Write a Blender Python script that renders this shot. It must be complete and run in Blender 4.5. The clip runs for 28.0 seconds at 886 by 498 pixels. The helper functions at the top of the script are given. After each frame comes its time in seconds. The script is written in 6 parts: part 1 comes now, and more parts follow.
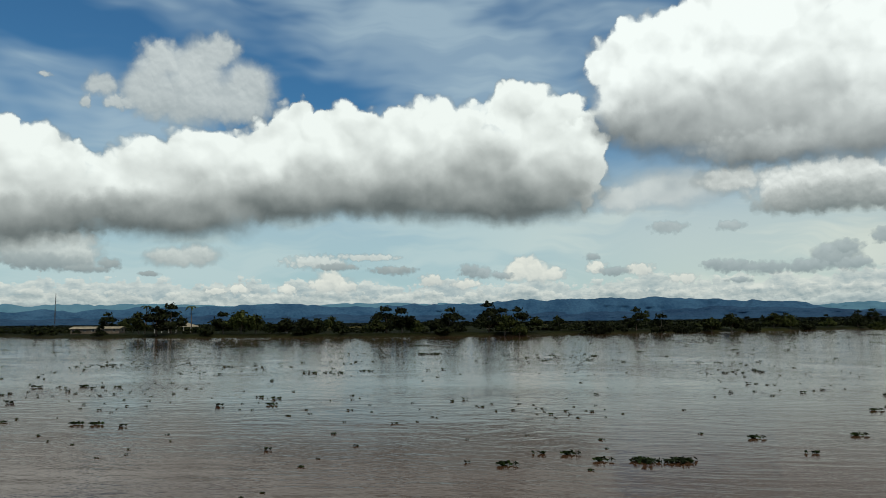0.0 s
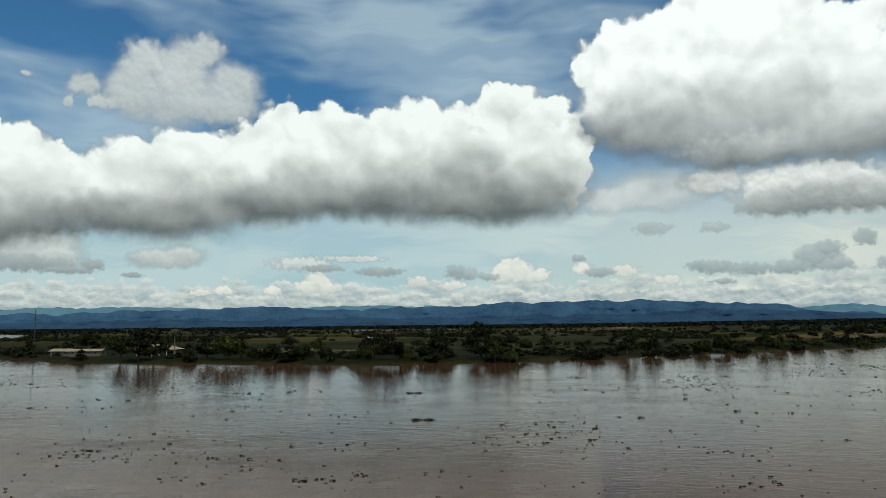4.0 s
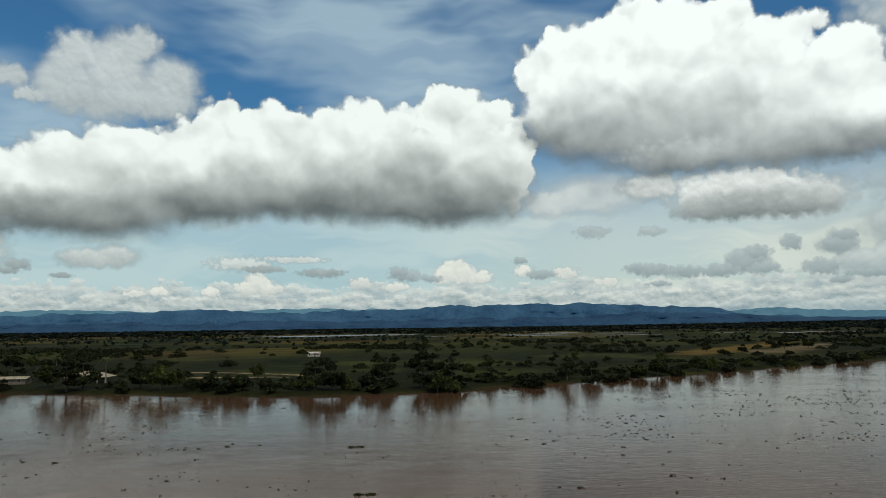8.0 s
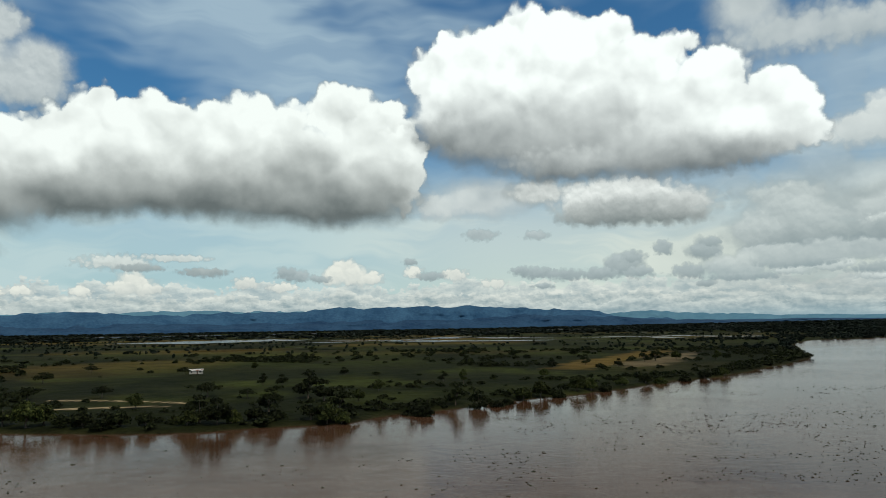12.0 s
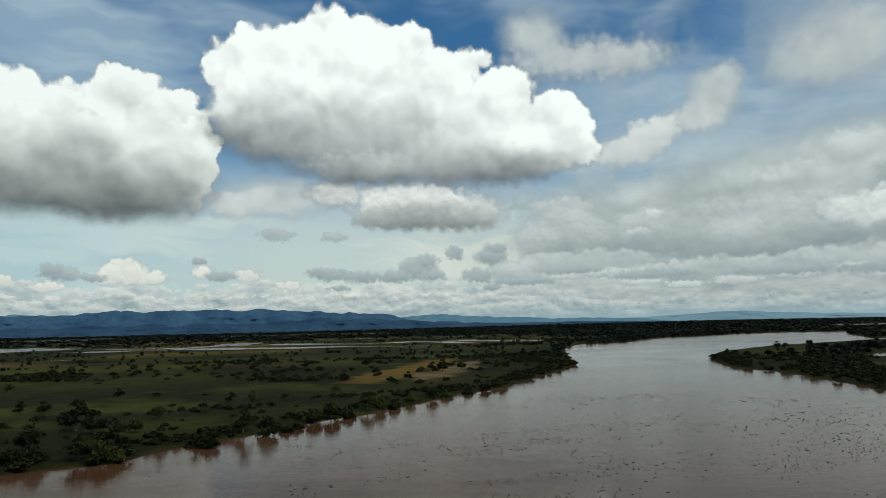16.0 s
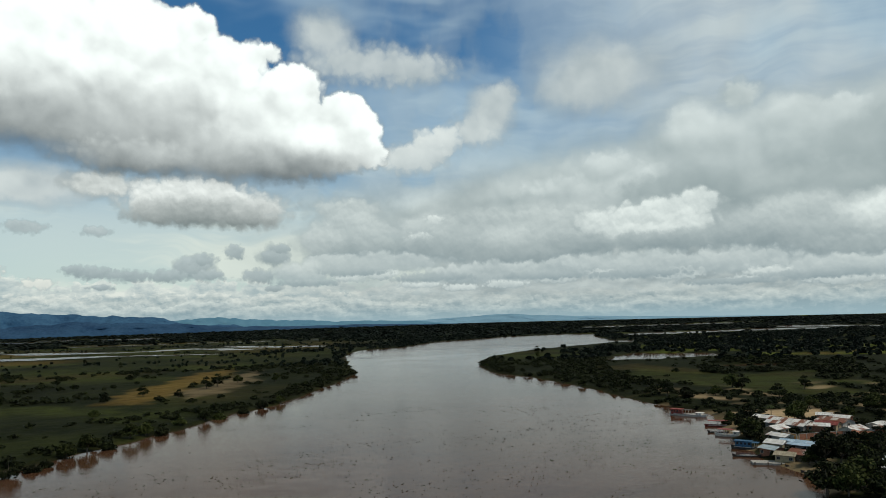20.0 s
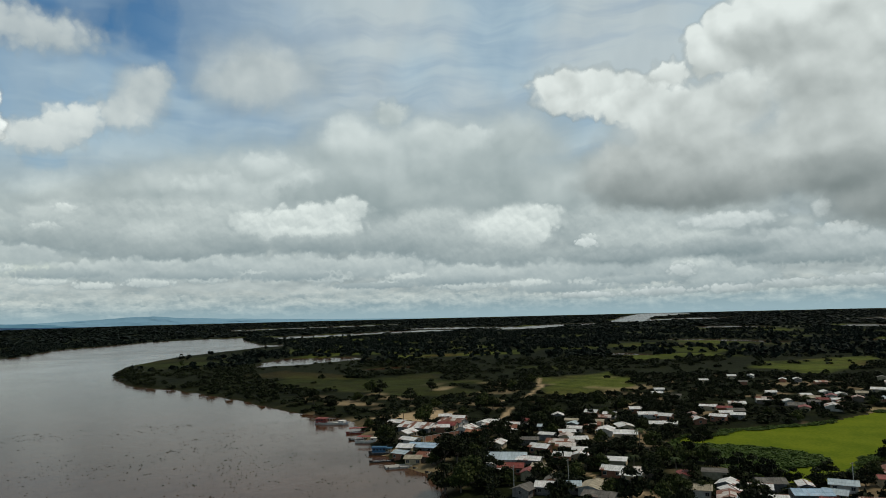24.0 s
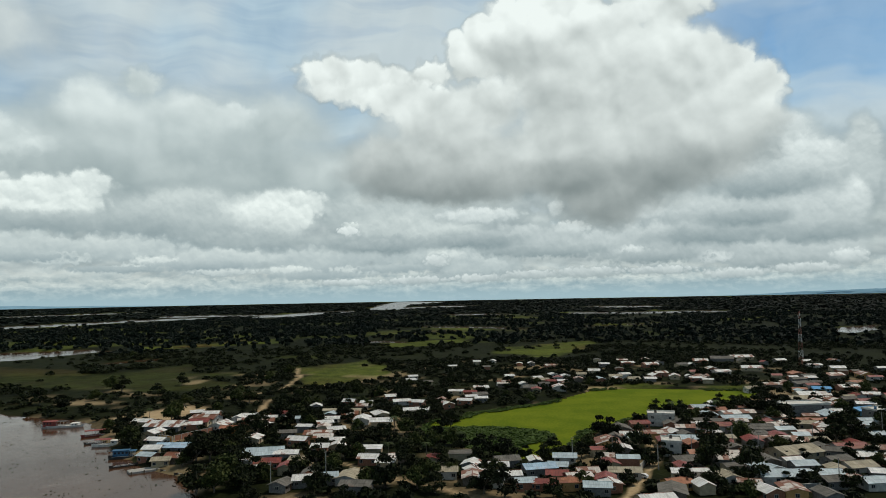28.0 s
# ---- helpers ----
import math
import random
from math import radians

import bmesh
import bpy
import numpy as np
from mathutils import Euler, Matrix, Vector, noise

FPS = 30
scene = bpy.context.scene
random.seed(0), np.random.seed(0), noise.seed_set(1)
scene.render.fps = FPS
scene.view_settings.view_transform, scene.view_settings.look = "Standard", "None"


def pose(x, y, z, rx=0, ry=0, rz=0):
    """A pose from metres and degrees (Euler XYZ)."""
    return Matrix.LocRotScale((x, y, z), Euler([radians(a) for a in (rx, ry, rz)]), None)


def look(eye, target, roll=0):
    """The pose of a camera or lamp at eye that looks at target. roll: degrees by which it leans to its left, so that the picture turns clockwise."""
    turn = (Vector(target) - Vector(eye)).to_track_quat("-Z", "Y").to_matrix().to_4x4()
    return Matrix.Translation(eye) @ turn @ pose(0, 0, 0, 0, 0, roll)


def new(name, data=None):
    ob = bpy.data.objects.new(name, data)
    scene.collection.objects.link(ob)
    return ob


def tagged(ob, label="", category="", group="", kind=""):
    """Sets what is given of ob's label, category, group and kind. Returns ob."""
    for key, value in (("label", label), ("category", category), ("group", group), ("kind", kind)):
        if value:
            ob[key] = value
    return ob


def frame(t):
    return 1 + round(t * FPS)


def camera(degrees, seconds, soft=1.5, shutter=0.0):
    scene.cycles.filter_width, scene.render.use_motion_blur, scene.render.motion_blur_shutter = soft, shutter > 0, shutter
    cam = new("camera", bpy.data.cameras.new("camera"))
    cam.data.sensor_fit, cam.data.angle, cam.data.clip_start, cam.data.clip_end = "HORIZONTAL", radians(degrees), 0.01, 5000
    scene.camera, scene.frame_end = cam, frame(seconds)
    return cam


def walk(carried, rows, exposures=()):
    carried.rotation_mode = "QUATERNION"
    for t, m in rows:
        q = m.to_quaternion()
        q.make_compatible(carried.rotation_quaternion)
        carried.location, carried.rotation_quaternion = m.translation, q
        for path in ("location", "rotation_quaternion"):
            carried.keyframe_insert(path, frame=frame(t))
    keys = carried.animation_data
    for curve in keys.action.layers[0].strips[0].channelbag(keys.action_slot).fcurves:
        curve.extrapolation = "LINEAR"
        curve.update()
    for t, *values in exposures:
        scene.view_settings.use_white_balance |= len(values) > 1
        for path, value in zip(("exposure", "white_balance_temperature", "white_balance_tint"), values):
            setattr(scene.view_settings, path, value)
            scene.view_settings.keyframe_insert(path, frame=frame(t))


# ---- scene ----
# t, x, y, z, yaw, pitch, roll
PATH = [
    (0.0, -0.5, 0.8, 4.4, 8.83, 6.18, -0.54),
    (0.5, -0.8, 1.3, 5.4, 8.72, 6.16, -0.42),
    (1.0, -1.2, 1.8, 6.5, 8.57, 6.21, -0.34),
    (1.5, -1.4, 2.3, 7.6, 8.37, 6.22, -0.50),
    (2.0, -1.7, 2.8, 8.7, 8.24, 6.20, -0.54),
    (2.5, -1.9, 3.2, 9.8, 8.12, 6.24, -0.57),
    (3.0, -2.0, 3.4, 11.0, 7.96, 6.26, -0.63),
    (3.5, -2.0, 3.5, 12.1, 7.82, 6.28, -0.65),
    (5.5, -1.9, 3.5, 16.7, 7.19, 6.26, -0.52),
    (6.0, -1.9, 3.4, 17.9, 7.03, 6.24, -0.56),
    (6.5, -1.9, 3.3, 19.1, 6.68, 6.26, -0.63),
    (7.0, -1.9, 3.2, 20.4, 5.48, 6.33, -0.69),
    (7.5, -1.9, 3.0, 21.7, 4.23, 6.36, -0.69),
    (8.0, -1.9, 2.8, 23.1, 2.94, 6.37, -0.72),
    (8.5, -2.0, 2.5, 24.4, 1.62, 6.37, -0.74),
    (9.0, -2.0, 2.2, 25.8, 0.31, 6.37, -0.79),
    (9.5, -2.1, 1.9, 27.2, -0.80, 6.34, -0.82),
    (10.0, -2.2, 1.6, 28.6, -1.72, 6.33, -0.66),
    (10.5, -2.2, 1.2, 29.9, -2.56, 6.30, -0.63),
    (11.0, -2.3, 0.9, 31.2, -3.54, 6.31, -0.68),
    (11.5, -2.4, 0.2, 32.4, -4.84, 6.30, -0.72),
    (12.0, -2.5, -0.6, 33.6, -6.19, 6.34, -0.84),
    (12.5, -2.6, -1.5, 34.8, -7.75, 6.34, -0.93),
    (14.5, -2.6, -2.5, 39.4, -16.79, 6.32, -0.99),
    (15.0, -2.7, -3.7, 40.5, -18.85, 6.30, -0.96),
    (15.5, -2.7, -4.9, 41.6, -20.94, 6.28, -1.06),
    (16.0, -2.8, -6.3, 42.7, -23.01, 6.25, -1.10),
    (16.5, -2.9, -7.3, 43.8, -25.28, 6.23, -1.14),
    (17.0, -3.0, -8.4, 44.9, -27.63, 6.20, -1.16),
    (17.5, -3.1, -9.3, 45.9, -30.01, 6.19, -1.25),
    (18.0, -3.3, -10.2, 47.1, -32.21, 6.17, -1.30),
    (18.5, -3.5, -10.9, 48.2, -34.34, 6.13, -1.39),
    (19.0, -3.8, -11.6, 49.4, -36.47, 6.13, -1.43),
    (19.5, -4.3, -12.2, 50.5, -38.65, 6.08, -1.43),
    (20.0, -4.8, -12.7, 51.6, -40.82, 6.02, -1.37),
    (20.5, -5.3, -13.0, 52.6, -43.15, 5.99, -1.41),
    (22.5, -5.9, -13.3, 55.9, -56.42, 5.61, -1.18),
    (23.0, -6.4, -13.5, 56.5, -60.58, 5.56, -1.26),
    (23.5, -6.9, -13.6, 57.1, -64.86, 5.53, -1.31),
    (24.0, -7.5, -13.7, 57.7, -69.09, 5.50, -1.38),
    (24.5, -7.8, -13.6, 58.2, -73.42, 5.46, -1.45),
    (25.0, -8.1, -13.6, 58.6, -78.21, 5.42, -1.48),
    (25.5, -8.5, -13.5, 58.9, -82.57, 5.37, -1.52),
    (26.0, -8.8, -13.4, 59.1, -85.03, 5.38, -1.46),
    (26.5, -9.1, -13.4, 59.3, -86.33, 5.39, -1.37),
    (27.0, -9.3, -13.3, 59.5, -87.52, 4.98, -1.32),
    (27.5, -9.5, -13.3, 59.7, -88.62, 4.36, -1.20),
    (28.0, -9.7, -13.2, 59.9, -88.68, 4.05, -1.07),
]


def aim(x, y, z, yaw, pitch, roll):
    a, b = radians(yaw), radians(pitch)
    way = Vector((-math.sin(a) * math.cos(b), math.cos(a) * math.cos(b), math.sin(b)))
    eye = Vector((x, y, z))
    return look(eye, eye + way * 100, roll)


cam = camera(65.35, 28.0, soft=0.85)
walk(cam, [(t, aim(*row)) for t, *row in PATH], [(0, -0.36), (3, -0.31), (7, -0.34), (12, -0.27), (16, -0.33), (20, -0.23), (23.5, -0.29), (26, -0.26), (27, -0.25), (28, -0.08)])

# ---- light: broken tropical cloud cover, high veiled sun ----
SUN_AZ, SUN_EL = 150.0, 58.0
sun_data = bpy.data.lights.new("sun", "SUN")
sun_data.energy, sun_data.angle, sun_data.color = 2.7, radians(8), (1.0, 0.90, 0.76)
sun = new("sun", sun_data)
sa, se = radians(SUN_AZ), radians(SUN_EL)
sun.matrix_world = look((math.sin(sa) * math.cos(se) * 300, math.cos(sa) * math.cos(se) * 300, math.sin(se) * 300), (0, 0, 0))


class Nodes:
    """Short forms for building node trees."""

    def __init__(self, tree):
        self.tree = tree
        tree.nodes.clear()

    def add(self, kind, **props):
        n = self.tree.nodes.new(kind)
        for key, value in props.items():
            if key == "op":
                n.operation = value
            elif key == "dims":
                n.noise_dimensions = value
            elif key == "vdims":
                n.voronoi_dimensions = value
            elif key == "feature":
                n.feature = value
            elif key == "blend":
                n.blend_type = value
            elif key == "data":
                n.data_type = value
            elif key == "name":
                n.attribute_name = value
        return n

    def put(self, socket, value):
        if isinstance(value, bpy.types.NodeSocket):
            self.tree.links.new(value, socket)
        elif value is not None:
            socket.default_value = value

    def m(self, op, a, b=None, c=None, clamp=False):
        n = self.add("ShaderNodeMath", op=op)
        n.use_clamp = clamp
        for s, v in zip(n.inputs, (a, b, c)):
            self.put(s, v)
        return n.outputs[0]

    def v(self, op, a, b=None, c=None):
        n = self.add("ShaderNodeVectorMath", op=op)
        for s, v in zip(n.inputs, (a, b, c)):
            self.put(s, v)
        return n.outputs["Value" if op in ("DOT_PRODUCT", "LENGTH", "DISTANCE") else "Vector"]

    def scaled(self, a, k):
        n = self.add("ShaderNodeVectorMath", op="SCALE")
        self.put(n.inputs[0], a)
        self.put(n.inputs["Scale"], k)
        return n.outputs["Vector"]

    def step(self, x, lo, hi):
        n = self.add("ShaderNodeMapRange")
        n.interpolation_type = "SMOOTHSTEP"
        self.put(n.inputs["Value"], x)
        self.put(n.inputs["From Min"], lo)
        self.put(n.inputs["From Max"], hi)
        return n.outputs[0]

    def mix(self, f, a, b, blend="MIX"):
        n = self.add("ShaderNodeMix", data="RGBA", blend=blend)
        self.put(n.inputs[0], f)
        for s, v in ((n.inputs[6], a), (n.inputs[7], b)):
            self.put(s, (*v, 1) if isinstance(v, tuple) and len(v) == 3 else v)
        return n.outputs[2]

    def noise(self, vec, scale, detail=2.0, rough=0.5, out="Fac"):
        n = self.add("ShaderNodeTexNoise")
        self.put(n.inputs["Vector"], vec)
        self.put(n.inputs["Scale"], scale)
        self.put(n.inputs["Detail"], detail)
        self.put(n.inputs["Roughness"], rough)
        return n.outputs[out]


# ---- sky: clear blue, high veil, distant cumulus, layered cloud, nearer cumulus heaps ----
world = bpy.data.worlds.new("sky")
scene.world = world
world.cycles.sampling_method, world.cycles.sample_map_resolution = "MANUAL", 512
world.use_nodes = True
k = Nodes(world.node_tree)
way = k.add("ShaderNodeTexCoord").outputs["Generated"]
axes = k.add("ShaderNodeSeparateXYZ")
k.put(axes.inputs[0], way)
wx, wy, wz = axes.outputs
az = k.m("MULTIPLY", k.m("ARCTAN2", wx, wy), 57.2958)
el = k.m("MULTIPLY", k.m("ARCSINE", wz), 57.2958)


def vec(x, y, z=0.0):
    n = k.add("ShaderNodeCombineXYZ")
    for s, v in zip(n.inputs, (x, y, z)):
        k.put(s, v)
    return n.outputs[0]


flat_way = vec(az, el)
half = (0.5, 0.5, 0.5)


def noise2(at, scale, detail=2.0, rough=0.5, out="Fac"):
    n = k.add("ShaderNodeTexNoise", dims="2D")
    for key, value in (("Vector", at), ("Scale", scale), ("Detail", detail), ("Roughness", rough)):
        k.put(n.inputs[key], value)
    return n.outputs[out]


def cells2(at, scale, detail, rough):
    n = k.add("ShaderNodeTexVoronoi", feature="F1", vdims="2D")
    n.normalize = True
    for key, value in (("Vector", at), ("Scale", scale), ("Detail", detail), ("Roughness", rough)):
        k.put(n.inputs[key], value)
    return n.outputs["Distance"]


broad = k.v("SUBTRACT", noise2(flat_way, 0.16, 2.0, 0.5, "Color"), half)
fine = k.v("SUBTRACT", noise2(flat_way, 0.75, 4.0, 0.6, "Color"), half)
grain = k.v("SUBTRACT", noise2(flat_way, 2.6, 3.0, 0.6, "Color"), half)
# the air bends every outline a little, at three sizes of billow
big_at = k.v("MULTIPLY_ADD", broad, (1.4, 0.9, 0.0), k.v("MULTIPLY_ADD", fine, (0.9, 0.75, 0.0), flat_way))
mid_at = k.v("MULTIPLY_ADD", fine, (0.8, 0.65, 0.0), k.v("MULTIPLY_ADD", grain, (0.16, 0.16, 0.0), flat_way))
low_at = k.v("MULTIPLY_ADD", fine, (0.5, 0.3, 0.0), k.v("MULTIPLY_ADD", grain, (0.22, 0.18, 0.0), flat_way))
big_cells, mid_cells, low_cells = cells2(big_at, 0.52, 1.5, 0.4), cells2(mid_at, 1.0, 1.0, 0.4), cells2(low_at, 2.1, 1.0, 0.4)


def facing(at, here, scale, detail, towards):
    """How far the heads of a cloud face the light from above: the upper half of each billow is lit."""
    return k.m("SUBTRACT", cells2(k.v("ADD", at, towards), scale, detail, 0.4), here)


calm_at = k.v("MULTIPLY_ADD", broad, (2.2, 1.5, 0.0), flat_way)
big_face = facing(calm_at, cells2(calm_at, 0.40, 0.7, 0.4), 0.40, 0.7, (0.15, 0.70, 0.0))
mid_face = facing(mid_at, mid_cells, 1.0, 1.0, (0.08, 0.28, 0.0))
low_face = facing(low_at, low_cells, 2.1, 1.0, (0.05, 0.14, 0.0))
swell = k.m("SUBTRACT", noise2(calm_at, 0.22, 2.5, 0.5), noise2(k.v("ADD", calm_at, (0.5, 1.3, 0.0)), 0.22, 2.5, 0.5))

sky_tex = k.add("ShaderNodeTexSky")
sky_tex.sky_type, sky_tex.sun_disc = "NISHITA", False
sky_tex.sun_elevation, sky_tex.sun_rotation = se, sa
sky_tex.air_density, sky_tex.dust_density, sky_tex.ozone_density = 1.2, 0.6, 2.0
clear = k.mix(1.0, k.scaled(sky_tex.outputs[0], 0.088), (0.42, 0.84, 1.10), "MULTIPLY")
# thin high veil, whiter towards the horizon, drawn out in streaks
streaks = noise2(k.v("MULTIPLY", k.v("ADD", flat_way, k.scaled(broad, 1.6)), (0.035, 0.12, 0.0)), 1.0, 4.0, 0.55)
low_veil = k.step(el, 17.0, 7.5)
veil = k.m("MAXIMUM", k.m("MULTIPLY", low_veil, 0.95), k.m("MULTIPLY", k.step(streaks, 0.36, 0.64), 0.80))
veil = k.m("MAXIMUM", veil, k.m("MULTIPLY", k.step(az, 40.0, 64.0), k.m("MULTIPLY_ADD", k.step(az, 105.0, 114.0), -0.66, 0.92)))
low_streak = noise2(k.v("MULTIPLY", k.v("ADD", flat_way, k.scaled(broad, 3.0)), (0.05, 0.34, 0.0)), 1.0, 4.0, 0.55)
veil = k.m("MULTIPLY", veil, k.m("MULTIPLY_ADD", k.step(low_streak, 0.62, 0.36), -0.28, 1.0))
low_tone = k.mix(k.step(az, -8.0, 12.0), (0.66, 0.79, 0.80), (0.90, 0.92, 0.83))
veil_tone = k.mix(k.step(el, 6.0, 16.0), low_tone, (0.53, 0.66, 0.76))
veil_tone = k.mix(k.m("MULTIPLY", k.step(az, 44.0, 66.0), k.step(noise2(flat_way, 0.07, 3.0, 0.5), 0.30, 0.55)), veil_tone, (0.68, 0.73, 0.75))
sky_now = k.mix(veil, clear, veil_tone)

# rows of heaps low over the horizon, the farthest first
haze_at = k.v("MULTIPLY", k.v("MULTIPLY_ADD", fine, (0.5, 0.35, 0.0), flat_way), (0.42, 1.25, 0.0))
haze_noise = noise2(haze_at, 1.0, 6.0, 0.62)
haze_face = k.m("SUBTRACT", haze_noise, noise2(k.v("ADD", haze_at, (0.08, 0.40, 0.0)), 1.0, 6.0, 0.62))
for base, rise, seed, dark, light in ((2.9, 3.4, 3.0, (0.44, 0.52, 0.55), (0.95, 0.94, 0.87)), (2.2, 2.6, 17.0, (0.34, 0.43, 0.46), (0.94, 0.93, 0.86)), (1.6, 1.9, 41.0, (0.32, 0.41, 0.45), (0.80, 0.83, 0.79))):
    crest = k.m("MULTIPLY_ADD", noise2(vec(k.m("MULTIPLY", az, 0.30), seed), 1.0, 3.0, 0.6), rise, base - 0.35 * rise)
    depth = k.m("SUBTRACT", k.m("MULTIPLY_ADD", haze_noise, 1.6, k.m("MULTIPLY_ADD", low_cells, -0.9, crest)), k.m("ADD", el, 0.45))
    glow = k.m("MULTIPLY_ADD", depth, -0.45, k.m("MULTIPLY_ADD", haze_face, 1.7, k.m("MULTIPLY_ADD", low_face, 0.5, 0.78)), clamp=True)
    sky_now = k.mix(k.m("MULTIPLY", k.step(depth, 0.0, 0.3), 0.85), sky_now, k.mix(glow, dark, light))

# broken layer of grey cloud seen in perspective, thick towards the east
layer_at = vec(k.m("MULTIPLY", az, 0.20), k.m("MULTIPLY", k.m("LOGARITHM", k.m("MAXIMUM", k.m("ADD", el, 3.0), 0.5), 2.71828), 3.0))
layer_at = k.v("MULTIPLY_ADD", fine, (0.13, 0.13, 0.0), layer_at)


def layer_shape(at):
    return k.m("MULTIPLY_ADD", noise2(at, 0.9, 4.0, 0.5), 0.70, k.m("MULTIPLY_ADD", cells2(at, 1.3, 1.0, 0.5), -0.40, 0.36))


layer_noise = layer_shape(layer_at)
layer_relief = k.m("SUBTRACT", layer_noise, layer_shape(k.v("ADD", layer_at, (-0.06, 0.24, 0.0))))
layer_cover = k.m("MULTIPLY_ADD", k.step(az, 22.0, 62.0), 0.14, -0.05)
layer_cover = k.m("MULTIPLY_ADD", k.step(el, 17.0, 8.0), 0.10, layer_cover)
layer_mass = k.step(k.m("ADD", layer_noise, layer_cover), 0.49, 0.64)
layer_mass = k.m("MULTIPLY", layer_mass, k.m("MULTIPLY", k.step(el, 0.8, 3.0), k.step(az, 18.0, 46.0)))
layer_mass = k.m("MULTIPLY", layer_mass, k.m("MULTIPLY_ADD", k.step(el, 9.5, 14.0), -0.8, 1.0))
layer_light = k.m("MULTIPLY_ADD", layer_relief, 1.9, k.m("MULTIPLY_ADD", k.step(el, 2.0, 14.0), 0.12, 0.36), clamp=True)
layer_tone = k.mix(layer_light, (0.29, 0.34, 0.36), (0.84, 0.87, 0.84))
sky_now = k.mix(k.m("MULTIPLY", layer_mass, 0.92), sky_now, layer_tone)


def puff_group():
    """One puff of cloud laid over those behind it: an ellipse with a billowed edge, lighter towards its head."""
    tree = bpy.data.node_groups.new("puff", "ShaderNodeTree")
    for key, kind in (("At", "Vector"), ("Size", "Vector"), ("Place", "Vector"), ("Cells", "Float"), ("Edge", "Float"), ("Fill", "Float"), ("Soft", "Float"), ("Gain", "Float"), ("Middle", "Float"), ("Light", "Float"), ("Cover", "Float"), ("After", "Float")):
        tree.interface.new_socket(key, in_out="INPUT", socket_type="NodeSocket" + kind)
    for key in ("Light", "Cover"):
        tree.interface.new_socket(key, in_out="OUTPUT", socket_type="NodeSocketFloat")
    g = Nodes(tree)
    given, made = g.add("NodeGroupInput").outputs, g.add("NodeGroupOutput").inputs
    # waits for the puff behind, so that few values are held at a time
    at = g.scaled(given["At"], g.m("MULTIPLY_ADD", given["After"], 1e-9, 1.0))
    s = g.v("MULTIPLY_ADD", at, given["Size"], given["Place"])
    inner = g.m("MULTIPLY_ADD", given["Cells"], given["Edge"], g.m("SUBTRACT", given["Fill"], g.v("LENGTH", s)))
    mass = g.step(inner, 0.0, given["Soft"])
    glow = g.m("MULTIPLY_ADD", g.v("DOT_PRODUCT", s, (0.0, 1.0, 0.0)), given["Gain"], given["Middle"])
    n = g.add("ShaderNodeMix", data="FLOAT")
    for i, value in ((0, mass), (2, given["Light"]), (3, glow)):
        g.put(n.inputs[i], value)
    g.put(made["Light"], n.outputs[0])
    g.put(made["Cover"], g.m("MULTIPLY_ADD", given["Cover"], g.m("SUBTRACT", 1.0, mass), mass))
    return tree


PUFF = puff_group()
last = [0.0]


def cloud(under, tiers, dark=(0.22, 0.25, 0.25), light=(1.10, 1.09, 1.05), most=1.0):
    """One cloud over the sky so far, laid puff on puff from the back to the front.
    Each tier: softness in degrees, lightness at a puff's foot and at its head, and puffs of azimuth, elevation and half sizes in degrees."""
    lightness = cover = 0.0
    sizes = [ry for tier in tiers for *_, ry in tier[3]]
    mean = sum(sizes) / len(sizes)
    for soft, foot, head, lobes in tiers:
        for a, e, rx, ry in lobes:
            at, cells = (big_at, big_cells) if ry > 1.5 else (mid_at, mid_cells) if ry > 0.62 else (low_at, low_cells)
            wide = min(2.0 * soft / ry, 0.5 + 0.35 * soft)
            edge, grow = (1.05, 0.22) if ry < 0.62 else (0.95, 0.36) if soft < 0.5 else (0.34, 0.40) if ry > 1.5 else (0.75, 0.36)
            n = k.add("ShaderNodeGroup")
            n.node_tree = PUFF
            given = {"At": at, "Size": (0.95 / rx, 0.95 / ry, 0.0), "Place": (-0.95 * a / rx, -0.95 * e / ry, 0.0), "Cells": cells, "Edge": -edge, "Fill": 1.0 + 0.34 * edge + grow * wide, "Soft": wide, "Gain": (head - foot) / 2, "Middle": (foot + head) / 2, "Light": lightness, "Cover": cover, "After": last[0]}
            for key, value in given.items():
                k.put(n.inputs[key], value)
            lightness, cover = n.outputs
            last[0] = cover
    folds = k.m("MULTIPLY_ADD", big_face, 0.24, k.m("MULTIPLY", mid_face, 0.09)) if mean > 1.3 else k.m("MULTIPLY_ADD", mid_face, 0.36, k.m("MULTIPLY", low_face, 0.18))
    folds = k.m("ADD", folds, k.m("MULTIPLY", swell, 0.85 if mean > 1.3 else 0.5))
    lightness = k.m("MULTIPLY_ADD", folds, k.m("MULTIPLY_ADD", k.step(lightness, 0.0, 0.8), 0.7, 0.3), lightness, clamp=True)
    return k.mix(k.m("MULTIPLY", cover, most), under, k.mix(lightness, dark, light))


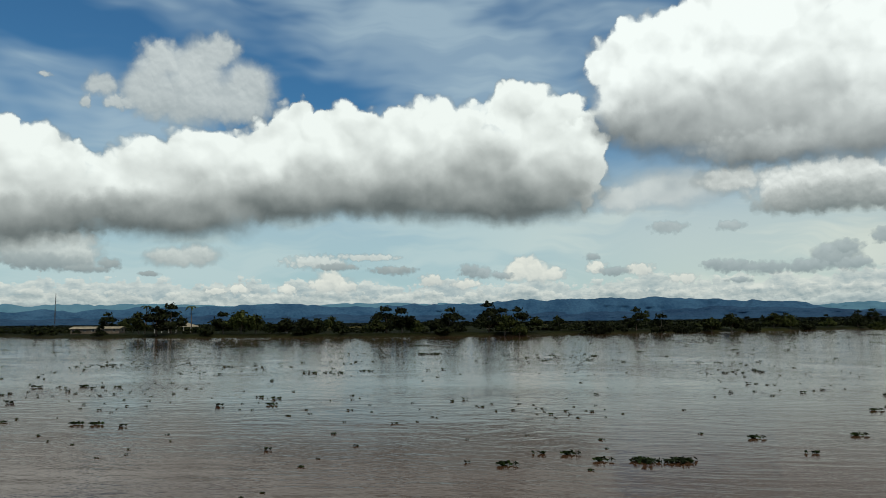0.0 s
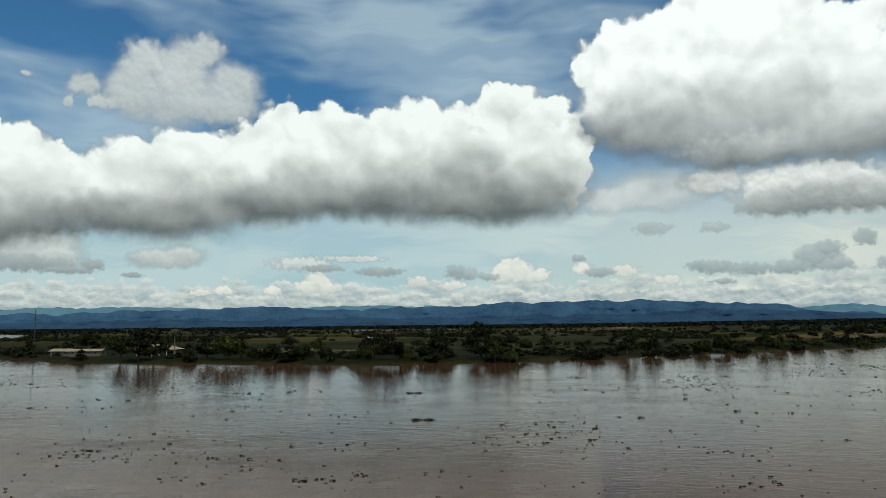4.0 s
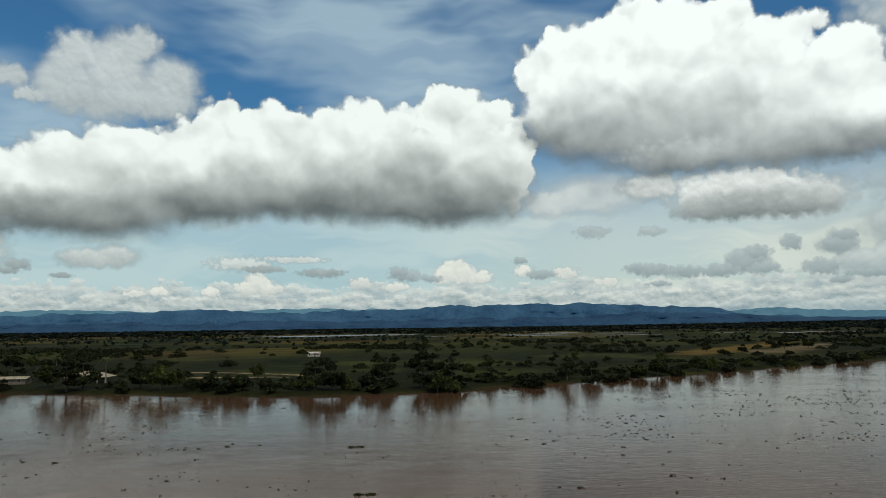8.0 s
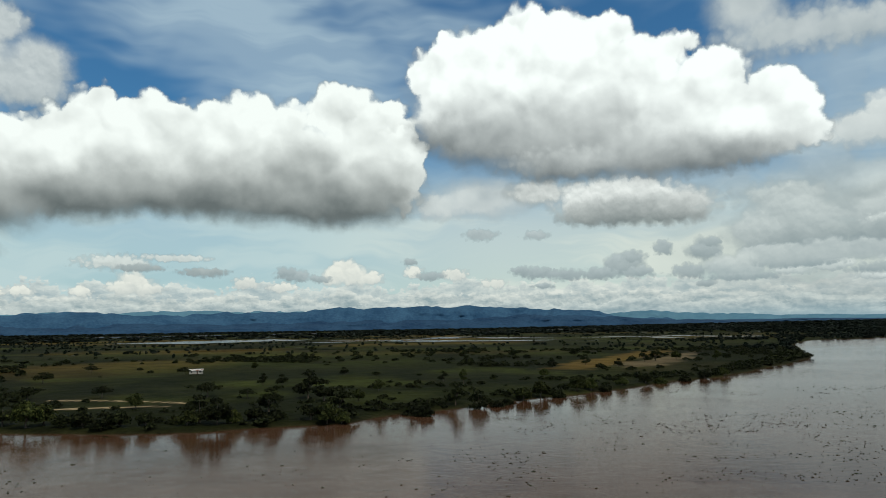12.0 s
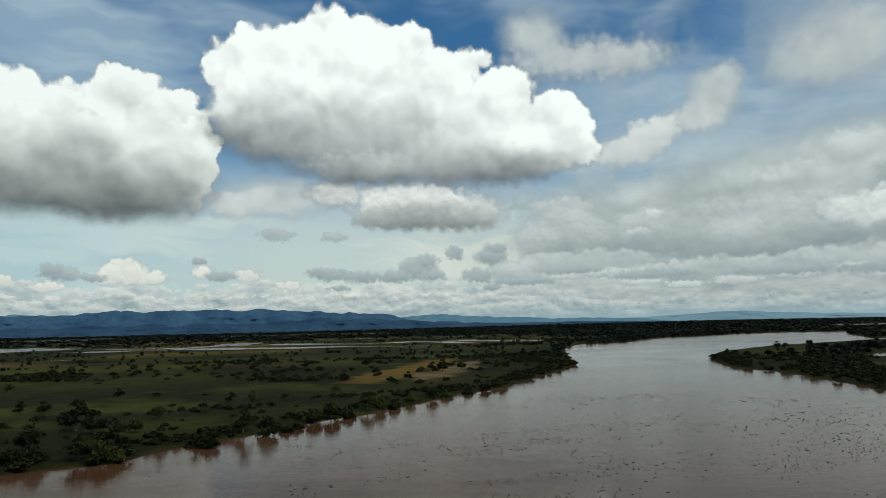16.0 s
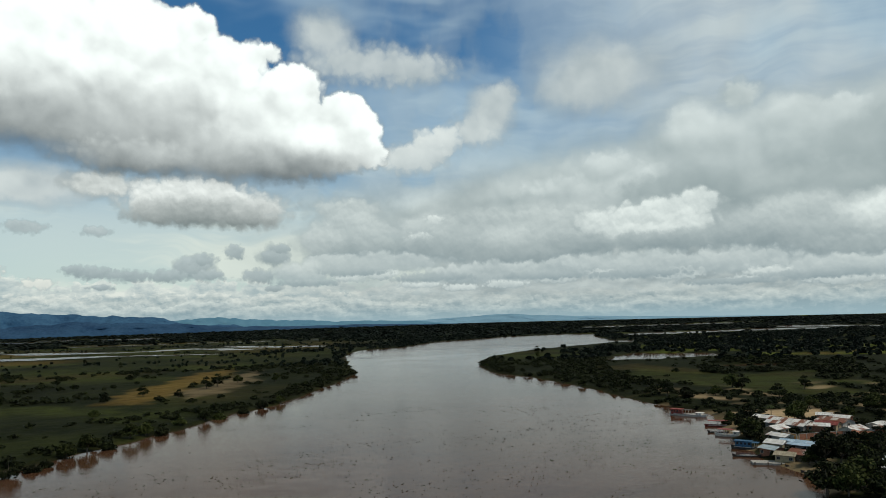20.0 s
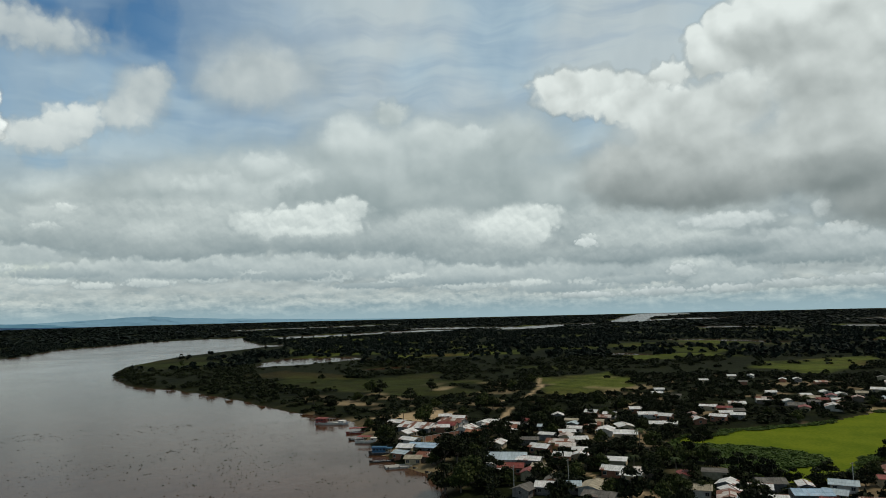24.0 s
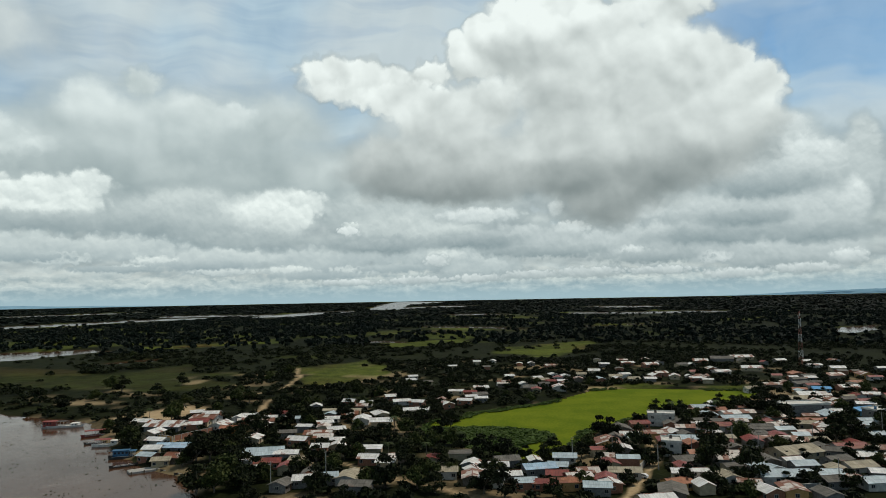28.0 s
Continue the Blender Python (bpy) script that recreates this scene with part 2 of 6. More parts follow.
# bright heads of the far heaps
sky_now = cloud(sky_now, [
    (0.22, 0.55, 1.05, [(-1.9, 4.6, 1.1, 1.0), (-0.9, 4.1, 1.4, 0.7), (-2.8, 4.1, 1.0, 0.7), (0.3, 4.0, 0.9, 0.6), (3.8, 4.4, 0.8, 0.6), (7.1, 4.2, 1.2, 0.5), (-17.9, 3.5, 1.4, 0.9), (-18.9, 3.2, 1.0, 0.5), (-16.7, 3.1, 1.0, 0.4), (-9.8, 3.6, 1.0, 0.5), (-25.4, 2.9, 1.0, 0.4), (-27.1, 2.7, 0.8, 0.3), (-21.5, 2.9, 0.8, 0.4), (-6.9, 3.2, 1.3, 0.4), (10.3, 3.4, 1.1, 0.4)]),
], dark=(0.42, 0.48, 0.50), light=(1.02, 0.99, 0.90))
# slate rags before the far heaps
sky_now = cloud(sky_now, [
    (0.35, 0.05, 0.55, [(13.9, 4.2, 1.5, 0.5), (16.2, 4.0, 1.7, 0.5), (12.6, 4.4, 0.9, 0.4), (20.9, 4.7, 1.6, 0.8), (21.6, 5.3, 1.1, 0.5), (19.0, 4.0, 1.5, 0.5), (22.1, 4.0, 1.3, 0.5), (24.0, 5.9, 0.8, 0.6), (27.0, 5.6, 1.2, 0.8), (27.5, 6.2, 0.8, 0.4), (25.8, 4.0, 1.5, 0.6), (3.4, 5.3, 0.6, 0.3), (-6.0, 4.2, 1.5, 0.5), (-6.7, 4.5, 0.9, 0.4), (-4.1, 3.9, 1.2, 0.3), (5.1, 4.1, 1.2, 0.4), (14.4, 3.1, 0.9, 0.2), (27.0, 3.0, 0.8, 0.3)]),
    (0.6, 0.25, 0.6, [(9.4, 7.4, 1.5, 0.5), (13.9, 7.3, 1.1, 0.4), (8.9, 7.6, 0.7, 0.4)]),
], dark=(0.30, 0.36, 0.38), light=(0.80, 0.85, 0.85), most=0.92)
# grey layer in the east, upper decks
sky_now = cloud(sky_now, [
    (1.8, 0.26, 0.6, [(56.2, 10.8, 9.0, 3.2), (62.9, 13.2, 5.7, 3.2), (69.1, 12.3, 6.1, 3.4), (51.6, 10.8, 5.1, 2.1), (75.1, 14.1, 4.5, 2.7), (46.1, 10.3, 3.6, 1.8), (79.7, 9.8, 5.1, 2.6)]),
    (0.9, 0.45, 0.88, [(61.6, 14.6, 2.2, 1.9), (65.0, 16.6, 1.5, 1.0), (71.5, 14.4, 1.9, 1.0), (52.0, 10.1, 4.4, 1.4), (56.7, 10.6, 2.8, 1.4), (68.2, 14.2, 2.8, 1.8), (54.8, 12.2, 1.9, 1.2)]),
    (1.2, 0.0, 0.36, [(66.2, 9.9, 5.6, 1.9), (59.5, 10.1, 4.3, 1.4), (73.1, 10.7, 4.5, 2.3), (69.9, 9.5, 4.6, 1.4)]),
], dark=(0.34, 0.40, 0.41), light=(0.90, 0.93, 0.91), most=0.92)
# grey layer in the east, middle decks
sky_now = cloud(sky_now, [
    (0.8, 0.16, 0.58, [(32.9, 9.3, 3.2, 1.1), (33.7, 7.5, 3.6, 1.8), (30.8, 6.7, 2.1, 1.4), (40.1, 7.2, 3.9, 2.1), (44.3, 7.8, 2.6, 1.8), (50.2, 7.8, 5.9, 2.1), (46.5, 6.2, 4.9, 1.6), (68.4, 7.0, 6.0, 2.1), (82.9, 7.3, 4.4, 1.7), (88.3, 6.5, 4.4, 1.9), (84.8, 5.2, 4.3, 1.8), (89.6, 4.3, 4.3, 1.8)]),
    (0.6, 0.42, 0.98, [(58.6, 8.2, 3.3, 1.3), (61.4, 8.8, 2.0, 1.2), (56.2, 7.6, 2.8, 1.3), (53.8, 7.6, 1.9, 1.0), (60.0, 7.5, 2.4, 1.1), (75.5, 7.6, 2.6, 1.6), (77.5, 7.9, 1.9, 1.0), (73.4, 6.8, 2.5, 1.6), (75.6, 6.4, 2.6, 1.4), (40.1, 8.4, 0.7, 0.4), (81.1, 5.8, 0.8, 0.5), (56.6, 6.5, 6.1, 0.9), (51.1, 4.5, 0.9, 0.4), (38.9, 6.9, 1.1, 0.5)]),
    (0.9, -0.04, 0.36, [(61.3, 6.0, 6.1, 0.9), (57.6, 6.1, 3.8, 0.7), (68.8, 5.4, 5.1, 1.3), (65.1, 6.0, 3.3, 1.1), (73.3, 4.7, 4.9, 0.9), (52.0, 6.1, 4.1, 1.1), (46.1, 5.5, 4.4, 1.1), (40.1, 6.1, 3.7, 1.1), (34.5, 6.1, 3.4, 0.9), (81.5, 4.4, 3.7, 1.3)]),
], dark=(0.31, 0.37, 0.39), light=(1.0, 1.02, 0.98), most=0.92)
# grey layer in the east, lower rows
sky_now = cloud(sky_now, [
    (0.4, 0.12, 0.66, [(36.1, 5.0, 5.1, 0.9), (31.2, 4.9, 2.5, 0.8), (29.1, 4.2, 2.1, 0.9), (46.6, 4.0, 5.7, 0.9), (52.0, 4.4, 3.7, 0.8), (42.2, 3.9, 3.0, 0.8), (57.5, 4.2, 5.1, 1.0), (64.1, 4.2, 4.2, 1.0), (70.6, 3.4, 5.5, 0.9), (78.5, 3.2, 4.7, 1.1), (84.3, 3.7, 4.3, 1.1), (89.2, 3.4, 3.3, 1.1), (91.9, 2.5, 3.1, 1.0)]),
    (0.25, 0.25, 0.95, [(35.7, 4.0, 1.8, 0.4), (33.1, 3.8, 1.5, 0.4), (46.1, 3.0, 2.0, 0.4), (50.1, 3.3, 1.8, 0.4), (53.8, 3.5, 1.9, 0.4), (59.4, 3.3, 2.3, 0.5), (66.0, 3.2, 1.9, 0.4), (71.0, 2.4, 2.7, 0.4), (75.9, 2.4, 2.2, 0.4), (88.8, 3.3, 1.5, 0.7), (81.4, 2.3, 2.5, 0.4), (38.9, 3.1, 2.0, 0.3), (42.2, 2.8, 1.7, 0.3), (64.5, 2.7, 2.3, 0.3)]),
    (0.35, -0.05, 0.34, [(33.4, 4.3, 3.0, 0.4), (39.7, 3.7, 3.7, 0.4), (49.2, 3.6, 4.1, 0.4), (56.6, 3.5, 4.7, 0.4), (63.6, 2.6, 4.2, 0.3), (69.6, 2.9, 5.0, 0.4), (78.4, 2.0, 4.7, 0.4), (84.6, 2.5, 3.9, 0.4), (90.2, 1.8, 3.2, 0.5), (29.9, 3.4, 2.8, 0.3)]),
], dark=(0.32, 0.39, 0.42), light=(0.96, 0.98, 0.94), most=0.82)
# far side of the layer, towards the right
sky_now = cloud(sky_now, [
    (0.8, 0.2, 0.62, [(114.7, 10.1, 4.1, 2.9), (117.2, 8.2, 3.2, 2.4), (111.9, 8.5, 4.3, 1.8), (110.6, 6.1, 5.6, 1.6), (117.4, 5.5, 3.2, 2.0), (104.2, 4.4, 5.6, 1.3), (111.6, 3.6, 4.7, 1.5), (117.2, 3.1, 3.5, 1.5), (95.7, 4.8, 4.6, 1.2), (120.4, 9.0, 1.3, 3.5)]),
    (0.65, 0.38, 0.9, [(114.8, 11.8, 2.6, 1.6), (116.9, 9.9, 2.2, 1.4), (110.7, 9.2, 2.8, 1.1), (104.8, 6.9, 2.2, 1.2), (98.1, 7.1, 0.7, 0.8), (81.0, 5.6, 1.2, 0.5), (88.2, 3.1, 1.2, 0.6), (110.0, 2.8, 1.4, 0.5), (91.6, 6.8, 3.8, 0.7), (103.8, 3.5, 1.3, 0.4), (114.0, 3.9, 2.3, 0.7), (99.4, 5.6, 1.8, 0.6), (119.8, 6.3, 1.0, 1.6)]),
    (0.8, -0.04, 0.36, [(113.8, 8.1, 4.2, 1.0), (110.5, 4.5, 5.6, 0.8), (117.3, 4.3, 3.9, 0.8), (97.5, 3.7, 5.5, 0.6), (105.5, 3.0, 4.7, 0.6), (115.0, 2.1, 4.4, 0.6), (91.1, 4.7, 4.2, 0.7), (83.6, 4.4, 4.2, 0.7), (112.5, 5.7, 3.1, 0.7)]),
    (0.3, 0.15, 0.8, [(86.3, 1.5, 2.8, 0.4), (91.5, 1.6, 2.8, 0.4), (95.6, 1.8, 2.8, 0.4), (100.6, 1.9, 3.1, 0.5), (106.2, 1.9, 2.9, 0.4), (111.5, 1.5, 2.7, 0.4), (116.4, 1.7, 2.5, 0.4), (80.7, 1.4, 2.8, 0.3), (119.2, 2.4, 1.4, 0.6)]),
], dark=(0.28, 0.34, 0.36), light=(0.94, 0.96, 0.94), most=0.94)
# towering grey mass in the east
sky_now = cloud(sky_now, [
    (0.35, 0.6, 1.05, [(80.9, 17.7, 3.7, 1.7), (83.8, 17.1, 4.3, 1.6), (87.9, 18.3, 1.8, 1.0), (79.1, 18.4, 2.2, 1.1), (85.7, 16.2, 3.8, 1.5), (98.8, 22.5, 5.1, 1.9), (94.9, 21.3, 4.3, 2.2), (106.4, 22.0, 3.7, 1.6), (109.2, 22.0, 1.9, 1.0), (110.8, 17.3, 3.2, 1.9), (113.1, 15.3, 2.4, 2.2), (102.4, 20.9, 4.1, 2.1), (92.0, 20.0, 2.9, 2.2)]),
    (0.7, 0.42, 0.9, [(103.6, 18.6, 6.7, 3.0), (97.7, 18.8, 5.1, 2.6), (108.3, 17.6, 4.6, 2.7), (111.8, 13.8, 3.6, 2.7), (90.9, 15.4, 4.8, 1.9), (88.0, 15.0, 4.3, 1.8), (93.3, 16.4, 2.8, 1.5), (99.8, 15.5, 4.1, 2.0), (108.1, 14.1, 5.4, 3.0)]),
    (1.2, 0.3, 0.66, [(96.3, 19.3, 4.2, 1.6), (100.8, 16.3, 5.9, 2.6), (104.7, 14.6, 5.2, 2.6), (110.1, 11.9, 4.5, 2.6), (102.4, 11.8, 6.2, 2.9), (98.3, 12.5, 4.1, 3.0), (84.6, 11.6, 3.8, 2.3), (89.9, 12.4, 5.7, 2.6), (94.5, 10.4, 4.2, 1.8)]),
    (1.2, -0.02, 0.4, [(103.1, 9.0, 5.7, 2.2), (101.7, 7.1, 3.1, 1.6), (86.5, 10.0, 5.2, 1.9), (90.7, 9.2, 5.2, 1.6), (107.9, 10.0, 3.7, 1.7), (98.7, 9.7, 3.2, 1.8)]),
], dark=(0.25, 0.28, 0.28), light=(0.98, 0.99, 0.96))
# soft high rags between the heaps
sky_now = cloud(sky_now, [
    (1.8, 0.36, 0.56, [(33.7, 21.1, 5.2, 1.5), (30.9, 23.2, 2.4, 1.7), (38.3, 20.7, 4.1, 1.4), (54.6, 19.5, 4.9, 2.6), (52.7, 18.3, 3.3, 1.6)]),
    (1.1, 0.42, 0.68, [(45.1, 17.1, 1.9, 1.8), (46.2, 18.4, 1.2, 1.1), (43.9, 15.7, 2.1, 1.4)]),
    (0.5, 0.5, 0.9, [(40.2, 14.4, 2.1, 1.5), (41.2, 15.0, 1.3, 1.0), (38.2, 13.5, 2.7, 1.2)]),
    (1.2, 0.5, 0.66, [(9.8, 10.5, 4.1, 1.6), (5.8, 9.8, 2.2, 1.0)]),
], dark=(0.34, 0.40, 0.44), light=(0.98, 0.98, 0.94), most=0.92)
# grey heap above the long bank of cloud
sky_now = cloud(sky_now, [
    (0.8, 0.46, 0.76, [(-27.2, 21.3, 1.6, 1.2), (-28.9, 20.3, 2.1, 1.7), (-31.6, 20.2, 1.7, 1.4), (-32.5, 18.2, 1.8, 1.8), (-24.9, 19.0, 2.0, 1.6)]),
    (1.3, 0.32, 0.64, [(-28.8, 18.2, 3.8, 2.1), (-30.0, 17.1, 3.7, 1.5), (-25.3, 17.3, 2.6, 1.5), (-32.1, 17.1, 2.0, 1.2)]),
    (0.6, 0.4, 0.6, [(-35.8, 17.8, 1.3, 0.8), (-36.8, 16.5, 0.4, 0.5), (-39.5, 18.0, 0.4, 0.2), (-34.6, 16.7, 1.2, 0.6)]),
], dark=(0.32, 0.37, 0.40), light=(0.95, 0.96, 0.94), most=0.95)
# low grey heap by the western edge
sky_now = cloud(sky_now, [
    (0.5, 0.35, 0.85, [(-38.1, 6.2, 2.5, 1.1), (-40.1, 5.7, 2.4, 1.0), (-37.0, 5.2, 1.8, 0.8), (-28.4, 5.5, 1.7, 0.8), (-30.5, 5.3, 1.8, 0.7)]),
    (0.5, 0.05, 0.45, [(-38.7, 4.7, 3.1, 0.6), (-36.2, 4.3, 1.8, 0.3), (-40.1, 4.8, 2.0, 0.6), (-34.7, 4.7, 0.8, 0.4)]),
    (0.4, 0.6, 0.95, [(-19.3, 5.1, 2.7, 0.6), (-15.2, 5.5, 2.8, 0.3)]),
    (0.4, 0.1, 0.4, [(-17.7, 4.7, 1.9, 0.3), (-12.9, 4.4, 1.9, 0.4), (-32.0, 4.0, 0.8, 0.2)]),
], dark=(0.26, 0.31, 0.33), light=(0.92, 0.93, 0.88), most=0.9)
# long bank of heaped cloud
sky_now = cloud(sky_now, [
    (0.3, 0.6, 1.12, [(-3.1, 18.9, 1.2, 0.9), (-2.0, 17.5, 2.9, 2.0), (1.2, 15.8, 2.9, 2.6), (2.6, 13.0, 2.0, 3.2), (-9.0, 16.0, 4.2, 2.2), (-12.4, 15.6, 2.7, 2.0), (-16.6, 15.2, 3.5, 2.6), (-20.3, 14.9, 3.4, 2.8), (-23.0, 13.9, 2.7, 2.5), (-28.2, 13.5, 3.5, 1.9), (-31.9, 12.4, 3.0, 1.8), (-34.2, 11.0, 2.3, 2.0), (-39.8, 12.8, 2.1, 2.0), (-42.1, 12.2, 2.3, 2.7), (-38.0, 11.7, 1.8, 1.9), (-44.7, 12.2, 2.5, 2.2), (-47.0, 10.8, 2.3, 2.2)]),
    (0.8, 0.4, 0.97, [(-2.4, 13.2, 5.2, 3.3), (-8.5, 13.3, 5.7, 3.3), (-14.7, 12.8, 5.2, 3.1), (-20.3, 12.0, 4.6, 2.7), (-24.8, 11.6, 3.9, 2.5), (-29.8, 11.1, 4.5, 2.4), (-34.2, 9.9, 3.4, 2.1), (-37.9, 9.7, 3.2, 2.2), (-41.0, 9.6, 3.0, 2.6), (-44.8, 9.2, 3.4, 2.5)]),
    (1.0, 0.22, 0.66, [(-1.0, 11.8, 4.7, 2.4), (-5.7, 12.8, 4.3, 2.0), (-11.9, 11.9, 4.3, 2.0), (-18.5, 11.1, 4.1, 2.0), (-25.6, 10.4, 3.9, 1.8), (-32.2, 9.4, 3.6, 1.5), (-38.9, 8.8, 3.1, 1.4)]),
    (1.3, -0.12, 0.4, [(-6.2, 10.5, 8.5, 2.1), (-2.4, 10.2, 5.2, 1.9), (-12.4, 10.5, 4.7, 1.8), (-17.5, 10.5, 4.6, 1.6), (-22.1, 9.9, 4.9, 1.6), (-29.8, 8.5, 5.3, 1.7), (-34.1, 8.6, 3.1, 1.4), (-38.5, 8.0, 3.9, 1.5), (-42.2, 7.5, 3.6, 1.7), (-45.7, 7.6, 3.0, 1.6)]),
], dark=(0.17, 0.19, 0.19), light=(1.20, 1.20, 1.15))
# small lit heap under the great one
sky_now = cloud(sky_now, [
    (1.0, 0.45, 0.66, [(25.3, 9.3, 2.8, 1.4), (14.4, 10.8, 2.8, 1.0)]),
    (0.5, 0.45, 0.98, [(20.1, 10.6, 3.5, 1.1), (22.4, 10.4, 2.9, 1.1), (18.2, 9.6, 2.6, 1.3)]),
    (0.9, -0.05, 0.48, [(21.2, 9.0, 4.9, 1.1), (18.6, 8.8, 2.6, 0.9), (24.8, 8.6, 2.6, 0.8)]),
], dark=(0.26, 0.29, 0.29))
# great white heap
sky_now = cloud(sky_now, [
    (0.3, 0.66, 1.15, [(13.4, 23.9, 2.6, 1.6), (16.4, 23.0, 2.9, 1.8), (19.8, 22.6, 2.5, 1.8), (8.3, 21.9, 2.6, 1.9), (5.9, 20.0, 2.7, 2.4), (11.1, 22.3, 2.6, 2.0), (26.0, 21.4, 1.4, 1.0), (23.6, 20.6, 2.5, 1.9), (28.6, 18.7, 2.7, 2.0), (31.9, 16.6, 3.3, 2.1), (33.7, 14.7, 2.0, 1.8), (35.0, 14.1, 1.2, 1.2)]),
    (0.8, 0.52, 1.1, [(9.8, 19.8, 6.0, 3.0), (16.3, 20.5, 5.7, 3.3), (21.2, 19.7, 4.4, 2.9), (6.6, 17.7, 2.9, 2.4), (14.4, 18.0, 6.6, 2.5), (25.4, 17.3, 4.3, 2.5), (28.8, 15.6, 4.8, 2.5), (31.5, 14.3, 3.7, 1.8), (20.1, 16.3, 5.8, 2.5)]),
    (1.0, 0.38, 0.84, [(11.6, 17.3, 4.2, 1.8), (18.7, 17.4, 4.3, 1.8), (26.8, 14.5, 4.3, 1.8), (22.5, 14.6, 4.3, 1.8), (31.0, 13.5, 3.7, 1.2)]),
    (1.4, -0.02, 0.52, [(8.4, 15.4, 4.1, 1.7), (13.0, 15.0, 6.0, 2.2), (18.2, 14.2, 5.2, 2.1), (23.4, 13.3, 4.8, 1.8), (28.2, 12.9, 4.3, 1.4), (16.3, 12.9, 4.2, 1.3), (6.2, 15.9, 2.2, 1.3)]),
], dark=(0.19, 0.21, 0.22), light=(1.26, 1.26, 1.22))
# overhead, out of view, the cover closes to a thick dark grey deck, added to dim land and water
deck = k.m("MULTIPLY", k.step(el, 25.5, 33.0), 0.95)
deck_tone = k.mix(k.step(layer_noise, 0.35, 0.65), (0.10, 0.12, 0.13), (0.23, 0.26, 0.28))
sky_now = k.mix(deck, sky_now, deck_tone)
# blue haze where the sky meets the land
sky_now = k.mix(k.m("MULTIPLY", k.step(el, 1.6, -0.2), 0.75), sky_now, (0.42, 0.56, 0.62))
sky_now = k.mix(1.0, sky_now, (0.93, 1.0, 1.0), "MULTIPLY")
background = k.add("ShaderNodeBackground")
k.put(background.inputs[0], k.scaled(sky_now, 10.0))
background.inputs[1].default_value = 0.1
k.put(k.add("ShaderNodeOutputWorld").inputs[0], background.outputs[0])

# ---- materials ----
def surface(name):
    """A new material with its nodes and its main shader."""
    made = bpy.data.materials.new(name)
    made.use_nodes = True
    n = Nodes(made.node_tree)
    shader = n.add("ShaderNodeBsdfPrincipled")
    n.put(n.add("ShaderNodeOutputMaterial").inputs[0], shader.outputs[0])
    shader.inputs["Specular IOR Level"].default_value = 0.25
    return made, n, shader


def bump(n, shader, height, strength, distance):
    b = n.add("ShaderNodeBump")
    b.inputs["Strength"].default_value, b.inputs["Distance"].default_value = strength, distance
    n.put(b.inputs["Height"], height)
    n.put(shader.inputs["Normal"], b.outputs[0])


def places(n):
    return n.add("ShaderNodeTexCoord").outputs["Object"]


def lot(n):
    return n.add("ShaderNodeObjectInfo").outputs["Random"]


def island(n):
    return n.add("ShaderNodeNewGeometry").outputs["Random Per Island"]


def field(n, name):
    return n.add("ShaderNodeAttribute", name=name).outputs["Fac"]


def mottled(name, low, high, scale=1.5, rough=0.85, vary=0.35, metal=0.0, height=0.02, by_island=True):
    """Plain matter with grain, stains and a shift of tone from piece to piece."""
    made, n, shader = surface(name)
    p = places(n)
    grain = n.noise(p, scale * 6, 4.0, 0.6)
    stain = n.noise(p, scale * 0.7, 3.0, 0.55)
    f = n.m("ADD", n.m("MULTIPLY", grain, 0.45), n.m("MULTIPLY", stain, 0.55))
    f = n.step(f, 0.32, 0.68)
    tone = n.mix(f, low, high)
    shift = n.m("MULTIPLY_ADD", island(n) if by_island else lot(n), vary, 1.0 - vary / 2)
    n.put(shader.inputs["Base Color"], n.scaled(tone, shift))
    shader.inputs["Roughness"].default_value = rough
    shader.inputs["Metallic"].default_value = metal
    bump(n, shader, grain, 0.4, height)
    return made


def leafy(name, low, high, vary=0.7):
    made, n, shader = surface(name)
    p = places(n)
    f = n.step(n.m("ADD", n.m("MULTIPLY", n.noise(p, 0.9, 2.0), 0.5), n.m("MULTIPLY", island(n), 0.5)), 0.25, 0.8)
    tone = n.mix(f, low, high)
    n.put(shader.inputs["Base Color"], n.scaled(tone, n.m("MULTIPLY_ADD", lot(n), vary, 1.0 - vary / 2)))
    shader.inputs["Roughness"].default_value = 0.75
    shader.inputs["Specular IOR Level"].default_value = 0.12
    return made


def sheet(name, low, high, rust=(0.17, 0.065, 0.035), rusty=0.4, rough=0.5, metal=0.0):
    """Corrugated roofing: ribs, stains running down the slope, sheets rusted one by one."""
    made, n, shader = surface(name)
    p = places(n)
    run = n.noise(n.v("MULTIPLY", p, (2.2, 0.35, 0.35)), 1.0, 4.0, 0.6)
    patch = n.noise(p, 0.35, 3.0, 0.6)
    tone = n.mix(n.step(run, 0.3, 0.72), low, high)
    worn = n.m("ADD", n.m("MULTIPLY", island(n), 0.45), n.m("MULTIPLY", n.m("ADD", run, patch), 0.36))
    worn = n.step(n.m("ADD", worn, n.m("MULTIPLY_ADD", lot(n), 0.24, rusty - 0.62)), 0.42, 0.56)
    n.put(shader.inputs["Base Color"], n.scaled(n.mix(worn, tone, rust), n.m("MULTIPLY_ADD", island(n), 0.3, 0.85)))
    shader.inputs["Roughness"].default_value = rough
    shader.inputs["Metallic"].default_value = metal
    wave = n.add("ShaderNodeTexWave")
    n.put(wave.inputs["Vector"], p)
    wave.inputs["Scale"].default_value = 2.0
    bump(n, shader, wave.outputs["Fac"], 0.5, 0.03)
    return made


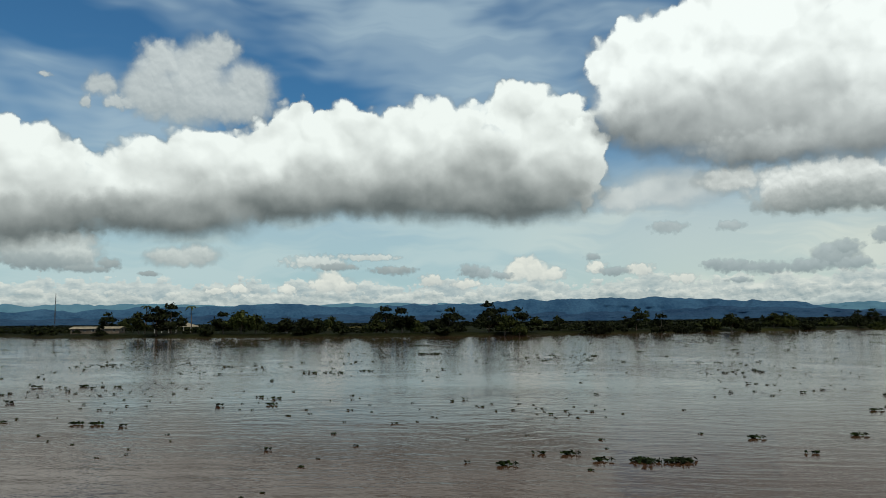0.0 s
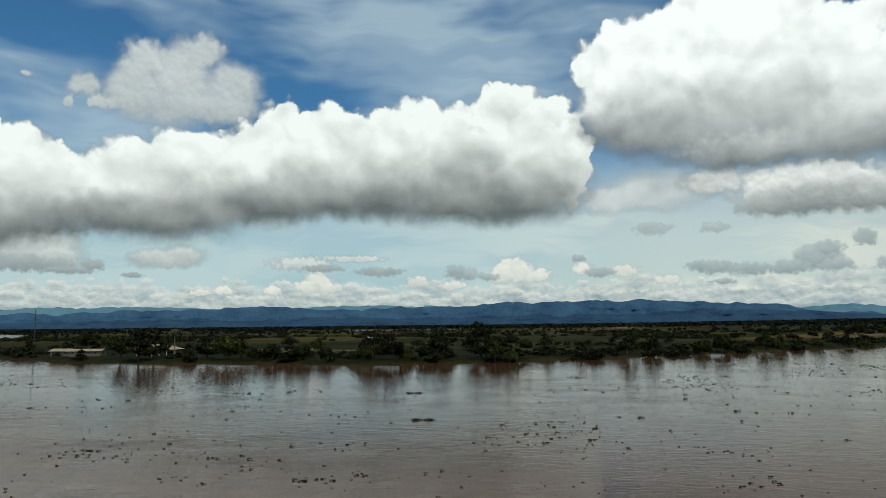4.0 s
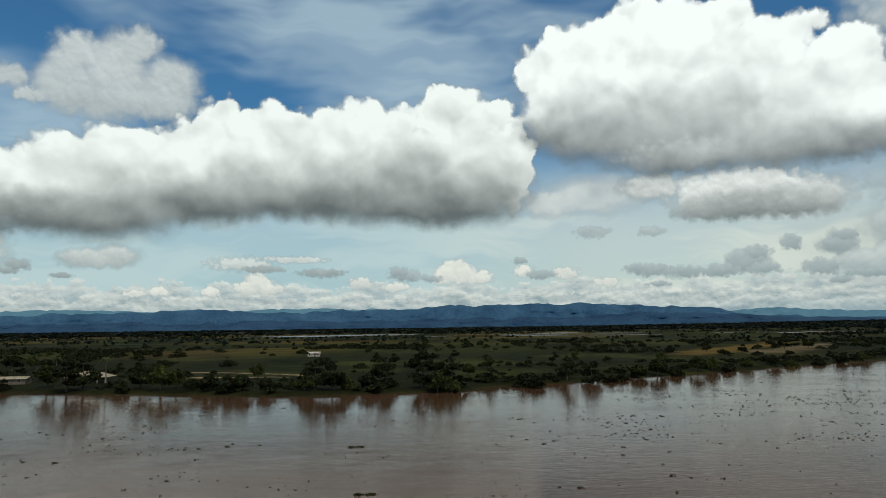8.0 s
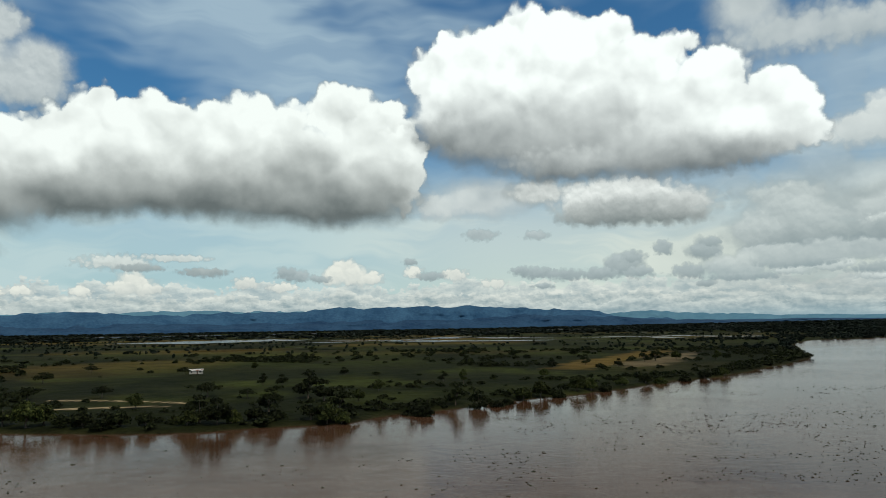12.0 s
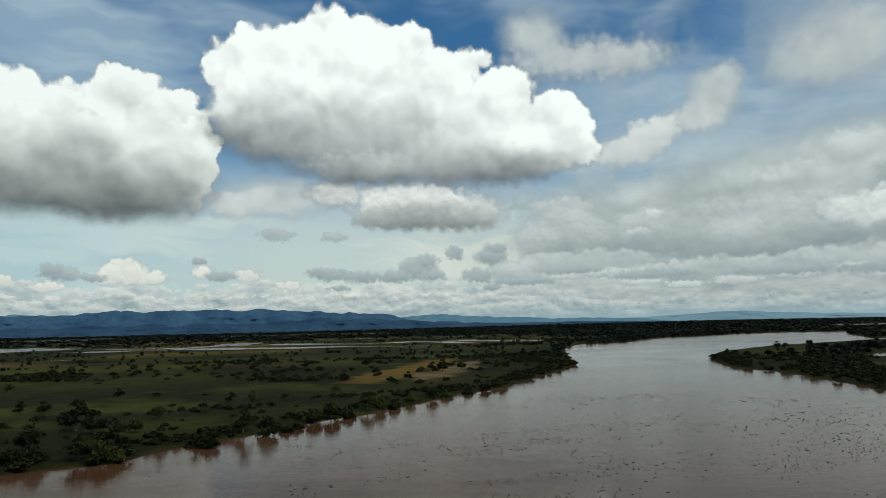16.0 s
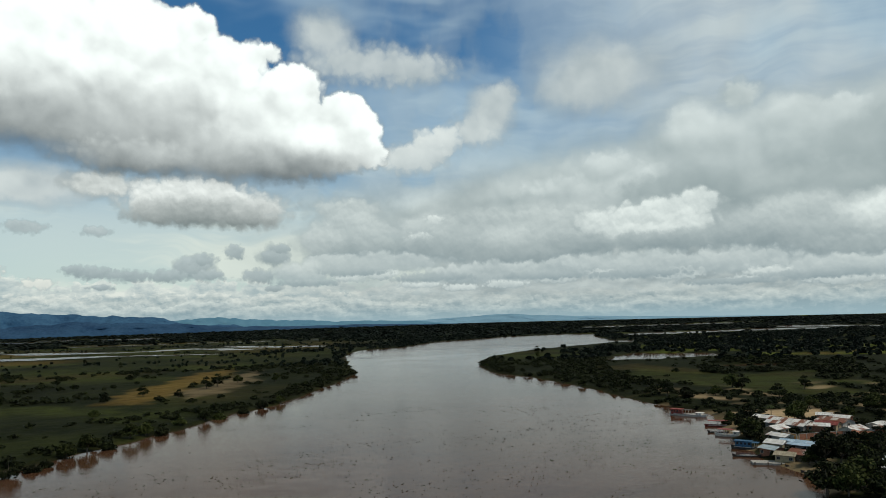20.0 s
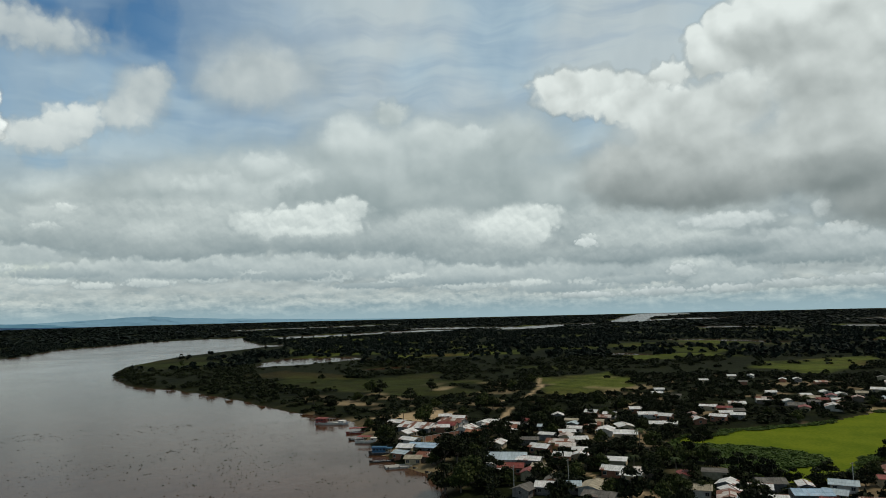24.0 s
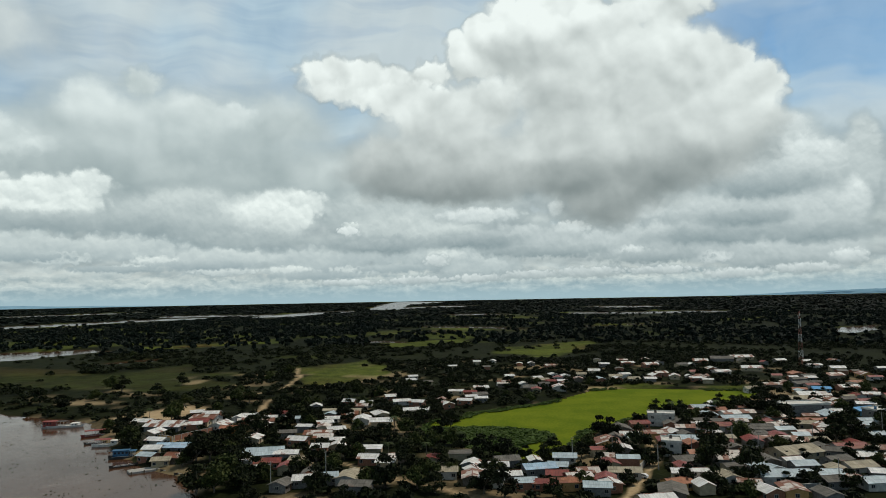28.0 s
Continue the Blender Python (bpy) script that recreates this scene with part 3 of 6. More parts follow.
# river and lagoons: silty brown water with small ripples and slow boils
water_mat, n, shader = surface("silty_water")
p = places(n)
swirl = n.noise(p, 0.011, 3.0, 0.55)
silt = n.noise(n.v("MULTIPLY", p, (0.03, 0.12, 0.1)), 1.0, 4.0, 0.6)
n.put(shader.inputs["Base Color"], n.mix(n.step(n.m("ADD", n.m("MULTIPLY", swirl, 0.6), n.m("MULTIPLY", silt, 0.4)), 0.35, 0.65), (0.058, 0.030, 0.017), (0.086, 0.047, 0.028)))
shader.inputs["IOR"].default_value = 1.33
shader.inputs["Specular IOR Level"].default_value = 0.15
n.put(shader.inputs["Roughness"], n.m("ADD", n.m("MULTIPLY_ADD", n.step(swirl, 0.35, 0.7), 0.04, 0.03), n.m("MULTIPLY", n.step(n.v("LENGTH", p), 800.0, 1500.0), 0.10)))
drawn = n.v("ADD", p, n.scaled(n.noise(p, 0.06, 2.0, 0.5, "Color"), 9.0))
ripples = n.noise(n.v("MULTIPLY", drawn, (0.50, 1.15, 0.5)), 1.0, 4.0, 0.62)
chop = n.noise(n.v("MULTIPLY", p, (0.14, 0.42, 0.1)), 1.0, 4.0, 0.55)
height = n.m("ADD", n.m("MULTIPLY", ripples, n.m("MULTIPLY_ADD", n.step(swirl, 0.30, 0.70), 1.2, 0.8)), n.m("MULTIPLY", chop, 0.9))
bump(n, shader, height, 0.26, 0.10)

# floodplain: scrubby grass, pasture, dry field and bare earth by what grows where, with cloud shade in the meadow
# weights
ground_mat, n, shader = surface("floodplain_ground")
p = places(n)
big, small, tuft = n.noise(p, 0.012, 4.0, 0.6), n.noise(p, 0.07, 4.0, 0.6), n.noise(p, 0.6, 3.0, 0.6)
mixed = n.m("ADD", n.m("MULTIPLY", big, 0.34), n.m("ADD", n.m("MULTIPLY", small, 0.36), n.m("MULTIPLY", tuft, 0.30)))
scrub = n.mix(n.step(mixed, 0.36, 0.62), (0.004, 0.006, 0.002), (0.014, 0.018, 0.005))
meadow = n.mix(n.step(mixed, 0.34, 0.62), (0.016, 0.025, 0.004), (0.084, 0.104, 0.015))
scorched = n.step(n.noise(p, 0.007, 3.0, 0.55), 0.50, 0.66)
meadow = n.mix(n.m("MULTIPLY", scorched, 0.75), meadow, n.mix(n.step(mixed, 0.34, 0.62), (0.030, 0.020, 0.009), (0.085, 0.058, 0.020)))
dry = n.mix(n.step(mixed, 0.36, 0.62), (0.095, 0.060, 0.014), (0.210, 0.140, 0.032))
earth = n.mix(n.step(mixed, 0.36, 0.62), (0.22, 0.16, 0.09), (0.42, 0.32, 0.19))
tone = n.mix(field(n, "meadow"), scrub, meadow)
tone = n.mix(field(n, "dry"), tone, dry)
tone = n.mix(field(n, "earth"), tone, earth)
n.put(shader.inputs["Base Color"], tone)
shader.inputs["Roughness"].default_value = 0.95
shader.inputs["Specular IOR Level"].default_value = 0.05
bump(n, shader, n.m("ADD", n.m("MULTIPLY", small, 4.0), tuft), 0.7, 0.5)

# floating weed that closes the lagoon
weed_mat, n, shader = surface("duckweed")
p = places(n)
f = n.m("ADD", n.m("MULTIPLY", n.noise(p, 0.05, 4.0, 0.6), 0.6), n.m("MULTIPLY", n.noise(p, 0.8, 3.0, 0.6), 0.4))
n.put(shader.inputs["Base Color"], n.mix(n.step(f, 0.36, 0.64), (0.075, 0.115, 0.004), (0.130, 0.160, 0.008)))
shader.inputs["Roughness"].default_value = 0.95
shader.inputs["Specular IOR Level"].default_value = 0.04
bump(n, shader, f, 0.3, 0.1)

reed_mat = leafy("marsh_green", (0.028, 0.052, 0.010), (0.062, 0.096, 0.018), 0.3)
leaf_mat = leafy("tree_leaf", (0.005, 0.008, 0.003), (0.021, 0.027, 0.008))
leaf_warm_mat = leafy("tree_leaf_light", (0.014, 0.022, 0.005), (0.052, 0.062, 0.016))
palm_mat = leafy("palm_leaf", (0.025, 0.040, 0.014), (0.075, 0.095, 0.035))
# bluish tint in the leaf colour stands in for haze over the distant woods
wood_mat = leafy("hazed_wood_leaf", (0.006, 0.012, 0.009), (0.019, 0.030, 0.019))
hyacinth_mat = leafy("water_hyacinth_leaf", (0.007, 0.013, 0.004), (0.026, 0.046, 0.010), 0.5)
bark_mat = mottled("bark", (0.07, 0.055, 0.04), (0.16, 0.13, 0.10), 3.0)

ROOFS = {
    "w": sheet("white_zinc_sheet", (0.50, 0.50, 0.48), (0.78, 0.78, 0.75), rusty=0.24),
    "z": sheet("blue_grey_zinc_sheet", (0.30, 0.37, 0.40), (0.46, 0.54, 0.57), rusty=0.10),
    "b": sheet("pale_blue_sheet", (0.24, 0.36, 0.46), (0.40, 0.52, 0.62), rusty=0.05),
    "B": sheet("bright_blue_sheet", (0.05, 0.22, 0.45), (0.10, 0.34, 0.60), rusty=0.0),
    "r": sheet("dark_red_sheet", (0.14, 0.030, 0.025), (0.26, 0.060, 0.045), rusty=0.2),
    "o": sheet("rust_orange_sheet", (0.24, 0.085, 0.040), (0.40, 0.17, 0.09), rusty=0.25),
    "t": sheet("tan_fibre_cement", (0.24, 0.21, 0.15), (0.40, 0.36, 0.27), rusty=0.05, rough=0.85),
    "g": sheet("weathered_grey_fibre_cement", (0.085, 0.080, 0.070), (0.17, 0.16, 0.14), rusty=0.05, rough=0.9),
    "m": sheet("patched_rusty_sheet", (0.42, 0.38, 0.34), (0.72, 0.68, 0.62), rusty=0.46),
    "f": mottled("roof_concrete", (0.32, 0.31, 0.28), (0.58, 0.57, 0.53), 1.0),
}
WALLS = {
    "white": mottled("white_limewash", (0.34, 0.32, 0.28), (0.60, 0.57, 0.51), 1.2),
    "cream": mottled("cream_plaster", (0.30, 0.24, 0.15), (0.50, 0.41, 0.27), 1.2),
    "block": mottled("bare_grey_block", (0.11, 0.10, 0.095), (0.23, 0.22, 0.20), 2.0),
    "brick": mottled("bare_brick", (0.20, 0.085, 0.05), (0.34, 0.16, 0.10), 2.5),
    "ochre": mottled("ochre_plaster", (0.36, 0.20, 0.07), (0.52, 0.31, 0.13), 1.2),
    "aqua": mottled("blue_paint", (0.12, 0.30, 0.42), (0.22, 0.44, 0.56), 1.2),
    "board": mottled("grey_board", (0.10, 0.08, 0.06), (0.22, 0.18, 0.14), 2.5),
}
door_mat = mottled("door_wood", (0.05, 0.03, 0.02), (0.14, 0.085, 0.05), 3.0)
frame_mat = mottled("window_wood", (0.20, 0.18, 0.15), (0.40, 0.37, 0.32), 3.0)
steel_mat = mottled("galvanised_steel", (0.22, 0.22, 0.22), (0.40, 0.40, 0.40), 2.0, 0.5, metal=0.5)
mast_red = mottled("mast_red", (0.30, 0.11, 0.08), (0.42, 0.17, 0.13), 2.0, 0.6)
mast_white = mottled("mast_white", (0.55, 0.55, 0.53), (0.75, 0.75, 0.72), 2.0, 0.6)
concrete_mat = mottled("pole_concrete", (0.22, 0.21, 0.19), (0.38, 0.37, 0.34), 2.0)
boat_white = mottled("boat_white", (0.45, 0.43, 0.40), (0.70, 0.68, 0.64), 1.5, 0.6)
boat_red = mottled("boat_red", (0.16, 0.03, 0.025), (0.26, 0.06, 0.045), 1.5, 0.6)
boat_blue = mottled("boat_blue", (0.02, 0.07, 0.14), (0.05, 0.14, 0.24), 1.5, 0.6)
boat_dark = mottled("boat_dark", (0.035, 0.030, 0.028), (0.08, 0.07, 0.06), 1.5, 0.7)
glass_mat, n, shader = surface("window_glass")
shader.inputs["Base Color"].default_value = (0.02, 0.025, 0.03, 1)
shader.inputs["Roughness"].default_value = 0.08
shader.inputs["Specular IOR Level"].default_value = 0.6
dark_steel = mottled("dark_steel", (0.04, 0.04, 0.045), (0.08, 0.08, 0.085), 2.0, 0.6)
car_white = mottled("car_white", (0.62, 0.62, 0.61), (0.78, 0.78, 0.77), 0.6, 0.3)
tyre_mat = mottled("tyre", (0.015, 0.015, 0.015), (0.03, 0.03, 0.03), 3.0)

# ---- helpers for things ----
def mesh_of(name, bm, *mats):
    data = bpy.data.meshes.new(name)
    bm.to_mesh(data)
    bm.free()
    for one in mats:
        data.materials.append(one)
    return data


def mesh_from(name, verts, faces, mat):
    data = bpy.data.meshes.new(name)
    data.from_pydata(verts, [], faces)
    data.materials.append(mat)
    return data


def thing(name, label, category, at=None, group="", kind=""):
    ob = new(name)
    if at is not None:
        ob.matrix_basis = at
    return tagged(ob, label, category, group, kind)


def part(name, bm, mat, parent, label=""):
    data = bm if isinstance(bm, bpy.types.Mesh) else mesh_of(name, bm, mat)
    ob = new(name, data)
    ob.parent = parent
    if label:
        tagged(ob, label)
    return ob


def box(bm, x0, x1, y0, y1, z0, z1, m=None):
    made = bmesh.ops.create_cube(bm, size=1.0)["verts"]
    t = Matrix.Translation(((x0 + x1) / 2, (y0 + y1) / 2, (z0 + z1) / 2)) @ Matrix.Diagonal((x1 - x0, y1 - y0, z1 - z0, 1))
    bmesh.ops.transform(bm, matrix=(m @ t) if m else t, verts=made)
    return made


def tube(bm, a, b, r0, r1, sides=6):
    """A tapered round bar from a to b."""
    a, b = Vector(a), Vector(b)
    turn = (b - a).to_track_quat("Z", "Y").to_matrix()
    rings = []
    for p, r in ((a, r0), (b, r1)):
        rings.append([bm.verts.new(p + turn @ Vector((math.cos(i * math.tau / sides) * r, math.sin(i * math.tau / sides) * r, 0))) for i in range(sides)])
    for i in range(sides):
        bm.faces.new((rings[0][i], rings[0][(i + 1) % sides], rings[1][(i + 1) % sides], rings[1][i]))
    bm.faces.new(rings[1])
    bm.faces.new(rings[0][::-1])


# ---- lie of the land ----
LEFT_BANK = [(-1400, 1000), (-700, 560), (-400, 385), (-280, 318), (-182, 257), (-150, 250), (-112, 245), (-69, 238), (-40, 244), (-12, 250), (9, 270), (28, 278), (51, 297), (82, 319), (103, 332), (136, 355), (171, 386), (212, 407), (255, 447), (337, 529), (400, 600), (445, 675), (475, 735), (519, 794), (560, 870), (596, 928), (680, 1040), (762, 1126), (890, 1159), (1157, 1368), (1304, 1406), (1572, 1504), (1769, 1466), (1844, 1389)]
RIGHT_BANK = [(1686, 1268), (1254, 882), (1162, 850), (1040, 830), (900, 800), (780, 745), (700, 705), (640, 660), (596, 612), (568, 592), (520, 530), (484, 482), (469, 422), (424, 328), (383, 259), (358, 214), (350, 190), (337, 170), (310, 155), (284, 138), (262, 122), (246, 104), (237, 93), (227, 79), (205, 68), (150, 36), (80, -4), (20, -32), (-60, -54), (-200, -98), (-600, -280), (-1500, -700)]
RIVER = LEFT_BANK + RIGHT_BANK + [(-4990, -2300), (-4990, 3300)]
LAGOONS = [
    [(687, 500), (712, 522), (811, 558), (870, 570), (900, 480), (866, 430), (805, 455), (746, 470)],
    [(667, 562), (728, 560), (709, 571)],
    [(980, -557), (1059, -570), (1147, -649), (1187, -718), (1035, -637)],
    [(-1511, 1770), (-1113, 1401), (-610, 740), (-560, 640), (-760, 700), (-1400, 1200), (-2200, 2000)],
    [(-1519, 3277), (-876, 3550), (-411, 3736), (-156, 3961), (-140, 3544), (-757, 3066), (-1376, 2969)],
    [(-699, 1811), (-513, 2076), (-292, 2191), (-120, 1900), (-239, 1786), (-406, 1645)],
    [(-280, 1050), (-187, 1085), (-80, 1060), (-20, 1040), (-60, 1025), (-180, 1045), (-270, 1015)],
    [(-240, 1170), (-100, 1200), (-10, 1160), (-90, 1160), (-230, 1140)],
    [(-476, 1041), (-411, 1044), (-384, 977)],
    [(-1500, 2500), (-900, 2620), (-300, 2600), (200, 2500), (180, 2440), (-320, 2500), (-900, 2520), (-1450, 2400)],
    [(500, 2350), (900, 2250), (1300, 2050), (1280, 1990), (880, 2170), (490, 2270)],
    [(1350, -250), (1420, -420), (1380, -420), (1310, -250)],
    [(2600, 2000), (3300, 1500), (3400, 1580), (2700, 2130)],
    [(3254, 427), (3203, 354), (3220, 250), (3942, 302), (4316, 197), (4592, 79), (4700, 200), (4900, 360), (4597, 437), (4052, 467)],
]
# narrow backwaters: middle line and half width
STRIPS = [
    ([(-90, 1760), (60, 1700), (172, 1790), (261, 2050)], 42),
    ([(-120, 1600), (106, 1593), (153, 1504), (219, 1500), (282, 1463), (328, 1462)], 64),
    ([(313, 1849), (384, 1682), (467, 1622), (558, 1620), (636, 1680), (670, 1487)], 48),
    ([(383, 1446), (427, 1404), (518, 1309)], 25),
    ([(773, 1699), (795, 1626), (840, 1472)], 52),
    ([(420, 3665), (598, 3336)], 80),
    ([(737, 3622), (1016, 3346)], 80),
    ([(681, 333), (698, 325), (708, 310)], 15),
    ([(849, 439), (861, 412)], 11),
    ([(1810, 1234), (1785, 1171)], 60),
    ([(1911, 1164), (2073, 1112), (2265, 1061), (2351, 943)], 80),
    ([(2673, 1040), (2670, 803)], 90),
    ([(2472, 660), (2687, 606), (2994, 528)], 90),
    ([(3491, 243), (3622, 16)], 90),
    ([(1424, 58), (1373, -46), (1284, -127)], 26),
    ([(2359, -70), (2283, -253)], 70),
    ([(3122, -543), (2994, -761)], 100),
    ([(2300, -477), (2206, -582), (2215, -725)], 95),
    ([(966, 107), (942, 69)], 15),
    ([(915, 361), (918, 331)], 15),
    ([(1259, 877), (1298, 888)], 40),
]
WEED_POND = [(329, 4), (333, -5), (340, -17), (353, -18), (361, -29), (380, -58), (402, -74), (431, -94), (437, -115), (431, -148), (422, -180), (411, -189), (397, -186), (377, -163), (364, -142), (348, -117), (319, -87), (300, -73), (262, -52), (251, -43), (250, -30), (262, -22), (280, -6), (305, 4)]
MARSH = [(326, 2), (312, -1), (315, -24), (306, -43), (295, -54), (283, -50), (273, -38), (258, -33), (250, -26), (262, -12), (285, 4)]
MEADOWS = [
    [(-307, 662), (-242, 676), (-172, 692), (-12, 624), (65, 591), (33, 380), (3, 363), (-50, 400), (-45, 325), (-74, 300), (-110, 292), (-150, 340), (-197, 424)],
    [(50, 395), (98, 425), (150, 470), (60, 560), (10, 470)],
    [(459, 92), (492, 59), (534, 29), (661, 72), (592, 127)],
    [(778, -54), (894, -182), (740, -153), (662, -91), (701, -56)],
    [(911, 103), (980, -25), (859, -23), (822, 65)],
    [(570, 280), (635, 243), (531, 197), (470, 140), (440, 180), (485, 319), (585, 386)],
    [(690, 560), (760, 600), (800, 680), (720, 690), (640, 620)],
    [(1322, 54), (1434, -35), (1201, -38)],
    [(900, 420), (1000, 300), (960, 240), (860, 380)],
    [(435, -94), (445, -120), (436, -190), (415, -200), (437, -150)],
]
DRY_FIELDS = [
    [(128, 496), (185, 598), (270, 710), (344, 788), (275, 642), (200, 552), (148, 479)],
    [(560, 300), (600, 330), (640, 430), (560, 420)],
]
BARE_EARTH = [
    [(174, 470), (200, 540), (290, 650), (348, 720), (300, 620), (230, 520)],
    [(345, 166), (385, 146), (366, 128), (333, 132), (325, 150)],
]
TRACKS = [
    [(-149, 341), (-128, 335), (-82, 316)],
    [(-131, 299), (-109, 302), (-86, 305)],
    [(407, 125), (446, 104), (485, 58)],
    [(446, 104), (520, 110), (592, 130)],
    [(300, -92), (285, -92), (270, -88), (242, -82), (220, -72), (201, -63), (170, -48)],
    [(250, 40), (236, 26), (217, 9), (206, -6), (180, -30)],
    [(255, 118), (300, 104), (340, 92), (400, 100)],
]


def rim(a):
    """How high the rim of the plain lies, by bearing: low in the west, higher in the east."""
    a = (np.degrees(a) + 180) % 360 - 180
    s = np.clip(a / 48, 0, 1) * np.clip((178 - a) / 40, 0, 1)
    return 9 + 29 * s * s * (3 - 2 * s)


def lift(x, y):
    """The plain climbs a little towards its far rim."""
    s = np.clip((np.hypot(x, y) - 1800) / 3000, 0, 1)
    return rim(np.arctan2(x, y)) * s * s


def value_noise(x, y, size, seed=0):
    """Smooth lattice noise, -1 to 1."""
    u, w = x / size, y / size
    i, j = np.floor(u), np.floor(w)
    fu, fw = u - i, w - j
    fu, fw = fu * fu * (3 - 2 * fu), fw * fw * (3 - 2 * fw)

    def corner(a, b):
        s = np.sin(a * 127.1 + b * 311.7 + seed * 74.7) * 43758.5453
        return (s - np.floor(s)) * 2 - 1

    low = corner(i, j) * (1 - fu) + corner(i + 1, j) * fu
    high = corner(i, j + 1) * (1 - fu) + corner(i + 1, j + 1) * fu
    return low * (1 - fw) + high * fw


def from_line(x, y, line, closed=False):
    far = np.full(x.shape, 1e9)
    for (ax, ay), (bx, by) in zip(line, line[1:] + (line[:1] if closed else [])):
        if (ax, ay) == (bx, by):
            continue
        dx, dy = bx - ax, by - ay
        s = np.clip(((x - ax) * dx + (y - ay) * dy) / (dx * dx + dy * dy), 0, 1)
        far = np.minimum(far, np.hypot(x - ax - s * dx, y - ay - s * dy))
    return far


def from_edge(x, y, ring):
    """Distance to the ring, negative inside it."""
    inside = np.zeros(x.shape, bool)
    for (ax, ay), (bx, by) in zip(ring, ring[1:] + ring[:1]):
        if ay != by:
            inside ^= ((ay > y) != (by > y)) & (x < (bx - ax) * (y - ay) / (by - ay) + ax)
    far = from_line(x, y, ring, True)
    return np.where(inside, -far, far)


def from_water(x, y):
    """Distance to the nearest open water, negative in it, with a ragged shore."""
    r = np.hypot(x, y)
    d = from_edge(x, y, RIVER)
    rag = 2.2 * value_noise(x, y, 14, 1) + 1.2 * value_noise(x, y, 5, 2)
    d = d + rag
    for ring in LAGOONS:
        wide = np.clip(r / 700, 0.5, 3)
        d = np.minimum(d, from_edge(x, y, ring) + wide * (6 * value_noise(x, y, 30, 3) + 3 * value_noise(x, y, 11, 4)))
    for line, half_wide in STRIPS:
        d = np.minimum(d, from_line(x, y, line) - half_wide * (1 + 0.55 * value_noise(x, y, 4 * half_wide, 31) + 0.45 * value_noise(x, y, 1.4 * half_wide, 32)))
    return np.minimum(d, from_edge(x, y, WEED_POND) + 1.2 * value_noise(x, y, 9, 6))


def inside_of(x, y, rings, soft, ragged):
    f = np.zeros(x.shape)
    for ring in rings:
        d = from_edge(x, y, ring) + ragged * (value_noise(x, y, 22, 7) + 0.5 * value_noise(x, y, 8, 8))
        f = np.maximum(f, np.clip(0.5 - d / soft, 0, 1))
    return f


def land_height(x, y, d=None):
    d = from_water(x, y) if d is None else d
    h = np.clip(d * 0.32, -1.6, 1.2) + np.clip(d / 40, 0, 1) * (0.5 + 0.5 * value_noise(x, y, 60, 9))
    return h + lift(x, y)


def polar(az_steps, radii):
    a, r = np.meshgrid(np.radians(az_steps), radii)
    return r * np.sin(a), r * np.cos(a)


def sheet_mesh(name, x, y, z, mat):
    """A closed polar sheet: rows of rings, with a point at the middle."""
    rows, cols = x.shape
    verts = np.stack([x.ravel(), y.ravel(), z.ravel()], 1)
    i = np.arange(rows - 1)[:, None] * cols + np.arange(cols)[None]
    j = np.arange(rows - 1)[:, None] * cols + (np.arange(cols)[None] + 1) % cols
    quads = np.stack([i, i + cols, j + cols, j], -1).reshape(-1, 4)
    verts = np.vstack([verts, [[0, 0, z[0].mean()]]])
    fan = [(rows * cols, c, (c + 1) % cols) for c in range(cols)]
    data = bpy.data.meshes.new(name)
    data.from_pydata(verts.tolist(), [], quads.tolist() + fan)
    data.materials.append(mat)
    data.polygons.foreach_set("use_smooth", np.ones(len(data.polygons), bool))
    return data


bearings = np.concatenate([np.arange(-50, 130, 0.3), np.arange(130, 310, 3.0)])
radii = np.concatenate([np.geomspace(15, 150, 40), np.geomspace(153, 1200, 200), np.geomspace(1212, 4985, 110)])
gx, gy = polar(bearings, radii)
gd = from_water(gx, gy)
ground = new("ground", sheet_mesh("ground", gx, gy, land_height(gx, gy, gd), ground_mat))
tagged(ground, "flat green and brown floodplain with pasture and scrub", "ground", kind="structure")
# western meadows weigh less: cloud shade painted in by mixing towards dark scrub
meadow_shade_f = inside_of(gx, gy, MEADOWS[:2], 10, 9) * np.clip(0.06 + 0.32 * value_noise(gx, gy, 70, 17) + 0.24 * value_noise(gx, gy, 25, 18), 0.02, 0.7)
meadow_shade_f = np.maximum(meadow_shade_f, inside_of(gx, gy, MEADOWS[2:5] + MEADOWS[7:], 10, 9))
meadow_shade_f = np.maximum(meadow_shade_f, inside_of(gx, gy, MEADOWS[5:7], 10, 9) * 0.28)
west_f = np.clip((36 - np.degrees(np.arctan2(gx, gy))) / 14, 0, 1) * np.clip((np.hypot(gx, gy) - 500) / 200, 0, 1) * np.clip((2600 - np.hypot(gx, gy)) / 400, 0, 1)
patchy = np.clip((value_noise(gx, gy, 170, 11) + 0.5 * value_noise(gx, gy, 60, 12) - 0.45) * 3, 0, 1) * np.where(np.arctan2(gx, gy) > 0.95, 0.75, 0.30)
town_f = np.clip((330 - np.hypot(gx - 330, gy + 40)) / 60, 0, 1)
meadow_shade_f = np.maximum(meadow_shade_f, patchy * (1 - town_f))
meadow_shade_f = np.maximum(meadow_shade_f, west_f * np.clip(0.10 + 0.42 * value_noise(gx, gy, 120, 15), 0, 0.45))
dry_f = np.maximum(np.maximum(inside_of(gx, gy, DRY_FIELDS[:1], 14, 10) * 0.6, inside_of(gx, gy, DRY_FIELDS[1:], 14, 10) * 0.12), 0.32 * west_f * np.clip(value_noise(gx, gy, 210, 16) * 2, 0, 1))
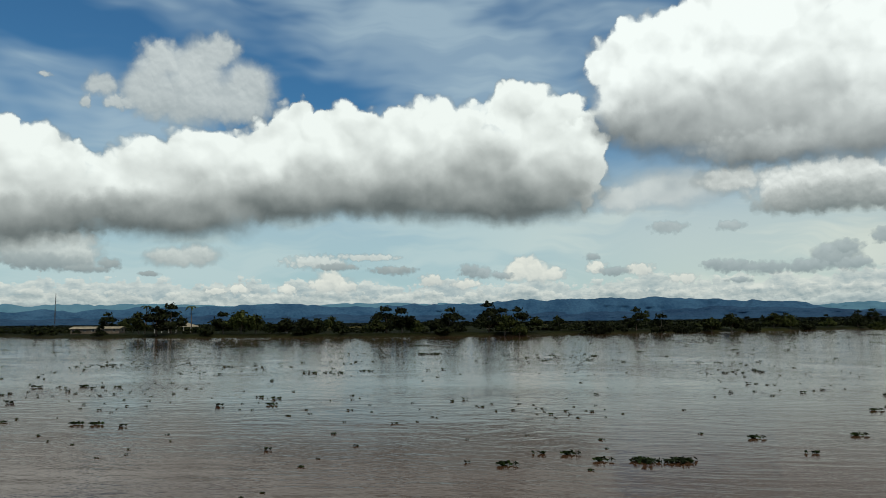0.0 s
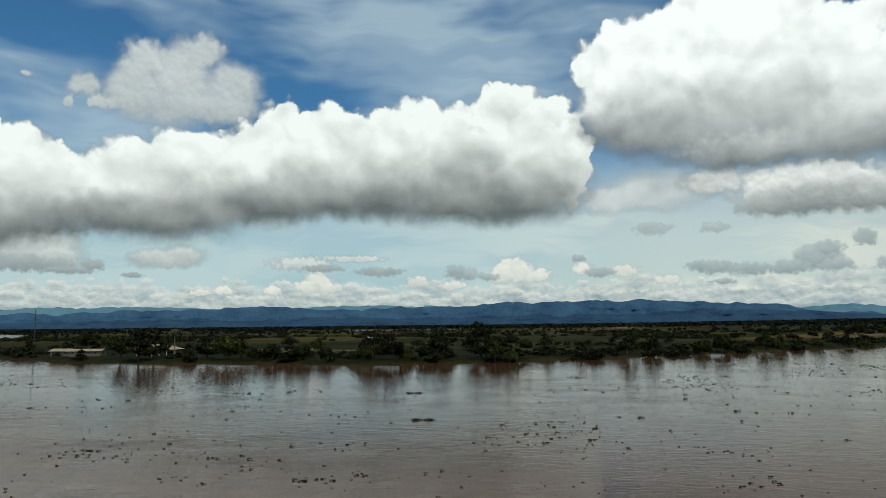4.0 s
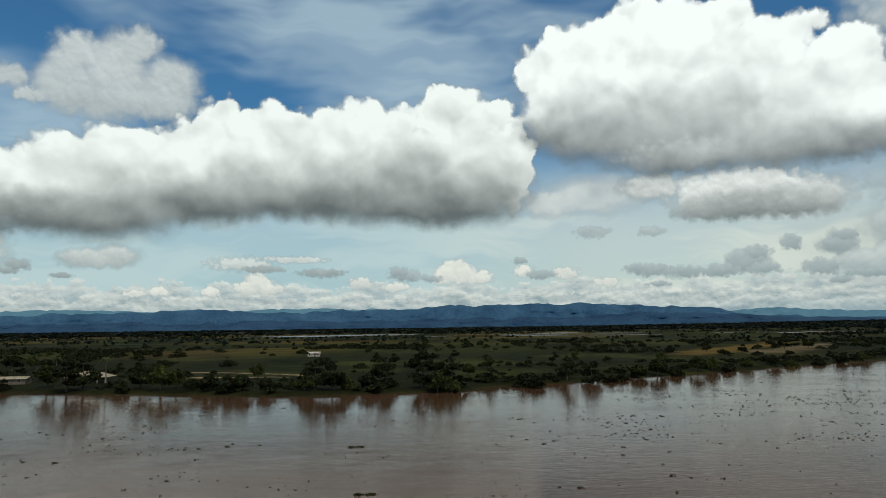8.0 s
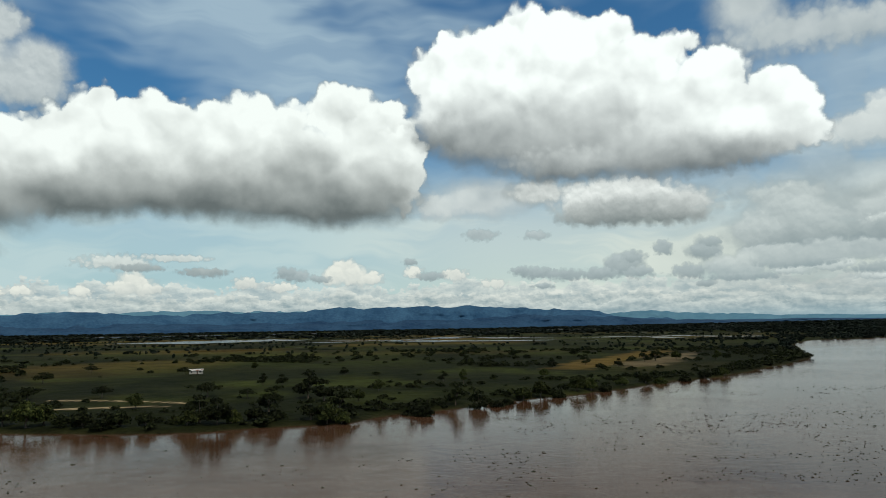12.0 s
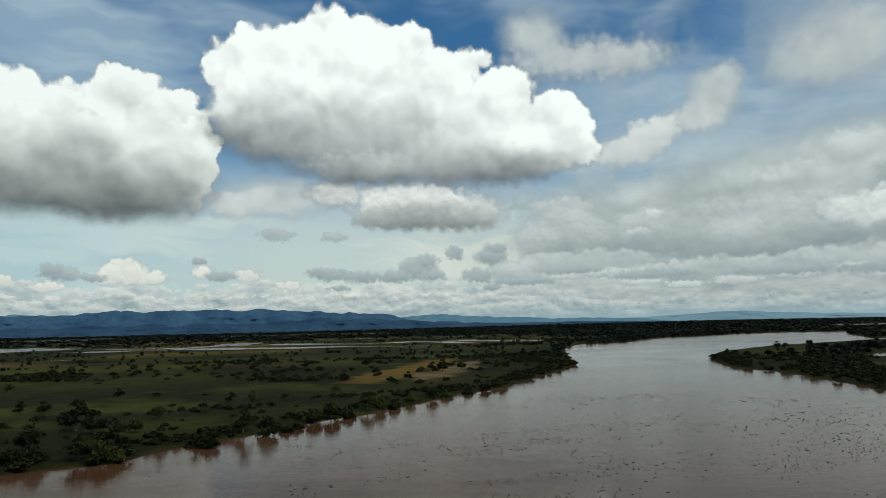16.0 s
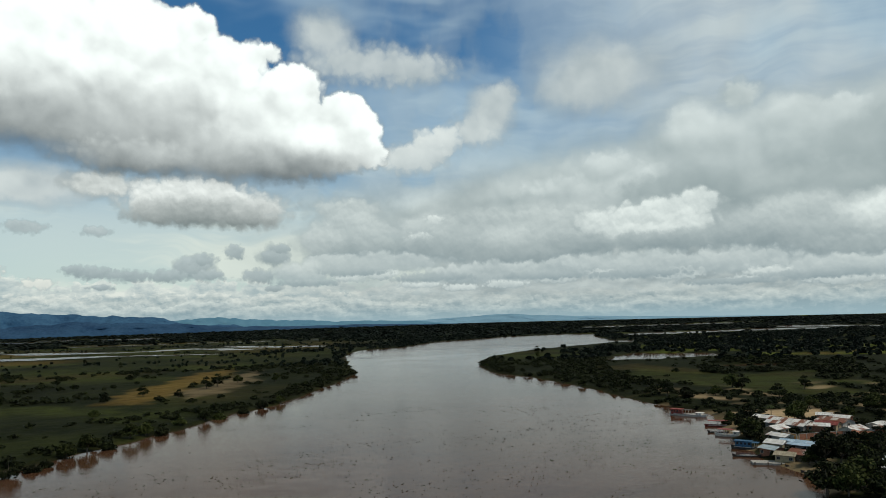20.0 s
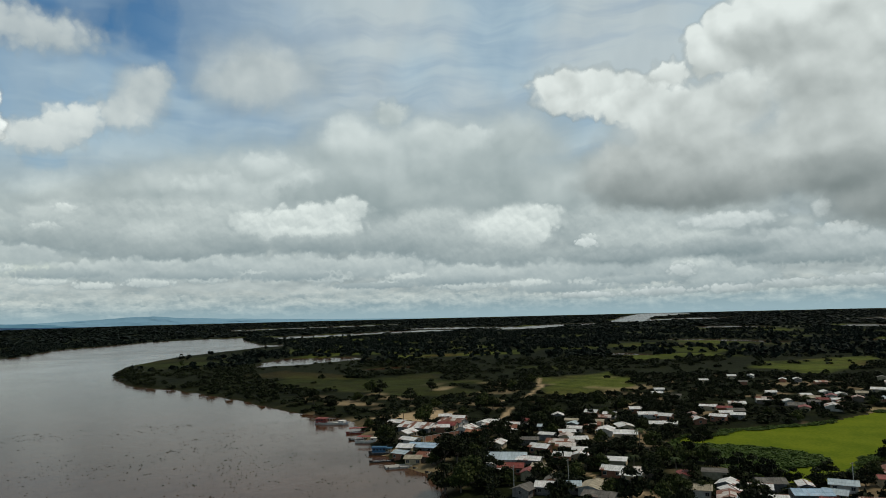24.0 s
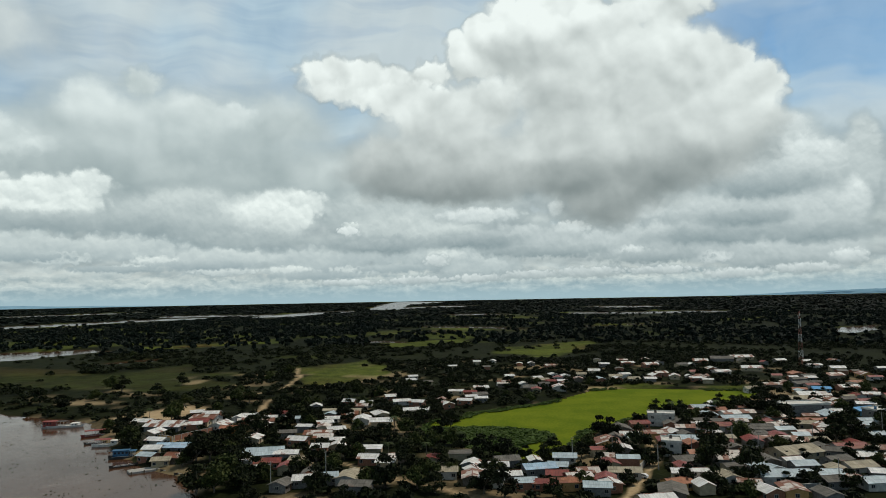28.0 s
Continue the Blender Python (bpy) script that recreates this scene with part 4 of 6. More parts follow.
earth_f = np.maximum(inside_of(gx, gy, BARE_EARTH[:1], 10, 9) * 0.30, inside_of(gx, gy, BARE_EARTH[1:], 8, 6))
for line in TRACKS:
    earth_f = np.maximum(earth_f, np.clip(1.9 - from_line(gx, gy, line) + 0.8 * value_noise(gx, gy, 7, 13), 0, 1))
earth_f = np.maximum(earth_f, 0.55 * town_f * np.clip(value_noise(gx, gy, 18, 14) * 2 - 0.5, 0, 1))
earth_f = np.maximum(earth_f, 0.04 * np.clip(1 - gd / 3.0, 0, 1))
for key, f in (("meadow", meadow_shade_f), ("dry", dry_f), ("earth", earth_f)):
    ground.data.attributes.new(key, "FLOAT", "POINT").data.foreach_set("value", np.append(f.ravel(), 0.0).astype(np.float32))

wx_, wy_ = polar(np.arange(0, 360, 3.0), np.concatenate([np.geomspace(15, 1800, 14), np.linspace(2000, 4985, 16)]))
water = new("water", sheet_mesh("water", wx_, wy_, lift(wx_, wy_), water_mat))
tagged(water, "wide silty brown river with small ripples", "river", kind="structure")


def outline_sheet(name, ring, z, mat, label, category, ragged, step=3.0):
    """A flat irregular sheet that fills a ring, cut from a fine grid."""
    xs, ys = zip(*ring)
    ax, ay = np.arange(min(xs) - 6, max(xs) + 6, step), np.arange(min(ys) - 6, max(ys) + 6, step)
    px, py = np.meshgrid(ax, ay)
    d = from_edge(px, py, ring) + ragged * (value_noise(px, py, 16, 21) + 0.6 * value_noise(px, py, 6, 22))
    keep = d < 1.0
    index = -np.ones(px.shape, int)
    index[keep] = np.arange(keep.sum())
    q = keep[:-1, :-1] & keep[1:, :-1] & keep[:-1, 1:] & keep[1:, 1:]
    jj, ii = np.nonzero(q)
    faces = np.stack([index[jj, ii], index[jj, ii + 1], index[jj + 1, ii + 1], index[jj + 1, ii]], 1)
    verts = np.stack([px[keep], py[keep], z + 0.05 * value_noise(px, py, 9, 23)[keep]], 1)
    ob = new(name, mesh_from(name, verts.tolist(), faces.tolist(), mat))
    return tagged(ob, label, category, kind="structure")


weed = outline_sheet("lagoon_weed", [(325 + (x - 325) * 1.02, -75 + (y + 75) * 1.02) for x, y in WEED_POND], 0.12, weed_mat, "lagoon closed over by bright green floating weed", "pond", 0.6)

# ---- far ranges ----
def ridge_height(a, seed, rough):
    h = np.zeros_like(a)
    for octave, size in enumerate((6.0, 2.9, 1.5, 0.8, 0.4)):
        h += value_noise(a + 40, np.full_like(a, seed * 13.0), size, seed + octave) * rough / (1.28**octave)
    return h


def mountains(name, distance, stops, seed, mat, label, depth=220, rough=9.0):
    """A range of hills along the rim: crest heights by bearing, spurs and gullies down the face."""
    az_row = np.arange(stops[0][0], stops[-1][0] + 0.01, 0.12)
    crest = np.interp(az_row, [s[0] for s in stops], [s[1] for s in stops])
    crest = np.maximum(crest + ridge_height(az_row, seed, rough) * np.clip(crest / 80, 0.1, 1), 0)
    rows = 14
    verts, faces = [], []
    for j in range(rows):
        f = j / (rows - 1)
        spur = value_noise(az_row * 10, np.full_like(az_row, f * 30), 11, seed + 31) + 0.5 * value_noise(az_row * 10, np.full_like(az_row, f * 30), 4, seed + 32)
        r = distance - depth * (1 - f) + spur * 0.16 * depth * math.sin(f * math.pi)
        z = 0.66 * rim(np.radians(az_row)) + crest * (f ** 0.8) + spur * 0.05 * crest * math.sin(f * math.pi)
        a = np.radians(az_row)
        verts += np.stack([r * np.sin(a), r * np.cos(a), z], 1).tolist()
    cols = len(az_row)
    for j in range(rows - 1):
        for i in range(cols - 1):
            faces.append((j * cols + i, j * cols + i + 1, (j + 1) * cols + i + 1, (j + 1) * cols + i))
    ob = new(name, mesh_from(name, verts, faces, mat))
    ob.data.polygons.foreach_set("use_smooth", np.ones(len(faces), bool))
    return tagged(ob, label, "mountains", kind="structure")


# distance haze is painted into these base colours, paler range behind range
range_low = mottled("haze_dark_foothills", (0.010, 0.038, 0.090), (0.028, 0.078, 0.148), 0.010, 1.0, 0.0, height=1.5)
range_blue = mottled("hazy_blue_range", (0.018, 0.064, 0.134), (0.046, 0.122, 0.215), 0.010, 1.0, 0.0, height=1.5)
range_pale = mottled("haze_pale_range", (0.085, 0.210, 0.300), (0.115, 0.250, 0.340), 0.006, 1.0, 0.0, height=1.5)
range_faint = mottled("haze_faint_range", (0.19, 0.35, 0.46), (0.23, 0.39, 0.50), 0.006, 1.0, 0.0, height=3.0)
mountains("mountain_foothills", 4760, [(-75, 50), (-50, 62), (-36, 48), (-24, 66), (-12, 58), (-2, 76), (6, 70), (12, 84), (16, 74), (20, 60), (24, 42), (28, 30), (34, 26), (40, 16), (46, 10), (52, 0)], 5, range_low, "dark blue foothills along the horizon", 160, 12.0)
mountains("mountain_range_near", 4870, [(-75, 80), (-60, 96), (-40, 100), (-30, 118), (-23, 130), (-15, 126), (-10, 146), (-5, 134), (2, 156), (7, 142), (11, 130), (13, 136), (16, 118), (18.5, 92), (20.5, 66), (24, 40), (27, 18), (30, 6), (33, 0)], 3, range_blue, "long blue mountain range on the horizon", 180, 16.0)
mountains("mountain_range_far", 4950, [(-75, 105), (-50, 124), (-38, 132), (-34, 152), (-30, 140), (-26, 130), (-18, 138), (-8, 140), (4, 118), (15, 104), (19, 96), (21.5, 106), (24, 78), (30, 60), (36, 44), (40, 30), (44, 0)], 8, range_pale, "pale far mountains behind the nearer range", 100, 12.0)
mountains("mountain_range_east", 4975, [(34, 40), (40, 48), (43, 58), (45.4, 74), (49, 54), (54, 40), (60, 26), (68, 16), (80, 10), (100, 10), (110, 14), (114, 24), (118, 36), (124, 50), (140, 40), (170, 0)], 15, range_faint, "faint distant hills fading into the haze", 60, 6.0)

# ---- plants ----
rng = np.random.default_rng(7)


def leaf_cards(n, centre, size, leaf, seed, dome=0.0):
    """n small crossed leaf clumps scattered through an uneven ellipsoid, denser towards its skin. Returns verts (n, 4, 3)."""
    g = np.random.default_rng(seed)
    d = g.normal(size=(n, 3))
    d /= np.linalg.norm(d, axis=1)[:, None]
    d[:, 2] = np.where(d[:, 2] < -0.35 + dome, -d[:, 2], d[:, 2])
    lumps = 0.80 + 0.30 * np.sin(d[:, 0] * 5.1 + seed) * np.sin(d[:, 1] * 4.3 + seed * 2) + 0.16 * np.sin(d[:, 2] * 9 + d[:, 0] * 7)
    r = (g.random(n) ** 0.34) * lumps
    p = d * r[:, None] * np.array(size) + np.array(centre)
    u = g.normal(size=(n, 3))
    u /= np.linalg.norm(u, axis=1)[:, None]
    w = np.cross(u, d + 0.6 * g.normal(size=(n, 3)))
    w /= np.linalg.norm(w, axis=1)[:, None] + 1e-9
    s = leaf * (0.6 + 0.8 * g.random(n))[:, None]
    return np.stack([p - u * s - w * s * 0.7, p + u * s * 0.9 - w * s * 0.4, p + u * s + w * s * 0.8, p - u * s * 0.7 + w * s * 0.6], 1)


def quads_mesh(name, q, mat):
    v = q.reshape(-1, 3)
    f = np.arange(len(v)).reshape(-1, 4)
    return mesh_from(name, v.tolist(), f.tolist(), mat)


def tree_meshes(seed, height, spread, trunk_h, lobes, leaves, leaf, mat, flat=0.62):
    """Trunk with limbs, and a crown of several lobes."""
    g = random.Random(seed)
    bm = bmesh.new()
    lean = Vector((g.uniform(-0.06, 0.06), g.uniform(-0.06, 0.06), 0)) * height
    fork = Vector((0, 0, trunk_h)) + lean * 0.5
    tube(bm, (0, 0, -0.4), fork, 0.035 * height + 0.06, 0.024 * height + 0.04)
    cards = []
    for i in range(lobes):
        a = i * math.tau / lobes + g.uniform(-0.5, 0.5)
        rad = spread * g.uniform(0.30, 0.62) if i else 0.0
        size = spread * g.uniform(0.42, 0.62)
        top = trunk_h * 0.8 + (height - size * flat - trunk_h * 0.8) * (g.uniform(0.05, 0.75) if i else 1.0)
        c = Vector((math.cos(a) * rad, math.sin(a) * rad, top)) + lean
        tube(bm, fork, c, 0.016 * height + 0.03, 0.02, 5)
        cards.append(leaf_cards(leaves // lobes, c, (size, size, size * flat), leaf, seed * 31 + i))
    return mesh_of("trunk", bm, bark_mat), quads_mesh("crown", np.concatenate(cards), mat)


def bush_mesh(seed, wide, high, leaves, leaf, mat, lobes=4):
    g = random.Random(seed)
    cards = []
    for i in range(lobes):
        a, rad = g.uniform(0, math.tau), wide * g.uniform(0.15, 0.5) * (i > 0)
        s = wide * g.uniform(0.35, 0.55)
        cards.append(leaf_cards(leaves // lobes, (math.cos(a) * rad, math.sin(a) * rad, high * g.uniform(0.3, 0.55)), (s, s, high * 0.5), leaf, seed * 17 + i, 0.2))
    return quads_mesh("crown", np.concatenate(cards), mat)


TREES = {
    # height, spread, trunk, lobes, leaves, leaf size
    "broad": [tree_meshes(11, 9.0, 5.4, 2.2, 9, 1500, 0.38, leaf_mat), tree_meshes(12, 10.5, 5.8, 2.6, 10, 1600, 0.39, leaf_mat), tree_meshes(13, 8.0, 5.0, 1.9, 9, 1450, 0.37, leaf_warm_mat)],
    "flat": [tree_meshes(21, 7.0, 6.6, 3.4, 8, 1050, 0.36, leaf_mat, 0.34), tree_meshes(22, 6.4, 5.8, 3.0, 7, 950, 0.34, leaf_mat, 0.36)],
    "tall": [tree_meshes(31, 12.0, 4.4, 5.0, 6, 950, 0.33, leaf_mat, 0.8), tree_meshes(32, 11.0, 4.0, 4.2, 6, 900, 0.32, leaf_warm_mat, 0.85)],
    "shrub": [tree_meshes(41, 4.6, 3.6, 0.5, 7, 840, 0.31, leaf_mat, 0.7), tree_meshes(42, 5.4, 4.2, 0.6, 7, 900, 0.32, leaf_mat, 0.66), tree_meshes(43, 4.0, 3.4, 0.5, 6, 780, 0.30, leaf_warm_mat, 0.7)],
}
TREE_WORDS = {
    "broad": "broad dark green tree with a rounded crown",
    "flat": "spreading pasture tree with a flat dark crown",
    "tall": "tall slender dark green tree",
    "shrub": "dense dark green shrub reaching the ground",
}
standing = []


def height_at(x, y):
    return float(land_height(np.array([float(x)]), np.array([float(y)]))[0])


def tree(x, y, sort, scale=1.0, group="", turn=None, words="", z=None):
    pick = random.choice(TREES[sort])
    at = pose(x, y, (height_at(x, y) if z is None else z) - 0.1, 0, 0, random.uniform(0, 360) if turn is None else turn) @ Matrix.Diagonal((scale, scale, scale * random.uniform(0.88, 1.1), 1))
    name = "shrub" if sort == "shrub" else "tree"
    top = thing(name, words or TREE_WORDS[sort], name, group=group)
    top.matrix_basis = at
    part("trunk", pick[0], None, top)
    part("crown", pick[1], None, top)
    standing.append((x, y, 3.5 * scale))
    return top


def frond(bm, yaw, length, droop, mat_index=0):
    """A drooping feather leaf: a bent rib with leaflets on both sides."""
    steps = 7
    spine = []
    for i in range(steps + 1):
        f = i / steps
        out = length * (f - 0.18 * droop * f * f)
        spine.append(Vector((out * math.cos(yaw), out * math.sin(yaw), length * (0.42 * f - (0.50 + 0.40 * droop) * f * f))))
    side = Vector((-math.sin(yaw), math.cos(yaw), 0))
    for i in range(steps):
        a, b = spine[i], spine[i + 1]
        w = length * 0.17 * math.sin(math.pi * (0.12 + 0.8 * (i + 0.5) / steps))
        for s in (-1, 1):
            tip = (a + b) / 2 + side * s * w + (b - a) * 0.6 - Vector((0, 0, w * 0.55))
            bm.faces.new([bm.verts.new(v) for v in (a, b, tip)])
            tip2 = a + side * s * w * 0.9 + (b - a) * 0.35 - Vector((0, 0, w * 0.6))
            bm.faces.new([bm.verts.new(v) for v in (a, a + (b - a) * 0.5, tip2)])


def palm_meshes(seed, height, length, count=15):
    g = random.Random(seed)
    trunk = bmesh.new()
    p, lean = Vector((0, 0, -0.4)), Vector((g.uniform(-0.1, 0.1), g.uniform(-0.1, 0.1), 1))
    for i in range(5):
        q = p + lean * (height + 0.4) / 5
        lean.x *= 0.75
        lean.y *= 0.75
        tube(trunk, p, q, 0.24 - 0.02 * i, 0.22 - 0.02 * i, 7)
        p = q
    crown = bmesh.new()
    for i in range(count):
        frond(crown, i * 2.4 + g.uniform(-0.3, 0.3), length * g.uniform(0.8, 1.1), g.uniform(0.1, 1.3))
    bmesh.ops.translate(crown, verts=crown.verts, vec=p)
    return mesh_of("trunk", trunk, bark_mat), mesh_of("crown", crown, palm_mat)


PALMS = [palm_meshes(1, 11.0, 3.2), palm_meshes(2, 9.0, 3.4), palm_meshes(3, 7.0, 3.2)]


def palm(x, y, sort=0, scale=1.0, label="coconut palm with a bare trunk and drooping fronds"):
    top = thing("palm_tree", label, "palm", group="palms")
    top.matrix_basis = pose(x, y, height_at(x, y) - 0.1, 0, 0, random.uniform(0, 360)) @ Matrix.Diagonal((scale, scale, scale, 1))
    part("trunk", PALMS[sort][0], None, top)
    part("crown", PALMS[sort][1], None, top)
    standing.append((x, y, 2.0))
    return top


# clumps for the woods and thickets that nobody could count
CLUMPS = []
for s in range(10):
    lob = [leaf_cards(24, c, sz, 0.175, 100 + s * 5 + i, 0.25) for i, (c, sz) in enumerate((((0, 0, 0.52), (0.46, 0.46, 0.42)), ((0.38, 0.1, 0.40), (0.34, 0.34, 0.34)), ((-0.3, 0.28, 0.40), (0.36, 0.36, 0.34)), ((-0.1, -0.36, 0.36), (0.36, 0.34, 0.32))))]
    CLUMPS.append(np.concatenate(lob))
FAR_CLUMPS = [leaf_cards(20, (0, 0, 0.45), (0.5, 0.5, 0.48), 0.33, 300 + s, 0.25) for s in range(8)]


def thicket(name, xs, ys, wide, high, mat, label, category, afloat=False, shapes=CLUMPS):
    """Many leafy clumps joined into one mesh of kind stuff."""
    z = land_height(xs, ys) if not afloat else np.full(len(xs), 0.25)
    spin = rng.random(len(xs)) * math.tau
    pick = rng.integers(0, len(shapes), len(xs))
    out = []
    for c in range(len(shapes)):
        m = pick == c
        if not m.any():
            continue
        q = shapes[c][None] * np.stack([wide[m], wide[m], high[m]], 1)[:, None, None, :]
        cs, sn = np.cos(spin[m])[:, None, None], np.sin(spin[m])[:, None, None]
        out.append(np.stack([q[..., 0] * cs - q[..., 1] * sn + xs[m][:, None, None], q[..., 0] * sn + q[..., 1] * cs + ys[m][:, None, None], q[..., 2] + (z[m] - 0.15 * high[m])[:, None, None]], -1).reshape(-1, 4, 3))
    q = np.concatenate(out)
    v = q.reshape(-1, 3).astype(np.float32)
    data = bpy.data.meshes.new(name)
    nf = len(q)
    data.vertices.add(len(v))
    data.vertices.foreach_set("co", v.ravel())
    data.loops.add(nf * 4)
    data.loops.foreach_set("vertex_index", np.arange(nf * 4, dtype=np.int32))
    data.polygons.add(nf)
    data.polygons.foreach_set("loop_start", np.arange(0, nf * 4, 4, dtype=np.int32))
    data.polygons.foreach_set("loop_total", np.full(nf, 4, np.int32))
    data.materials.append(mat)
    data.update(calc_edges=True)
    data.validate()
    return tagged(new(name, data), label, category, kind="stuff")


# ---- houses ----
def stamped(bm, pts, faces):
    v = [bm.verts.new(p) for p in pts]
    for f in faces:
        bm.faces.new([v[i] for i in f])


DOOR = bmesh.new()
box(DOOR, -0.45, 0.45, -0.05, 0.03, 0.0, 2.05)
box(DOOR, -0.36, 0.36, -0.075, -0.05, 0.15, 0.95)
box(DOOR, -0.36, 0.36, -0.075, -0.05, 1.08, 1.90)
DOOR = mesh_of("door", DOOR, door_mat)
FRAME = bmesh.new()
for x0, x1, z0, z1 in ((-0.6, 0.6, -0.06, 0.02), (-0.6, 0.6, 1.0, 1.08), (-0.6, -0.52, 0.02, 1.0), (0.52, 0.6, 0.02, 1.0), (-0.03, 0.03, 0.02, 1.0)):
    box(FRAME, x0, x1, -0.08, 0.02, z0, z1)
FRAME = mesh_of("window_frame", FRAME, frame_mat)
PANE = bmesh.new()
box(PANE, -0.52, 0.52, -0.03, 0.01, 0.02, 1.0)
PANE = mesh_of("pane", PANE, glass_mat)


def window(parent, m):
    w = part("window", FRAME, None, parent)
    w.matrix_basis = m
    part("pane", PANE, None, w)


def roof_mesh(w, d, h, rise, mat, g, over=0.6):
    """Two slopes of overlapping sheets, each sheet a thin plate of its own."""
    bm = bmesh.new()
    half, cols = d / 2 + over, max(4, int(w / 1.3))
    slope = rise / (d / 2)
    for s in (-1, 1):
        for i in range(cols):
            for j in range(2):
                x0, x1 = -w / 2 - over + (w + 2 * over) * i / cols - 0.03, -w / 2 - over + (w + 2 * over) * (i + 1) / cols + 0.03
                y0, y1 = half * j / 2, half * (j + 1) / 2 + (0.12 if j == 0 else 0)
                dz = 0.03 * (1 - j) + 0.012 * (i % 2) + g.uniform(0, 0.012)
                z0, z1 = h + rise - slope * y0 + dz, h + rise - slope * y1 + dz
                pts = [(x0, s * y0, z0), (x1, s * y0, z0), (x1, s * y1, z1), (x0, s * y1, z1)]
                pts += [(x, y, z - 0.05) for x, y, z in pts]
                faces = [(0, 1, 2, 3), (7, 6, 5, 4), (3, 2, 6, 7), (0, 3, 7, 4), (1, 5, 6, 2)]
                stamped(bm, pts, [f[::-1] if s > 0 else f for f in faces])
    return mesh_of("roof", bm, mat)


ROOF_WORDS = {"w": "whitish zinc", "z": "blue-grey zinc", "b": "pale blue sheet", "B": "bright blue sheet", "r": "dark red sheet", "o": "rusty orange sheet", "t": "tan fibre-cement", "g": "weathered grey", "m": "patched rusty sheet", "f": "flat concrete"}
WALL_FOR = {"w": ("cream", "block", "brick", "white"), "z": ("block", "brick", "white"), "b": ("block", "brick"), "B": ("aqua",), "r": ("white", "brick", "cream"), "o": ("ochre", "brick"), "t": ("white", "cream"), "g": ("board", "block"), "m": ("ochre", "white", "board"), "f": ("white", "block")}
WALL_WORDS = {"white": "whitewashed", "cream": "cream plastered", "block": "bare block", "brick": "bare brick", "ochre": "ochre plastered", "aqua": "blue painted", "board": "grey board"}


def house(x, y, w, d, rot, sort, storeys=1, wall="", rise=None, full=True):
    g = random.Random(int(x * 31 + y * 17))
    wall = wall or g.choice(WALL_FOR[sort])
    h = 2.4 * storeys + g.uniform(0, 0.5)
    ground_z = min(height_at(x + a, y + b) for a in (-w / 3, w / 3) for b in (-d / 3, d / 3))
    ground_z = max(ground_z, 0.4)
    top = thing("house", f"{WALL_WORDS[wall]} house with a {ROOF_WORDS[sort]} roof", "house", pose(x, y, ground_z, 0, 0, rot), "town houses")
    flat = sort == "f"
    rise = 0 if flat else (rise or d / 2 * g.uniform(0.24, 0.36))
    bm = bmesh.new()
    a, b = w / 2, d / 2
    pts = [(-a, -b, -0.6), (a, -b, -0.6), (a, b, -0.6), (-a, b, -0.6), (-a, -b, h), (a, -b, h), (a, b, h), (-a, b, h), (-a, 0, h + rise), (a, 0, h + rise)]
    if flat:
        stamped(bm, pts[:8], [(0, 1, 5, 4), (1, 2, 6, 5), (2, 3, 7, 6), (3, 0, 4, 7), (4, 5, 6, 7)])
    else:
        stamped(bm, pts, [(0, 1, 5, 4), (2, 3, 7, 6), (1, 2, 6, 9, 5), (3, 0, 4, 8, 7), (4, 5, 9, 8), (6, 7, 8, 9)])
    part("wall", bm, WALLS[wall], top)
    if flat:
        bm = bmesh.new()
        box(bm, -a - 0.3, a + 0.3, -b - 0.3, b + 0.3, h + 0.01, h + 0.2)
        for x0, x1, y0, y1 in ((-a - 0.3, a + 0.3, -b - 0.3, -b - 0.12), (-a - 0.3, a + 0.3, b + 0.12, b + 0.3), (-a - 0.3, -a - 0.12, -b - 0.12, b + 0.12), (a + 0.12, a + 0.3, -b - 0.12, b + 0.12)):
            box(bm, x0, x1, y0, y1, h + 0.2, h + 0.75)
        roof = part("roof", bm, ROOFS["f"], top)
        if g.random() < 0.7:
            bm = bmesh.new()
            tube(bm, (a * 0.4, 0, h + 0.2), (a * 0.4, 0, h + 1.4), 0.55, 0.5, 10)
            part("water_tank", bm, boat_dark if g.random() < 0.5 else boat_blue, roof)
    else:
        roof = part("roof", roof_mesh(w, d, h + 0.04, rise, ROOFS[sort], g), None, top)
        bm = bmesh.new()
        box(bm, -a - 0.6, a + 0.6, -0.16, 0.16, h + rise + 0.02, h + rise + 0.12)
        part("ridge_cap", bm, ROOFS[sort], roof)
    door = part("door", DOOR, None, top)
    door.matrix_basis = pose(g.uniform(-0.2, 0.2) * w, -b - 0.012, 0.02)
    for i in range(storeys):
        for fx in (-0.33, 0.33):
            window(top, pose(fx * w, -b - 0.012, 1.0 + 2.4 * i))
            if full:
                window(top, pose(fx * w, b + 0.012, 1.0 + 2.4 * i, 0, 0, 180))
        if full:
            window(top, pose(-a - 0.012, 0, 1.0 + 2.4 * i, 0, 0, 270))
            window(top, pose(a + 0.012, 0, 1.0 + 2.4 * i, 0, 0, 90))
    standing.append((x, y, 0.5 * max(w, d) + 0.5))
    return top


